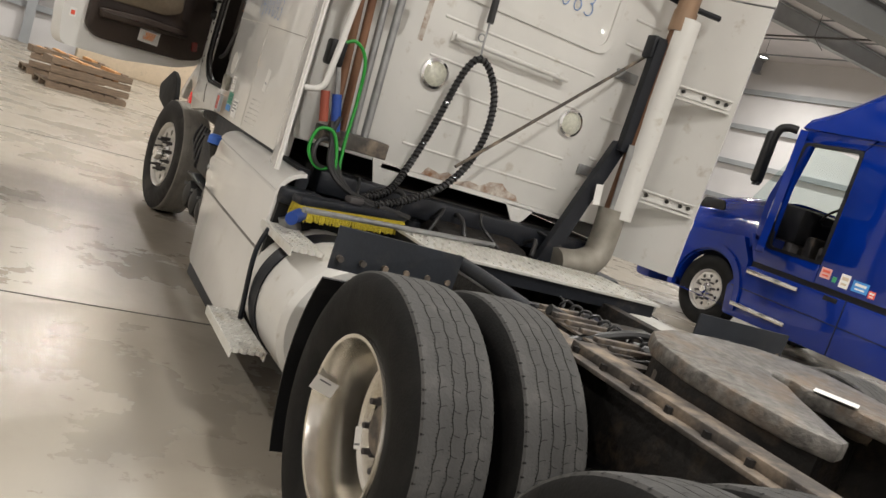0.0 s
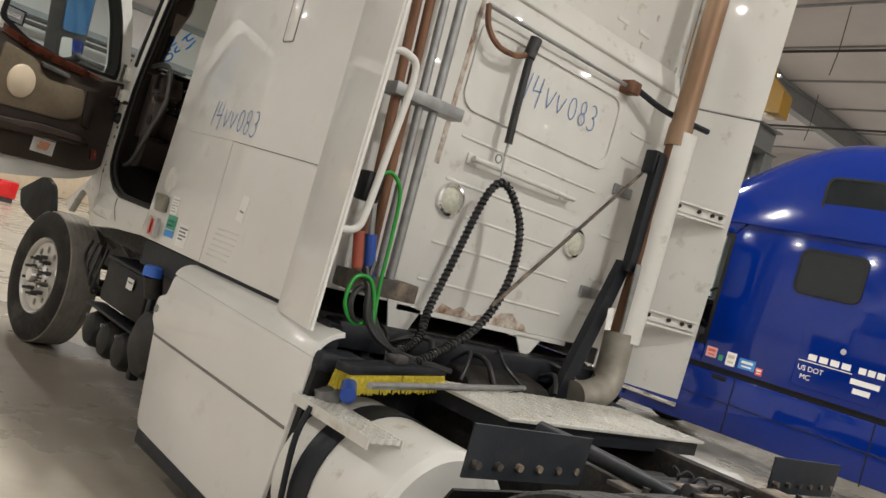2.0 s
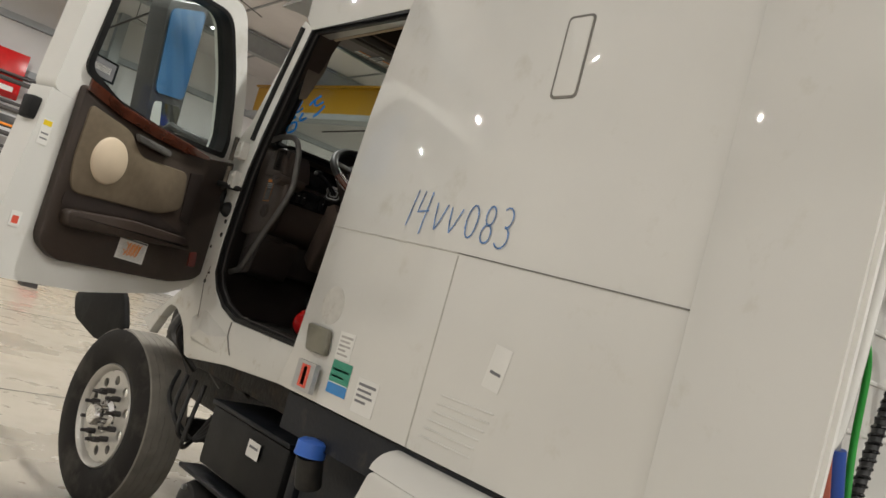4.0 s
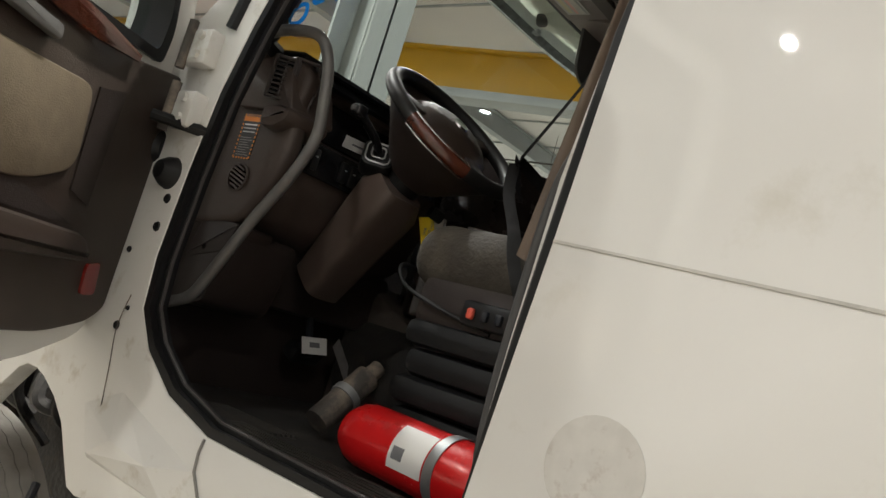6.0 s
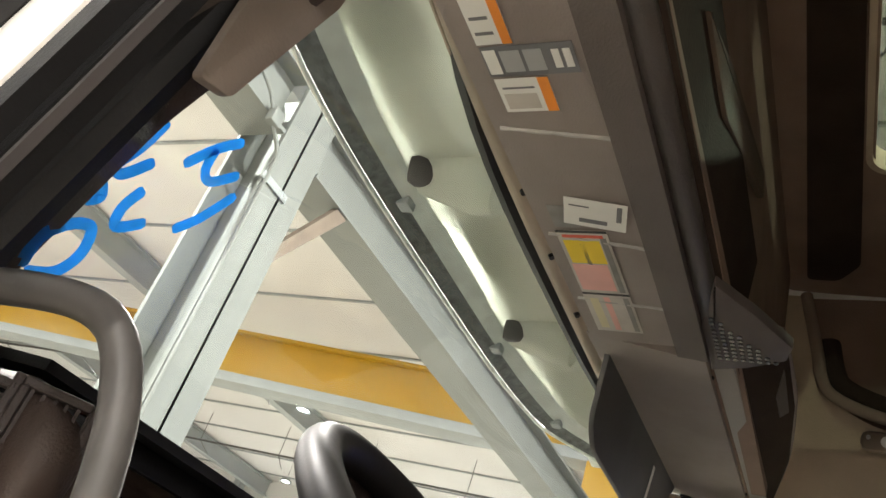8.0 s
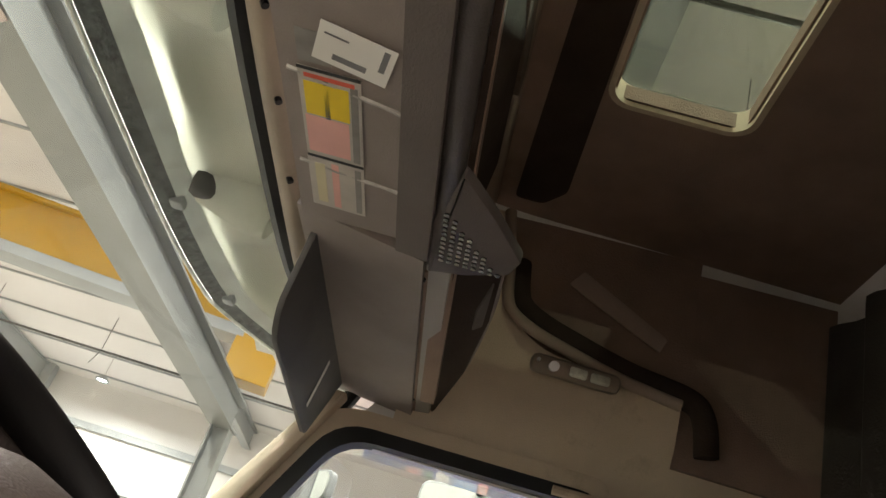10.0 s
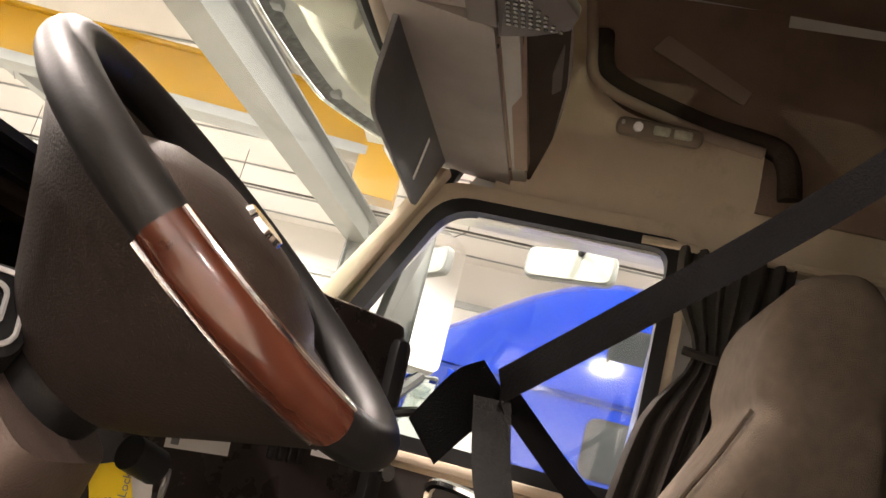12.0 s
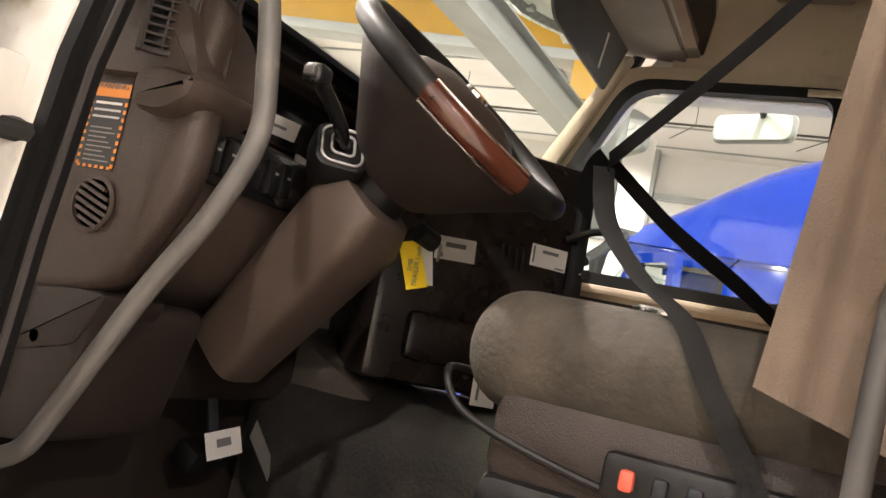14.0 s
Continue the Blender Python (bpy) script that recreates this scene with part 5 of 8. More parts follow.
for yy in (2.53, 2.23, 1.95):
    at_ = part("air_tank", lathe([(0, 0), (0.05, 0.004), (0.1, 0.025), (0.118, 0.06), (0.122, 0.1), (0.122, 0.5), (0.1, 0.56), (0, 0.57)], 28, m=pose(-1.05, yy, 0.405, 0, 0, 0)), M["tank_dark"], truck, "dark dusty air tank")
    part("drain_plug", rod((-1.06, yy, 0.49), (-1.04, yy, 0.49), 0.012, 8), M["steel"], at_)
part("tank_bracket", box(-1.03, -0.9, 1.75, 2.7, 0.54, 0.56, 0.005), M["frame"], truck)
part("reservoir", lathe([(0, 0), (0.1, 0.01), (0.18, 0.05), (0.2, 0.1), (0.2, 0.4), (0, 0.42)], 32, m=pose(-1.12, 1.52, 0.56, 0, 0, 0)), M["tank_dark"], truck, "dark rounded reservoir tank")
sticker(plane_matrix((-1.012, 2.08, 0.80), (0, -1, 0), (0, 0, 1)), 0.11, 0.07, M["paper"], truck, "battery_label", "white battery label", [(0.15, 0.85, 0.55, 0.7, M["print"])])
part("reservoir_neck", rod((-1.10, 1.475, 0.84), (-1.14, 1.455, 0.955), 0.05, 16), M["tank_dark"], truck)
part("blue_cap", lathe([(0, 0.06), (0.04, 0.06), (0.055, 0.05), (0.058, 0.0), (0, 0)], 12, m=pose(-1.145, 1.452, 0.95, 0, -90, 0)), M["cap_blue"], truck, "bright blue filler cap")
part("bracket_leg", box(-1.02, -0.96, 1.68, 1.74, 0.3, 1.1, 0.01), M["frame"], truck)
part("engine", box(-0.42, 0.42, 3.1, 4.45, 0.6, 1.5, 0.06), M["grime"], truck)
for k in range(8):
    part("engine_pipe", tube([(-0.45, 3.2 + 0.15 * k, 0.8 + 0.08 * (k % 3)), (-0.6, 3.25 + 0.15 * k, 1.0), (-0.5, 3.4 + 0.12 * k, 1.3)], 0.02 + 0.008 * (k % 2), 8), M["hosegrey" if k % 2 else "grime"], truck)
part("radiator", box(-0.5, 0.5, 4.5, 4.62, 0.55, 1.55, 0.02), M["grime"], truck)

# flap and lines round the front wheel
t = prism(round_poly([(4.9, 1.06), (4.25, 1.25), (3.95, 1.2), (3.75, 1.0), (4.2, 0.86), (4.75, 0.92)], 0.08), "x", -1.1, -1.06, 0.01)
part("arch_flap", t, M["tyre"], truck, "black wheel-arch flap ahead of the front wheel")
for k in range(4):
    part("brake_line", tube([(-0.9, 3.3 - 0.12 * k, 0.9), (-0.95, 3.2 - 0.1 * k, 0.75 - 0.05 * k), (-0.85, 3.0, 0.6), (-0.8, 2.8 + 0.05 * k, 0.75)], 0.012, 8), M["cable"], truck)

# dark machinery under the cab
part("underbody", box(-0.98, 0.98, 0.06, 3.0, 0.98, 1.13, 0.03), M["grime"], truck, "greasy dark underside of the cab", smooth=False)
part("gearbox", prism(round_poly([(-0.3, 0.62), (-0.3, 1.0), (0.3, 1.1), (1.8, 1.12), (1.8, 0.5), (0.4, 0.5)], 0.06), "x", -0.3, 0.3, 0.05), M["grime"], truck, "greasy gearbox")
part("cab_crossmember", box(-0.95, 0.95, -0.12, 0.02, 1.0, 1.12, 0.02), M["frame"], truck)
for sx in (-0.75, -0.35, 0.2, 0.6):
    part("cab_damper", lathe([(0, -0.11), (0.035, -0.11), (0.035, 0.0), (0.05, 0.0), (0.05, 0.09), (0, 0.1)], 14, m=pose(sx, -0.06, 0.98, 0, 90, 0)), M["frame"], truck)
part("skirt_inner", box(-1.0, -0.55, -0.3, 1.7, 0.35, 0.97, 0.04), M["frame"], truck)
part("skirt_inner", box(0.55, 1.0, -0.3, 1.7, 0.35, 0.97, 0.04), M["frame"], truck)
r = random.Random(5)
for k in range(8):
    x = -0.8 + 0.22 * k
    part("chassis_line", tube([(x, -0.3, 0.98), (x + r.uniform(-0.1, 0.1), -0.22, 1.05 + r.uniform(0, 0.08)), (x + r.uniform(-0.1, 0.1), -0.1, 1.0 + r.uniform(0, 0.12)), (x + 0.08, 0.02, 0.95)], 0.009 + 0.005 * (k % 2), 8), M["cable"], truck)


# ---- the cab round the door opening ----
EDGE = [(2.50, 2.735), (2.60, 2.46), (2.645, 2.315), (2.695, 2.165), (2.735, 2.0), (2.755, 1.8), (2.765, 1.6), (2.75, 1.48), (2.68, 1.40), (2.56, 1.33), (2.4, 1.29), (1.80, 1.285)]
t = prism(EDGE + [(1.80, 1.13), (2.35, 1.095), (2.77, 1.043), (2.81, 1.05), (2.86, 1.105), (2.915, 1.166), (2.984, 1.211), (3.06, 1.242), (3.10, 1.25), (3.15, 1.25), (3.185, 1.232), (3.246, 1.17), (3.33, 1.07), (3.465, 1.124), (3.02, 1.375), (3.05, 1.45), (3.03, 1.6), (3.0, 2.1), (2.86, 2.25), (2.60, 2.78)], "x", -1.12, -1.07, 0.006)
pillar = part("door_frame", t, M["white_old"], truck, "white painted sill, hinge pillar and windscreen pillar")
t = prism(round_poly([(1.52, 2.95), (1.56, 2.72), (2.50, 2.72), (2.58, 2.785), (2.6, 2.95)], [0, 0, 0, 0.02, 0.05]), "x", -1.12, -1.0, 0.008)
part("roof_rail", t, M["white"], pillar)
opening = [(1.66, 2.72)] + EDGE[:-1] + [(1.785, 1.285), (1.765, 1.645), (1.752, 1.91), (1.737, 2.15)]
mid = Vector((2.2, 2.0))


def inset(poly, d):
    """The outline drawn in by d towards the middle of the opening."""
    out = []
    n = len(poly)
    for i in range(n):
        p, a, b = Vector(poly[i]), Vector(poly[i - 1]), Vector(poly[(i + 1) % n])
        t1, t2 = (p - a).normalized(), (b - p).normalized()
        nn = Vector((-(t1 + t2).y, (t1 + t2).x)).normalized()
        if nn.dot(mid - p) < 0:
            nn = -nn
        out.append(tuple(p + nn * d))
    return out


part("door_seal", ring(opening, inset(opening, 0.02), "x", -1.116, -1.095), M["black"], pillar, "black rubber door seal")
part("inner_trim", ring(inset(opening, 0.018), inset(opening, 0.03), "x", -1.10, -1.075), M["black"], pillar, "ribbed black opening trim")
part("trim_bead", ring(inset(opening, 0.028), inset(opening, 0.034), "x", -1.098, -1.09), M["pipe"], pillar)
for (yy, zz), r in (((2.795, 1.735), 0.0125), ((2.799, 1.666), 0.0125), ((2.824, 1.424), 0.011), ((2.876, 1.598), 0.008), ((2.802, 1.469), 0.006)):
    part("plug", lathe([(0, -0.002), (r * 0.8, -0.004), (r, 0.0), (r, 0.004)], 14, m=pose(-1.12, yy, zz)), M["black"], pillar, "black hole plug")
part("rubber_stop", lathe([(0, -0.04), (0.022, -0.035), (0.036, -0.015), (0.04, 0.0)], 18, m=pose(-1.12, 2.815, 1.795)), M["black"], pillar, "black rubber door stop")
for yy, zz in ((2.81, 1.945), (2.825, 2.1)):
    hg = part("hinge", box(-1.16, -1.115, yy - 0.045, yy + 0.055, zz - 0.045, zz + 0.045, 0.01), M["white_old"], pillar, "white painted cast hinge")
    part("hinge_pin", rod((-1.165, yy + 0.03, zz - 0.06), (-1.165, yy + 0.03, zz + 0.06), 0.012, 10), M["rail"], hg)
    for k in (-1, 1):
        part("hinge_bolt", lathe([(0, -0.01), (0.011, -0.009), (0.012, 0.0)], 6, m=pose(-1.16, yy - 0.015, zz + 0.024 * k)), M["white_old"], hg)
part("check_strap", tube([(-1.10, 2.74, 1.905), (-1.14, 2.78, 1.907), (-1.2, 2.84, 1.91)], 0.014, 8), M["black"], pillar)
part("pillar_rubber", tube([(-1.122, 2.765, 2.16), (-1.122, 2.735, 2.28), (-1.122, 2.69, 2.42), (-1.122, 2.62, 2.62), (-1.122, 2.58, 2.74)], 0.017, 8), M["black"], pillar, "black rubber strip along the windscreen pillar")
part("pillar_wire", tube([(-1.125, 2.80, 1.50), (-1.13, 2.805, 1.42), (-1.125, 2.79, 1.33), (-1.125, 2.76, 1.2)], 0.0012, 6), M["rail"], pillar)
# stepped cowl under the hinge pillar
t = bmesh.new()
vs = [t.verts.new(p) for p in ((-1.118, 2.72, 1.30), (-1.118, 2.40, 1.22), (-1.118, 2.46, 1.125), (-1.118, 2.77, 1.13), (-1.118, 2.85, 1.24), (-1.15, 2.66, 1.20), (-1.15, 2.52, 1.19), (-1.145, 2.74, 1.15))]
for q in ((0, 1, 6, 5), (1, 2, 6), (2, 3, 7, 6), (5, 6, 7), (3, 4, 7), (4, 0, 5, 7)):
    t.faces.new([vs[i] for i in q])
bmesh.ops.recalc_face_normals(t, faces=t.faces)
part("cowl_corner", t, M["white_old"], truck, "white moulded cowl corner under the hinge pillar", smooth=False)
part("sill_joint", tube([(-1.123, 2.40, 1.285), (-1.123, 2.40, 1.22), (-1.123, 2.33, 1.145)], 0.003, 6, 2), M["seam"], truck)
t = prism([(1.795, 1.32), (1.825, 1.32), (1.822, 1.63), (1.814, 1.91), (1.788, 2.167), (1.70, 2.70), (1.675, 2.70), (1.765, 2.167), (1.775, 1.91), (1.785, 1.63)], "x", -1.066, -1.03)
part("door_jamb", t, M["white_old"], pillar, "white painted rear jamb of the door opening", smooth=False)
part("tread_strip", box(-1.06, -0.9, 1.85, 2.55, 1.29, 1.298, 0.003), M["rubber_floor"], pillar, "ribbed step strip", smooth=False)
for k in range(6):
    part("rib", box(-1.05 + 0.022 * k, -1.04 + 0.022 * k, 1.87, 2.5, 1.298, 1.303), M["rubber_floor"], pillar, smooth=False)

# right side of the cab
t = prism([(0.03, 1.13), (2.98, 1.13), (2.98, 2.04), (0.03, 2.04)], "x", 0.97, 1.08, 0.006)
prism([(0.03, 2.04), (1.98, 2.04), (1.95, 2.70), (0.03, 2.70)], "x", 0.97, 1.08, bm=t)
prism([(0.03, 2.70), (2.62, 2.70), (2.45, 2.95), (0.03, 2.95)], "x", 0.97, 1.08, bm=t)
prism([(2.86, 2.04), (2.98, 2.04), (2.98, 2.16), (2.70, 2.70), (2.60, 2.70), (2.83, 2.27)], "x", 0.97, 1.08, bm=t)
right_wall = part("right_side", t, M["white"], truck, "white right side of the cab", smooth=False)

# roof, windscreen and visor
def roof_pt(u, v):
    x = -1.12 + 2.2 * u
    y = 0.06 + 2.86 * v
    s = abs(2 * u - 1)
    h = 0.75 - 0.1 * v if v < 0.8 else 0.67 - 0.65 * ((v - 0.8) / 0.2) ** 1.7
    return (x, y, 2.93 + max(h, 0.02) * (1 - s ** 9))


NU, NV = 22, 16
t = bmesh.new()
RP = [[Vector(roof_pt(i / NU, j / NV)) for j in range(NV + 1)] for i in range(NU + 1)]
for dz in (0.0, -0.03):
    V = [[t.verts.new(p + Vector((0, 0, dz))) for p in row] for row in RP]
    for i in range(NU):
        for j in range(NV):
            c = (RP[i][j] + RP[i + 1][j + 1]) / 2
            if -0.4 < c.x < 0.55 and 1.5 < c.y < 2.5:
                continue
            q = (V[i][j], V[i + 1][j], V[i + 1][j + 1], V[i][j + 1])
            t.faces.new(q if dz == 0 else q[::-1])
roof = part("roof_cap", t, M["white"], truck, "white roof cap of the sleeper")


def wind_pt(u, v):
    s = 2 * u - 1
    return (0.98 * s, 3.0 - 0.24 * v - 0.172 * abs(s) ** 3.5, 2.20 + 0.67 * v)


ws = part("windscreen", grid_sheet(wind_pt, 16, 6, 0.006), M["glass_clear"], truck, "clear curved windscreen with blue marker writing")
ws.visible_shadow = False
for a, b in (((0, 0), (1, 0)), ((0, 1), (1, 1)), ((0, 0), (0, 1)), ((1, 0), (1, 1))):
    pts = [Vector(wind_pt(a[0] + (b[0] - a[0]) * k / 10, a[1] + (b[1] - a[1]) * k / 10)) for k in range(11)]
    if a[1] == 1 and b[1] == 1:
        pts = [p + Vector((0, -0.022, -0.006)) for p in pts]
    part("windscreen_seal", tube(pts, 0.022, 8, 2), M["black"], ws, "black rubber windscreen seal")
# exterior visor
def visor_line(y, z, pull=0.0):
    """The cross-section point (y, z) of the visor, swept round its curved front; pull: how far the ends turn back."""
    return lambda s: Vector((1.02 * s, y - (0.13 + pull) * abs(s) ** 3.5 - 0.09 * max(0, abs(s) - 0.72) / 0.28, z + 0.012 * s ** 4))


def visor_band(name, a, b, thick, material, parent, label=""):
    fa, fb = visor_line(*a), visor_line(*b)
    t = grid_sheet(lambda u, v: tuple(fa(2 * u - 1).lerp(fb(2 * u - 1), v)), 28, 3, thick)
    return part(name, t, material, parent, label)


def visor_under(u, v):
    s = 2 * u - 1
    p = visor_line(2.945, 2.905)(s).lerp(visor_line(2.762, 2.93)(s), v)
    dome = sum(math.exp(-((p.x - cx) / 0.13) ** 4) for cx in (-0.66, -0.02, 0.62))
    crease = sum(math.exp(-((p.x - cx) / 0.02) ** 2) for cx in (-0.33, 0.30))
    p.z += 0.05 * math.sin(math.pi * v) * min(1, dome) - 0.012 * crease * math.sin(math.pi * v)
    return tuple(p)


visor = part("sun_visor", grid_sheet(visor_under, 90, 10, 0.008), M["fibreglass"], truck, "white exterior sun visor")
visor_band("visor_strip", (2.974, 2.880), (2.940, 2.905), 0.006, M["strip_grey"], visor, "pale grey inner strip of the visor lip")
# this band is coloured darker for the shadowed inside of the lip
visor_band("visor_channel", (3.004, 2.862), (2.970, 2.884), 0.006, M["channel"], visor, "speckled channel in the visor lip with shade in its dark grey")
part("visor_bead", tube([visor_line(3.01, 2.858)(-1 + k / 14) for k in range(29)], 0.0055, 8, 2), M["edge_metal"], visor, "bright bead along the visor edge")
part("strip_bead", tube([visor_line(2.974, 2.88)(-1 + k / 14) for k in range(29)], 0.004, 8, 2), M["edge_metal"], visor)
for cx in (-0.32, 0.25):
    p = visor_line(2.93, 2.9)(cx / 1.02)
    t = lathe([(0, -0.05), (0.024, -0.05), (0.03, -0.02), (0.036, 0.006), (0.03, 0.02), (0, 0.024)], 20, m=pose(p.x - 0.012, p.y - 0.018, p.z, 0, 0, 112))
    part("visor_bracket", t, M["pipe"], visor, "dark rubber marker lamp socket")
    t = lathe([(0, -0.05), (0.045, -0.048), (0.062, -0.03), (0.066, 0.08), (0.055, 0.12), (0, 0.13)], 24, m=pose(p.x + 0.02, p.y - 0.045, p.z + 0.028, 0, 0, -78) @ pose(0, 0, 0, 0, 12, 0))
    part("marker_housing", t, M["fibreglass"], visor, "white rounded marker lamp housing")
for cx in (-0.26, 0.30, -0.8, 0.72):
    q = visor_line(2.972, 2.878)(cx / 1.02)
    part("lip_clip", box(q.x - 0.016, q.x + 0.016, q.y - 0.016, q.y + 0.012, q.z - 0.014, q.z + 0.006, 0.004), M["girt"], visor)


def on_screen(u, v, dy=-0.006):
    p = Vector(wind_pt(u, v))
    return p + Vector((0, dy, 0))


def scribble(paths, parent):
    """Flat strokes of marker paint on the inside of the glass."""
    for p in paths:
        P = smooth_path([on_screen(u, v) for u, v in p], 6)
        t = bmesh.new()
        A, B = [], []
        for k, q in enumerate(P):
            d = (P[min(k + 1, len(P) - 1)] - P[max(k - 1, 0)]).normalized()
            n = d.cross(Vector((0, 0.94, 0.34))).normalized() * (0.0058 if 0 < k < len(P) - 1 else 0.0035)
            A.append(t.verts.new(q - n))
            B.append(t.verts.new(q + n))
        for k in range(len(P) - 1):
            t.faces.new((A[k], A[k + 1], B[k + 1], B[k]))
        bmesh.ops.solidify(t, geom=t.faces[:], thickness=0.0008)
        part("marker_stroke", t, M["scrib"], parent, "bright blue marker strokes", smooth=False)


scribble([[(0.0225, 0.11), (0.0187, 0.15), (0.0275, 0.19), (0.04, 0.21), (0.0475, 0.18), (0.0425, 0.14), (0.0262, 0.11)], [(0.0262, 0.37), (0.025, 0.32), (0.0213, 0.28), (0.0288, 0.28), (0.04, 0.33)], [(0.0225, 0.25), (0.0288, 0.24), (0.0225, 0.22)], [(0.0488, 0.3), (0.0462, 0.26), (0.0525, 0.24), (0.0675, 0.28)], [(0.0575, 0.37), (0.0688, 0.43), (0.0825, 0.48)], [(0.0688, 0.43), (0.0737, 0.4), (0.0838, 0.4), (0.0988, 0.45)], [(0.0875, 0.31), (0.0988, 0.36), (0.1087, 0.43)]], ws)

# ---- the open door ----
DD = Vector((-0.866, -0.5, 0)).normalized()
# in the door's own plane: u away from the hinge, v up, w = out of the inner face
dn = Vector((DD.y, -DD.x, 0))
if dn.y > 0:
    dn = -dn
M3 = Matrix((DD, Vector((0, 0, 1)), dn)).transposed().to_4x4()
M3.translation = (-1.085, 2.975, 0)


def dpart(name, t, material, parent, label="", smooth=True):
    bmesh.ops.transform(t, matrix=M3, verts=t.verts)
    bmesh.ops.recalc_face_normals(t, faces=t.faces)
    return part(name, t, material, parent, label, smooth)


DR = [0.02, 0.02, 0.02, 0.04, 0.06, 0.09, 0.1, 0.04]
DO = round_poly([(0.0, 2.0), (0.6, 1.97), (0.9, 1.98), (1.21, 2.0), (1.15, 2.72), (0.27, 2.79), (0.09, 2.43), (0.0, 2.12)], DR, 5)
DI = round_poly([(0.13, 2.05), (0.6, 2.03), (0.9, 2.06), (1.09, 2.13), (1.04, 2.64), (0.37, 2.70), (0.2, 2.4), (0.12, 2.13)], DR, 5)
lower = prism(round_poly([(0.0, 1.45), (0.06, 1.37), (0.25, 1.31), (0.74, 1.25), (1.24, 1.25), (1.27, 1.5), (1.215, 2.0), (0.9, 1.978), (0.6, 1.968), (0.0, 2.0)], [0.05, 0.05, 0.05, 0.05, 0.08, 0.05, 0, 0, 0, 0], 5), "z", -0.11, 0.0)
door = dpart("door", ring(DO, DI, "z", -0.109, -0.001, bm=lower), M["white"], truck, "open white driver door with brown trim and wood strip")
ws_o, ws_i = [[(0.62 + (u - 0.62) * k, 2.37 + (v - 2.37) * k2) for u, v in DI] for k, k2 in ((1.03, 1.03), (0.965, 0.96))]
dpart("window_seal", ring(ws_o, ws_i, "z", -0.08, 0.012), M["black"], door, "black window seal")
dg = dpart("window_pane", prism(DI, "z", -0.05, -0.044), M["glass"], door, smooth=False)
dg.visible_shadow = False
text_part("USA", 0.075, plane_matrix(M3 @ Vector((1.0, 2.135, -0.052)), DD, (0, 0, 1)), M["paper"], dg, "lettering", "USA in white on the pane", 0.0004)
DT = round_poly([(0.03, 1.47), (0.10, 1.41), (0.26, 1.375), (1.0, 1.36), (1.1, 1.42), (1.1, 2.065), (0.9, 2.015), (0.66, 2.0), (0.28, 2.0), (0.03, 2.04)], [0.05, 0.05, 0.05, 0.08, 0.05, 0.02, 0.02, 0.02, 0.02, 0.03], 5)
trim = dpart("door_trim", prism(DT, "z", 0.0, 0.045, 0.015), M["brown_door"], door, "brown moulded door trim")
inset_p = dpart("cloth_inset", prism(round_poly([(0.36, 1.72), (0.50, 1.665), (1.03, 1.64), (1.06, 1.75), (1.06, 2.0), (0.81, 1.965), (0.72, 1.88), (0.39, 1.895)], [0.05, 0.06, 0.05, 0.05, 0.03, 0.04, 0.05, 0.04], 5), "z", 0.04, 0.056, 0.008), M["tan_door"], trim, "tan cloth door inset")
dpart("dark_strip", prism([(0.27, 1.66), (0.345, 1.68), (0.365, 1.90), (0.27, 1.92)], "z", 0.045, 0.049), M["brown_dark"], trim, smooth=False)
dpart("speaker_cover", lathe([(0, 0.016), (0.09, 0.014), (0.098, 0.008), (0.101, 0.0)], 36, m=pose(0.885, 1.81, 0.054) @ pose(0, 0, 0, 0, -90, 0)), M["tan"], trim, "round beige speaker cover")
dpart("wood_strip", prism([(0.28, 1.99), (0.45, 1.975), (0.66, 1.98), (0.9, 2.0), (1.1, 2.04), (1.1, 2.09), (0.9, 2.05), (0.66, 2.035), (0.45, 2.025), (0.28, 2.008)], "z", 0.046, 0.062, 0.006), M["burl"], trim, "glossy wood-look strip")
dpart("armrest", prism(round_poly([(0.26, 1.545), (1.03, 1.50), (1.05, 1.57), (0.66, 1.605), (0.3, 1.60)], 0.03), "z", 0.04, 0.10, 0.02), M["brown_door"], trim)
dpart("map_pocket", prism(round_poly([(0.3, 1.61), (0.66, 1.612), (1.05, 1.58), (1.05, 1.64), (0.5, 1.66)], 0.02), "z", 0.046, 0.05), M["brown_dark"], trim)
hd = dpart("pull_handle", prism(round_poly([(0.785, 1.966), (0.56, 1.955), (0.555, 1.925), (0.765, 1.935)], 0.012), "z", 0.046, 0.072, 0.006), M["hosegrey"], trim, "grey inner door handle")
dpart("courtesy_reflector", prism(round_poly([(0.135, 1.475), (0.19, 1.47), (0.2, 1.54), (0.15, 1.55)], 0.012), "z", 0.045, 0.052), M["reflector"], trim, "small dark red reflector")
dpart("rubber_bump", lathe([(0, 0.035), (0.035, 0.03), (0.05, 0.0)], 18, m=pose(0.055, 1.855, 0.03) @ pose(0, 0, 0, 0, -90, 0)), M["black"], trim)
nt = sticker(M3 @ pose(0.59, 1.476, 0.047, 0, 0, 2), 0.18, 0.098, M["paper"], trim, "sticker", "white notice with orange scribble", [(0.03, 0.97, 0.9, 0.97, M["print"])] + [(0.06, 0.94 - 0.06 * (k % 3), 0.08 + 0.06 * k, 0.1 + 0.06 * k, M["silver"]) for k in range(12)], thick=0.001)
for k in range(5):
    strokes([[(-0.055 + 0.012 * j + 0.004 * k, 0.024 - 0.011 * k + 0.007 * (-1) ** j) for j in range(9 - k % 3)]], M3 @ pose(0.59, 1.476, 0.0492), 0.005, M["orange"], nt, "orange_scribble", "")
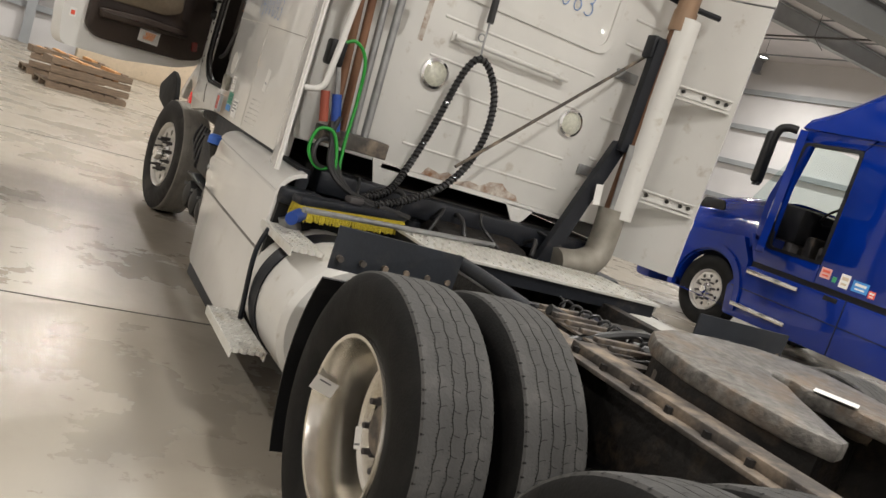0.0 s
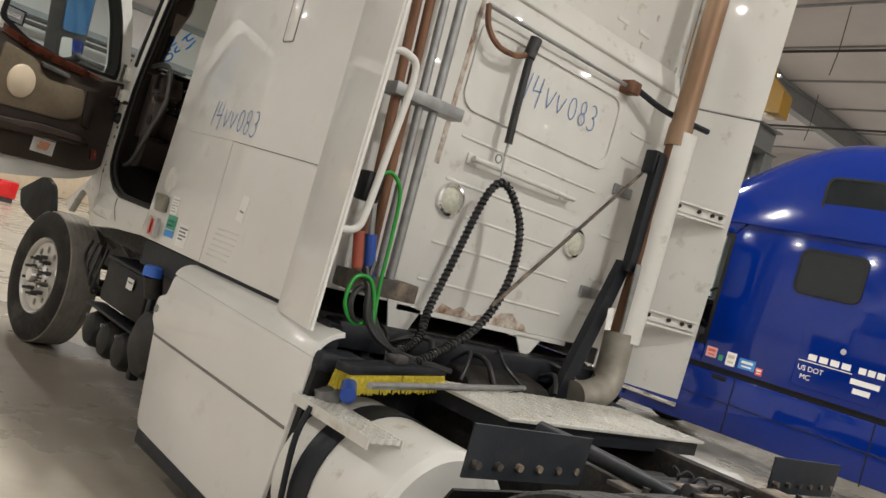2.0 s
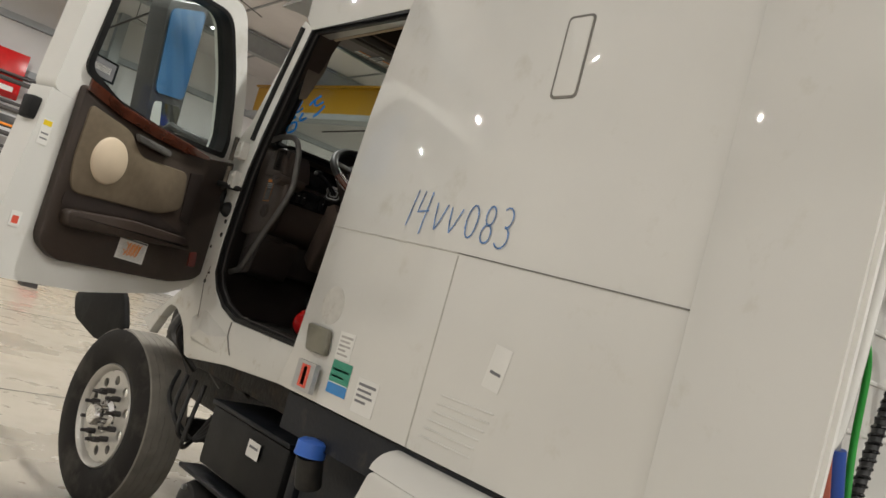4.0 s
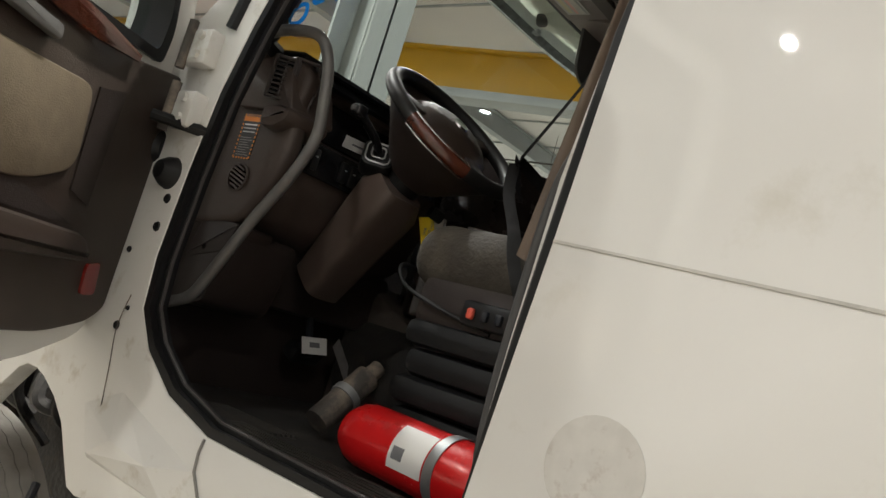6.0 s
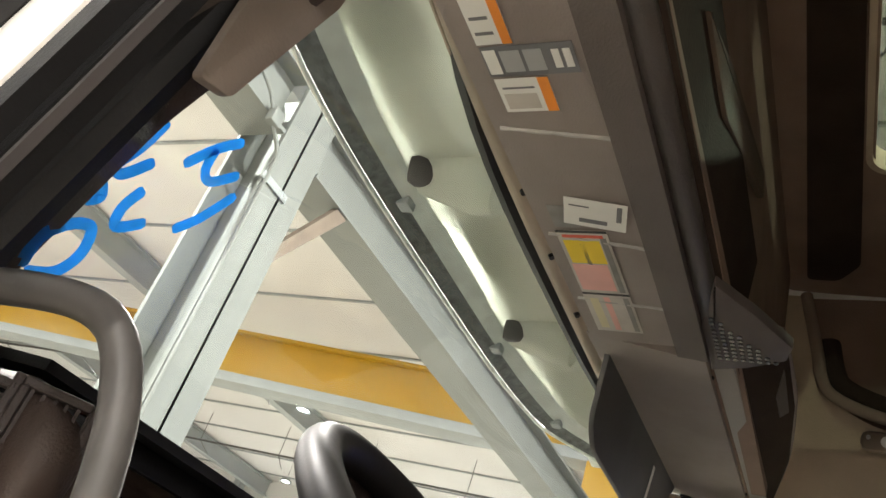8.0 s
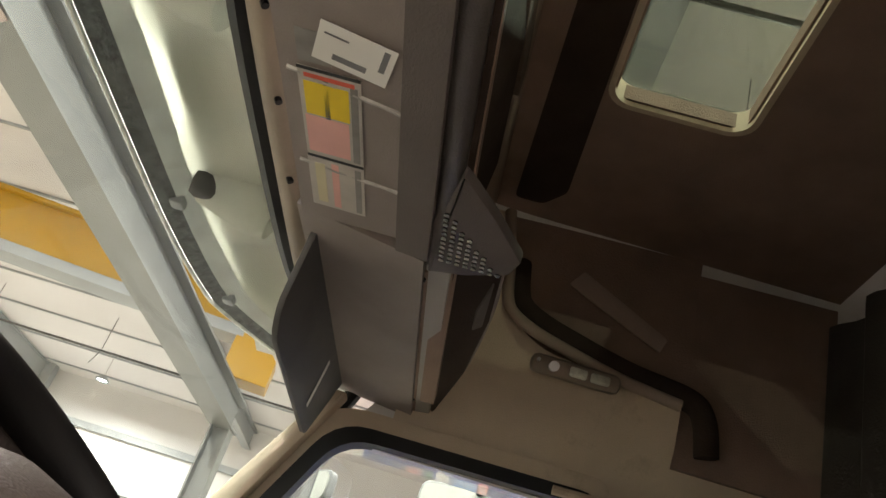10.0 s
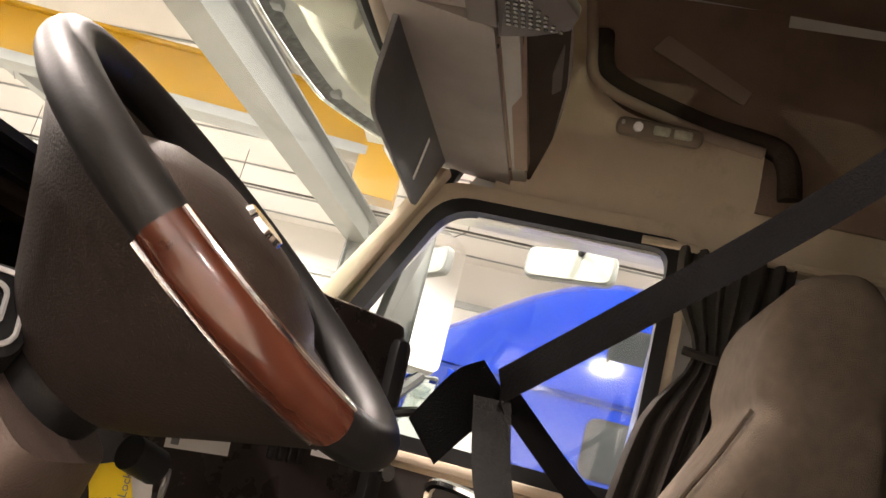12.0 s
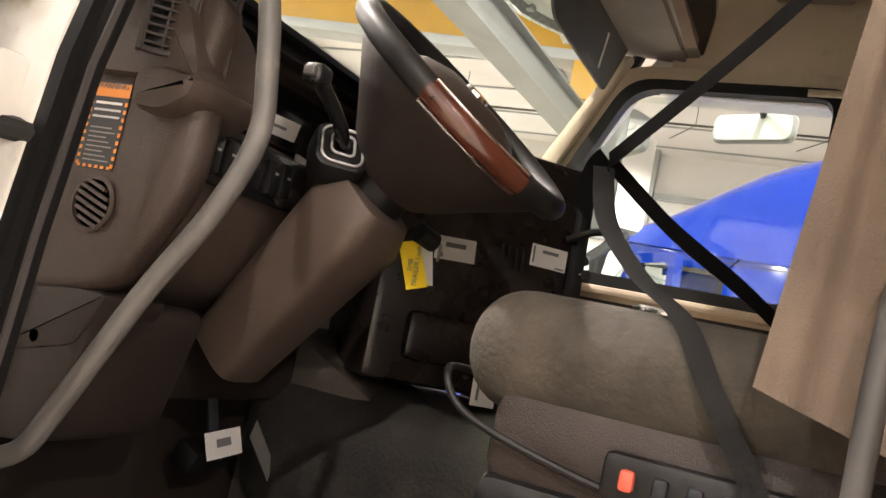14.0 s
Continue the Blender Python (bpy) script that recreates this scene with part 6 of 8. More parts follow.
dpart("latch", box(1.215, 1.262, 1.86, 1.95, -0.08, -0.02, 0.01), M["black"], door)
sticker(M3 @ pose(1.185, 1.83, 0.001), 0.05, 0.1, M["paper"], door, "sticker", "white and yellow edge label", [(0.1, 0.9, 0.75, 0.95, M["ytag"]), (0.15, 0.85, 0.4, 0.46, M["print"]), (0.15, 0.85, 0.2, 0.26, M["print"])])
sticker(M3 @ pose(1.19, 1.48, 0.001), 0.05, 0.06, M["paper"], door, "sticker", "red triangle warning label", [(0.2, 0.8, 0.2, 0.7, M["redprint"])])
sticker(M3 @ pose(0.98, 2.17, -0.042), 0.17, 0.09, M["blue_glass"], door, "window_sticker", "small dark window sticker", [(0.08, 0.92, 0.1, 0.9, M["print"]), (0.2, 0.8, 0.35, 0.65, M["paper"])])
# mirror on the outer side of the door
mir = dpart("mirror_housing", prism(round_poly([(0.10, 2.06), (0.34, 2.04), (0.44, 2.72), (0.14, 2.82)], 0.06), "z", -0.46, -0.33, 0.03), M["pipe"], door, "dark wing mirror housing")
# main glass carries its reflection as plain colour
dpart("mirror_glass", prism(round_poly([(0.14, 2.29), (0.35, 2.26), (0.41, 2.68), (0.17, 2.77)], 0.04), "z", -0.33, -0.325), M["mirror_blue"], mir, "mirror glass with a bluish reflection painted on", smooth=False)
dpart("convex_mirror", prism(round_poly([(0.13, 2.10), (0.32, 2.08), (0.34, 2.22), (0.14, 2.25)], 0.03), "z", -0.33, -0.325), M["mirror"], mir, "small convex mirror", smooth=False)
dpart("mirror_arm", tube([(0.06, 2.1, -0.1), (0.12, 2.12, -0.25), (0.2, 2.16, -0.38)], 0.02, 8), M["pipe"], mir)


# ---- inside the white truck's cab ----
part("cab_floor", box(-0.99, 0.96, 0.1, 3.1, 1.22, 1.285), M["rubber_floor"], truck, "black rubber cab floor", smooth=False)
for k in range(10):
    part("floor_rib", box(-0.93 + 0.016 * k, -0.923 + 0.016 * k, 2.5, 2.78, 1.285, 1.291), M["rubber_floor"], truck, smooth=False)
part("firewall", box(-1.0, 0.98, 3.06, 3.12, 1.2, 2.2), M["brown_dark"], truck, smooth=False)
part("engine_hump", box(-0.22, 0.4, 2.35, 3.06, 1.285, 1.62, 0.12, segs=4), M["rubber_floor"], truck, "rubber covered engine hump")
t = prism(round_poly([(2.55, 1.285), (2.62, 1.55), (3.05, 1.75), (3.06, 1.285)], [0.05, 0.1, 0.1, 0]), "x", -0.17, 0.15, 0.03)
part("foot_tunnel", t, M["hump"], truck, "dusty brown moulded tunnel cover")
part("sleeper_curtain", grid_sheet(lambda u, v: (-0.98 + 1.94 * u, 1.38 + 0.025 * math.sin(u * 60), 1.28 + 2.1 * v), 60, 1, 0.004), M["curtain"], truck, "dark pleated sleeper curtain")
part("left_lining", box(-1.03, -0.975, 0.1, 1.6, 1.28, 3.0), M["brown_dark"], truck, smooth=False)
t = box(0.945, 0.97, 0.1, 2.98, 1.28, 2.02)
rl = part("right_door_lining", t, M["brown_dark"], truck, "brown right door trim with beige lower pocket", smooth=False)
part("window_sill", box(0.90, 0.972, 1.95, 2.84, 1.99, 2.02, 0.012), M["tan"], rl)
part("armrest", prism(round_poly([(1.9, 1.74), (2.6, 1.78), (2.62, 1.88), (2.3, 1.92), (1.9, 1.86)], 0.04), "x", 0.86, 0.95, 0.02), M["tan"], rl, "beige armrest")
part("pull_handle", tube([(0.9, 2.44, 1.92), (0.86, 2.42, 1.965), (0.86, 2.3, 1.95), (0.9, 2.27, 1.9)], 0.014, 8), M["chrome"], rl, "chrome pull handle")
# right window
WO = round_poly([(1.93, 2.02), (2.84, 2.02), (2.84, 2.25), (2.61, 2.735), (1.93, 2.745)], [0.04, 0.06, 0.06, 0.09, 0.05], 5)
WI = round_poly([(1.97, 2.06), (2.80, 2.06), (2.80, 2.24), (2.585, 2.70), (1.97, 2.71)], [0.04, 0.06, 0.06, 0.09, 0.05], 5)
part("window_frame", ring(WO, WI, "x", 0.925, 0.985), M["black"], right_wall, "black rubber frame of the right window")
WO2 = [(2.22 + (y - 2.22) * 1.09, 2.38 + (z - 2.38) * 1.12) for y, z in WO]
part("window_trim", ring(WO2, WO, "x", 0.93, 0.968), M["tan"], right_wall, "beige window surround")
g = part("window_pane", prism(WO, "x", 1.0, 1.005), M["glass"], right_wall, smooth=False)
g.visible_shadow = False
# mirrors outside the right window
mm_ = plane_matrix((1.315, 2.612, 2.51), (0.85, -0.53, 0.0), (0.03, 0.02, 1))
t = prism(round_poly([(-0.10, -0.25), (0.095, -0.24), (0.095, 0.22), (-0.095, 0.24)], 0.045, 6), "z", -0.12, -0.004, 0.03, segs=4)
bmesh.ops.transform(t, matrix=mm_, verts=t.verts)
m2 = part("right_mirror", t, M["column"], truck, "grey wing mirror outside the right window")
t = prism(round_poly([(-0.085, -0.235), (0.082, -0.225), (0.082, 0.208), (-0.082, 0.226)], 0.035, 6), "z", -0.004, 0.002)
bmesh.ops.transform(t, matrix=mm_, verts=t.verts)
part("mirror_face", t, M["mirror"], m2, "clear mirror glass", smooth=False)
part("mirror_arm", plate([(1.07, 2.76, 2.20), (1.26, 2.69, 2.24), (1.26, 2.69, 2.70), (1.07, 2.70, 2.72)], 0.03), M["column"], m2, "grey mirror arm cover")
part("mirror_mount", rod((1.0, 2.66, 2.1), (1.28, 2.6, 2.25), 0.02, 8), M["black"], m2)
lm = plane_matrix((1.36, 2.22, 2.715), (0.35, 0.93, 0.0), (0.05, 0, 1))
t = prism(round_poly([(-0.155, -0.05), (0.155, -0.05), (0.155, 0.06), (-0.155, 0.06)], 0.035), "z", -0.03, 0.0, 0.006)
bmesh.ops.transform(t, matrix=lm, verts=t.verts)
look_m = part("lookdown_mirror", t, M["column"], truck, "convex look-down mirror over the right window, its pale reflection painted on")
for sz in (0.0, -0.034):
    t = prism(round_poly([(-0.145, -0.042), (0.145, -0.042), (0.145, 0.05), (-0.145, 0.05)], 0.03), "z", sz, sz + 0.004)
    bmesh.ops.transform(t, matrix=lm, verts=t.verts)
    # reflection is in the face colour, no real mirroring
    part("mirror_lens", t, M["pale_reflection"], look_m, smooth=False)
part("mirror_bracket", rod((1.36, 2.2, 2.76), (1.05, 2.2, 2.8), 0.012, 8), M["black"], look_m)

# headlining
def header_top(y):
    """Height of the edge where the beige header meets the dark recess, along the cab."""
    if y < 1.775:
        return 2.875
    if y < 2.10:
        return 3.0 + (y - 1.775) * 0.11
    if y < 2.25:
        return 3.036 + 0.055 * ((y - 2.10) / 0.15) ** 2
    return min(3.40, 3.091 + 3.2 * (y - 2.25) + 9 * (y - 2.25) ** 2)


def header_x(z):
    return 0.965 - 0.165 * max(0, (z - 2.72) / 0.40) ** 1.3 if z < 3.1 else 0.808


t = grid_sheet(lambda u, v: (header_x(2.72 + (header_top(1.40 + 1.08 * u) - 2.72) * v), 1.40 + 1.08 * u, 2.72 + (header_top(1.40 + 1.08 * u) - 2.72) * v), 90, 12, 0.012)
hr = part("header_panel", t, M["tan"], truck, "beige padded header over the right door")
rim = [(0.80, 2.338, 3.40), (0.80, 2.30, 3.23), (0.80, 2.285, 3.15), (0.802, 2.262, 3.105), (0.803, 2.20, 3.07), (0.818, 2.09, 3.045), (0.836, 1.95, 3.02), (0.846, 1.79, 3.002)]
part("header_edge", tube(rim, 0.016, 10), M["strip_tan"], hr, "tan rounded edge of the roof recess")
part("recess_cushion", tube([(x + 0.03, y - 0.025, z + 0.035) for x, y, z in rim[1:]] + [(0.87, 1.72, 2.99), (0.88, 1.70, 2.90)], 0.032, 10), M["cushion"], hr, "dark padded edge inside the roof recess")
part("curtain_track", rod((0.945, 1.42, 2.735), (0.945, 2.35, 2.735), 0.007, 8), M["tan"], hr, "thin beige curtain track")
part("recess_side", box(0.888, 0.90, 1.775, 2.36, 2.955, 3.5), M["liner_dark"], truck, smooth=False)
part("recess_side", box(0.905, 0.92, 1.38, 1.775, 2.86, 3.5), M["liner_dark"], truck, smooth=False)
t = grid_sheet(lambda u, v: (-1.0 + 0.17 * v ** 1.5, 1.40 + 1.08 * u, 2.72 + 0.40 * v), 4, 8, 0.012)
part("header_panel", t, M["tan"], truck, "beige padded header over the driver door")
part("recess_side", box(-0.87, -0.84, 1.38, 2.38, 3.08, 3.5), M["liner_dark"], truck, smooth=False)
part("recess_front", box(-0.87, 0.80, 2.385, 2.42, 2.80, 3.5), M["liner_dark"], truck, smooth=False)
# thin panel added to show light falling on the recess lining
part("lining_light_strip", prism(round_poly([(-0.62, 2.92), (-0.42, 2.92), (0.02, 3.12), (-0.02, 3.16), (-0.42, 3.02)], 0.01), "y", 2.370, 2.384, 0.004), M["liner_lit"], truck, "brown strip standing in for light on the roof lining")
SKY = (-0.27, 0.335, 1.86, 2.20)
lin = None
for nm, x0, x1, y0, y1 in (("roof_lining", -0.87, SKY[0] + 0.02, 1.38, 2.42), ("roof_lining", SKY[1] - 0.02, 0.925, 1.38, 2.42),
                           ("roof_lining", SKY[0] + 0.02, SKY[1] - 0.02, SKY[3] - 0.02, 2.42), ("roof_lining", SKY[0] + 0.02, SKY[1] - 0.02, 1.38, SKY[2] + 0.02)):
    lin = part(nm, box(x0, x1, y0, y1, 3.46, 3.5), M["liner_dark"], truck, "dark brown roof lining round the skylight", smooth=False)
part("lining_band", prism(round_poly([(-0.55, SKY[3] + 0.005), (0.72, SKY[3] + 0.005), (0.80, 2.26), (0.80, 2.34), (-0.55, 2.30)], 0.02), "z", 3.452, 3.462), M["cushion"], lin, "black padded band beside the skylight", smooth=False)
part("skylight_frame", ring(rounded(*SKY, 0.06, 6), rounded(SKY[0] + 0.014, SKY[1] - 0.014, SKY[2] + 0.014, SKY[3] - 0.014, 0.05, 6), "z", 3.446, 3.505), M["tan"], lin, "beige skylight surround")
part("skylight_glass", prism(rounded(SKY[0] + 0.01, SKY[1] - 0.01, SKY[2] + 0.01, SKY[3] - 0.01, 0.05, 6), "z", 3.508, 3.513), M["skyglass"], lin, "pale green tinted skylight", smooth=False)
t = prism(round_poly([(-0.15, -0.028), (0.15, -0.016), (0.145, 0.028), (-0.14, 0.03)], 0.008), "z", 0, 0.008, 0.002)
bmesh.ops.transform(t, matrix=plane_matrix((0.868, 1.985, 3.222), (0, -0.263, -0.137), (-0.2, -0.3, 1)), verts=t.verts)
part("loose_panel", t, M["strip_tan"], truck, "pale loose trim strip in the roof recess")
cl = part("courtesy_lamp", box(0.785, 0.84, 1.955, 2.185, 2.965, 3.015, 0.018, rot=pose(0, 0, 0, 0, -22, 0)), M["roll"], truck, "beige courtesy lamp")
for ya, yb in ((1.985, 2.035), (2.042, 2.088)):
    part("lens", box(0.772, 0.79, ya, yb, 2.966, 2.992, 0.007, segs=3), M["lens"], cl, "small ribbed lens")
part("switch", rod((0.768, 2.128, 2.974), (0.79, 2.128, 2.982), 0.013, 14), M["silver"], cl)
part("lamp_screw", rod((0.774, 2.168, 2.985), (0.79, 2.168, 2.988), 0.005, 8), M["silver"], cl)

# overhead console above the windscreen
CZ = lambda x: 2.793 + 0.012 * x
t = plate([(-0.99, 2.645, CZ(-0.99)), (0.022, 2.645, CZ(0.022)), (0.022, 2.485, CZ(0.022)), (-0.99, 2.478, CZ(-0.99))], 0.018)
cons = part("overhead_console", t, M["liner"], truck, "grey overhead console with paper stickers", smooth=False)
roll_p = [(-0.99, 2.63, 2.835), (-0.75, 2.668, 2.845), (-0.4, 2.69, 2.85), (0.0, 2.695, 2.852), (0.5, 2.69, 2.855), (0.96, 2.65, 2.855)]
part("front_roll", tube(roll_p, 0.027, 14), M["roll"], cons, "tan trim roll along the windscreen")
part("roll_strip", tube([(x, y + 0.034, z + 0.006) for x, y, z in roll_p], 0.006, 8), M["roll"], cons, "thin tan finishing strip")
for x, y, z in ((-0.76, 2.652, 2.823), (-0.565, 2.67, 2.823), (-0.364, 2.684, 2.825), (-0.18, 2.687, 2.826), (0.02, 2.689, 2.826)):
    part("screw", rod((x, y - 0.006, z - 0.006), (x, y + 0.002, z + 0.006), 0.0055, 8), M["black"], cons)
t = plate([(-0.99, 2.482, CZ(-0.99) - 0.004), (0.055, 2.487, CZ(0.055) - 0.004), (0.06, 2.432, CZ(0.06) - 0.006), (-0.99, 2.428, CZ(-0.99) - 0.006)], 0.018)
part("console_lip", t, M["liner_lip"], cons, "darker grey console lip", smooth=False)
part("console_edge", tube([(-0.99, 2.413, CZ(-0.99) + 0.004), (-0.4, 2.415, CZ(-0.4) + 0.004), (0.05, 2.418, CZ(0.05) + 0.004)], 0.0195, 12), M["liner_edge"], cons, "rounded dark console edge")
for cx in (-0.67, -0.094):
    ct = part("catch", box(cx - 0.027, cx + 0.027, 2.434, 2.468, CZ(cx) - 0.014, CZ(cx) - 0.003, 0.004), M["black"], cons, "black latch plate")
    for dx in (-0.012, 0.012):
        part("latch_hole", rod((cx + dx, 2.451, CZ(cx) - 0.0155), (cx + dx, 2.451, CZ(cx) - 0.013), 0.005, 8), M["liner_lip"], ct)
# dark colour puts shade on this face against the skylight beam
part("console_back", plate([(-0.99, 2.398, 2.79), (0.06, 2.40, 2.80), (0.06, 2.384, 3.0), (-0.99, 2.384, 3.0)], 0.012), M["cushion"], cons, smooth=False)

# overhead bin over the passenger
bin_ = part("overhead_bin", plate([(0.03, 2.66, 2.812), (0.97, 2.645, 2.848), (0.965, 2.437, 2.826), (0.066, 2.437, 2.792)], 0.02), M["liner"], truck, "grey overhead bin with an open cubby", smooth=False)
part("bin_groove", plate([(0.12, 2.447, 2.789), (0.93, 2.447, 2.82), (0.93, 2.432, 2.818), (0.12, 2.432, 2.787)], 0.003), M["liner_dark"], bin_, "dark groove along the bin rail", smooth=False)
t = prism([(2.436, 0.0), (2.396, 0.004), (2.392, 0.03), (2.44, 0.03)], "x", 0.10, 0.965, 0.006)
for v in t.verts:
    v.co.z += 2.782 + 0.038 * v.co.x
part("bin_rail", t, M["rail_plastic"], bin_, "pale grey bin rail")
for cx in (0.15, 0.835):
    part("screw", rod((cx, 2.441, 2.776 + 0.038 * cx), (cx, 2.441, 2.80 + 0.038 * cx), 0.007, 10), M["black"], bin_)
CUB = lambda x, k: Vector((x, 2.396 - 0.11 * k, 2.80 + 0.036 * x + 0.10 * k))
# flat plate, its dark colour gives the cubby's inner shade
part("cubby", plate([CUB(0.10, 0), CUB(0.96, 0), CUB(0.72, 0.5), CUB(0.44, 0.72), CUB(0.12, 0.72)], 0.008), M["cushion"], bin_, "flat dark panel standing in for the shade of an open cubby", smooth=False)
part("cubby_divider", plate([CUB(0.24, 0.62), CUB(0.44, 0.60), CUB(0.44, 0.45), CUB(0.34, 0.45)], -0.012), M["liner_lip"], bin_, smooth=False)
part("cubby_edge", tube([CUB(0.10, 0.7), CUB(0.28, 0.76), CUB(0.45, 0.74), CUB(0.72, 0.5), CUB(0.94, 0.04)], 0.007, 8), M["liner"], bin_)
SPK = [(-0.19, 2.396), (-0.10, 2.338), (-0.004, 2.287), (0.043, 2.300), (0.085, 2.37), (0.104, 2.432), (-0.06, 2.432)]
t = prism(round_poly(SPK, 0.006), "z", 2.777, 2.80, 0.004)
sp = part("speaker_panel", t, M["liner_lip"], truck, "grey perforated speaker bracket under the console")
hole = mesh_of("grille_hole", rod((0, 0, -0.002), (0, 0, 0.004), 0.0046, 8), M["gloss_black"], False)
for i in range(12):
    for j in range(9):
        x, y = -0.098 + 0.0135 * i, 2.412 - 0.0135 * j
        if y > 2.418 - 0.68 * (x + 0.10) and x < 0.055:
            ho = new("grille_hole", hole)
            ho.parent = sp
            ho.location = (x, y, 2.7765)


def cons_sticker(x0, x1, y0, y1, material, label, bars=(), twist=0, up=0.0):
    """A label on the underside of the console; its width runs from the windscreen side back, its height along the console."""
    m = plane_matrix(((x0 + x1) / 2, (y0 + y1) / 2, CZ((x0 + x1) / 2) - 0.0195 - up), (0, -1, 0), (1, 0, 0.012)) @ pose(0, 0, 0, 0, 0, twist)
    if (m.to_3x3() @ Vector((0, 0, 1))).z > 0:
        m = plane_matrix(((x0 + x1) / 2, (y0 + y1) / 2, CZ((x0 + x1) / 2) - 0.0195 - up), (0, -1, 0), (-1, 0, -0.012)) @ pose(0, 0, 0, 0, 0, twist)
    return sticker(m, abs(y1 - y0), abs(x1 - x0), material, cons, "sticker", label, bars, 0.0008)


cons_sticker(-0.40, -0.345, 2.575, 2.618, M["clear_label"], "dark label under the card")
cons_sticker(-0.415, -0.347, 2.497, 2.592, M["paper"], "white card tucked on the console", [(0.25, 0.7, 0.16, 0.3, M["print"]), (0.08, 0.4, 0.72, 0.76, M["print"]), (0.84, 0.92, 0.35, 0.9, M["print"])], -14, 0.002)
cons_sticker(-0.336, -0.147, 2.538, 2.621, M["pale_label"], "red, white and yellow instruction sticker", [(0.08, 0.8, 0.52, 0.86, M["ytag"]), (0.4, 0.48, 0.5, 0.9, M["print"]), (0.05, 0.78, 0.08, 0.5, M["pinkprint"]), (0.83, 0.95, 0.06, 0.9, M["clear_label"]), (0.1, 0.9, 0.9, 0.94, M["redprint"]), (0, 1, 0.0, 0.03, M["label_black"]), (0, 1, 0.97, 1.0, M["label_black"])])
cons_sticker(-0.146, -0.02, 2.538, 2.622, M["pale_label"], "white and pink instruction sticker", [(0.42, 0.55, 0.05, 0.95, M["pinkprint"]), (0.12, 0.3, 0.1, 0.9, M["ytag_pale"]), (0.84, 0.95, 0.05, 0.95, M["clear_label"])])
cons_sticker(-0.80, -0.722, 2.568, 2.616, M["paper"], "white and orange warning sticker", [(0.74, 1.0, 0.0, 1.0, M["orange"]), (0.1, 0.6, 0.2, 0.26, M["print"]), (0.1, 0.6, 0.5, 0.56, M["print"])])
cons_sticker(-0.718, -0.668, 2.495, 2.615, M["print"], "dark printed sticker", [(0.02, 0.16, 0.1, 0.9, M["paper"]), (0.2, 0.42, 0.15, 0.85, M["silver"]), (0.46, 0.66, 0.15, 0.85, M["silver"]), (0.76, 0.84, 0.2, 0.8, M["paper"]), (0.88, 0.96, 0.2, 0.8, M["paper"])])
cons_sticker(-0.664, -0.604, 2.54, 2.613, M["paper"], "white and orange warning sticker", [(0.8, 1.0, 0.0, 1.0, M["orange"]), (0.08, 0.7, 0.1, 0.55, M["pale_label"]), (0.1, 0.7, 0.7, 0.75, M["print"])])
for x0, x1 in ((-0.572, -0.545), (-0.325, -0.29), (-0.13, -0.11)):
    pts = [(x0 + (x1 - x0) * k / 6, 2.635 - 0.025 * k, CZ(x0) - 0.0185 + 0.0015 * (k % 2)) for k in range(7)]
    part("fold_line", tube(pts, 0.0035, 6, 4), M["fold_pale"], cons, "pale crease across the console")

# hanging sun flaps in the windscreen corners
FL = round_poly([(0.10, 0.012), (0.93, 0.012), (0.80, 0.215), (0.22, 0.225), (0.155, 0.19)], [0.01, 0.01, 0.02, 0.03, 0.03], 4)
t = prism(FL, "z", -0.006, 0.006, 0.002)
bmesh.ops.transform(t, matrix=plane_matrix((0.0, 2.632, 2.852), (1, 0.002, 0.0), (0, 0.12, -1)), verts=t.verts)
flap = part("sun_flap", t, M["flap"], truck, "dark grey sun flap folded down, with a small white label")
part("hinge_rod", rod((0.13, 2.628, 2.842), (0.90, 2.63, 2.845), 0.004, 8), M["steel"], flap, "thin hinge rod")
for cx in (0.31, 0.714):
    t = box(cx - 0.022, cx + 0.022, 2.606, 2.638, 2.826, 2.85, 0.007, segs=3)
    rod((cx - 0.012, 2.603, 2.832), (cx + 0.014, 2.603, 2.832), 0.008, 10, t)
    part("hinge", t, M["black"], flap, "black plastic hinge")
sticker(plane_matrix((0.662, 2.641, 2.722), (-0.03, 0.1, -1), (1, 0, 0)), 0.115, 0.017, M["paper"], flap, "label", "small white label")
t = prism(round_poly([(-1.0, 2.425), (-0.963, 2.437), (-0.905, 2.62), (-0.90, 2.70), (-1.0, 2.70)], 0.008), "y", 2.655, 2.667, 0.002)
part("sun_flap", t, M["pillar_cloth"], truck, "taupe shade in the driver side windscreen corner")
# pillars inside
part("right_pillar_trim", prism(round_poly([(2.88, 2.08), (2.98, 2.08), (2.97, 2.2), (2.865, 2.39), (2.65, 2.80), (2.60, 2.80), (2.64, 2.72), (2.86, 2.26)], 0.02), "x", 0.89, 0.945, 0.012), M["tan"], truck, "beige windscreen pillar trim")
part("left_pillar_trim", prism(round_poly([(2.86, 2.17), (2.99, 2.17), (2.60, 2.84), (2.50, 2.80), (2.644, 2.60), (2.757, 2.437)], 0.02), "x", -1.04, -0.93, 0.01), M["brown"], truck, "brown windscreen pillar trim")

# dashboard
DP = round_poly([(3.06, 1.72), (2.93, 1.72), (2.79, 1.745), (2.70, 1.90), (2.70, 2.0), (2.715, 2.07), (2.70, 2.15), (2.76, 2.195), (3.06, 2.20)], [0, 0.02, 0.04, 0.05, 0.02, 0.02, 0.03, 0.03, 0], 4)
dash = part("dashboard", prism(DP, "x", -0.912, -0.858, 0.02, segs=3), M["brown"], truck, "brown moulded dashboard")
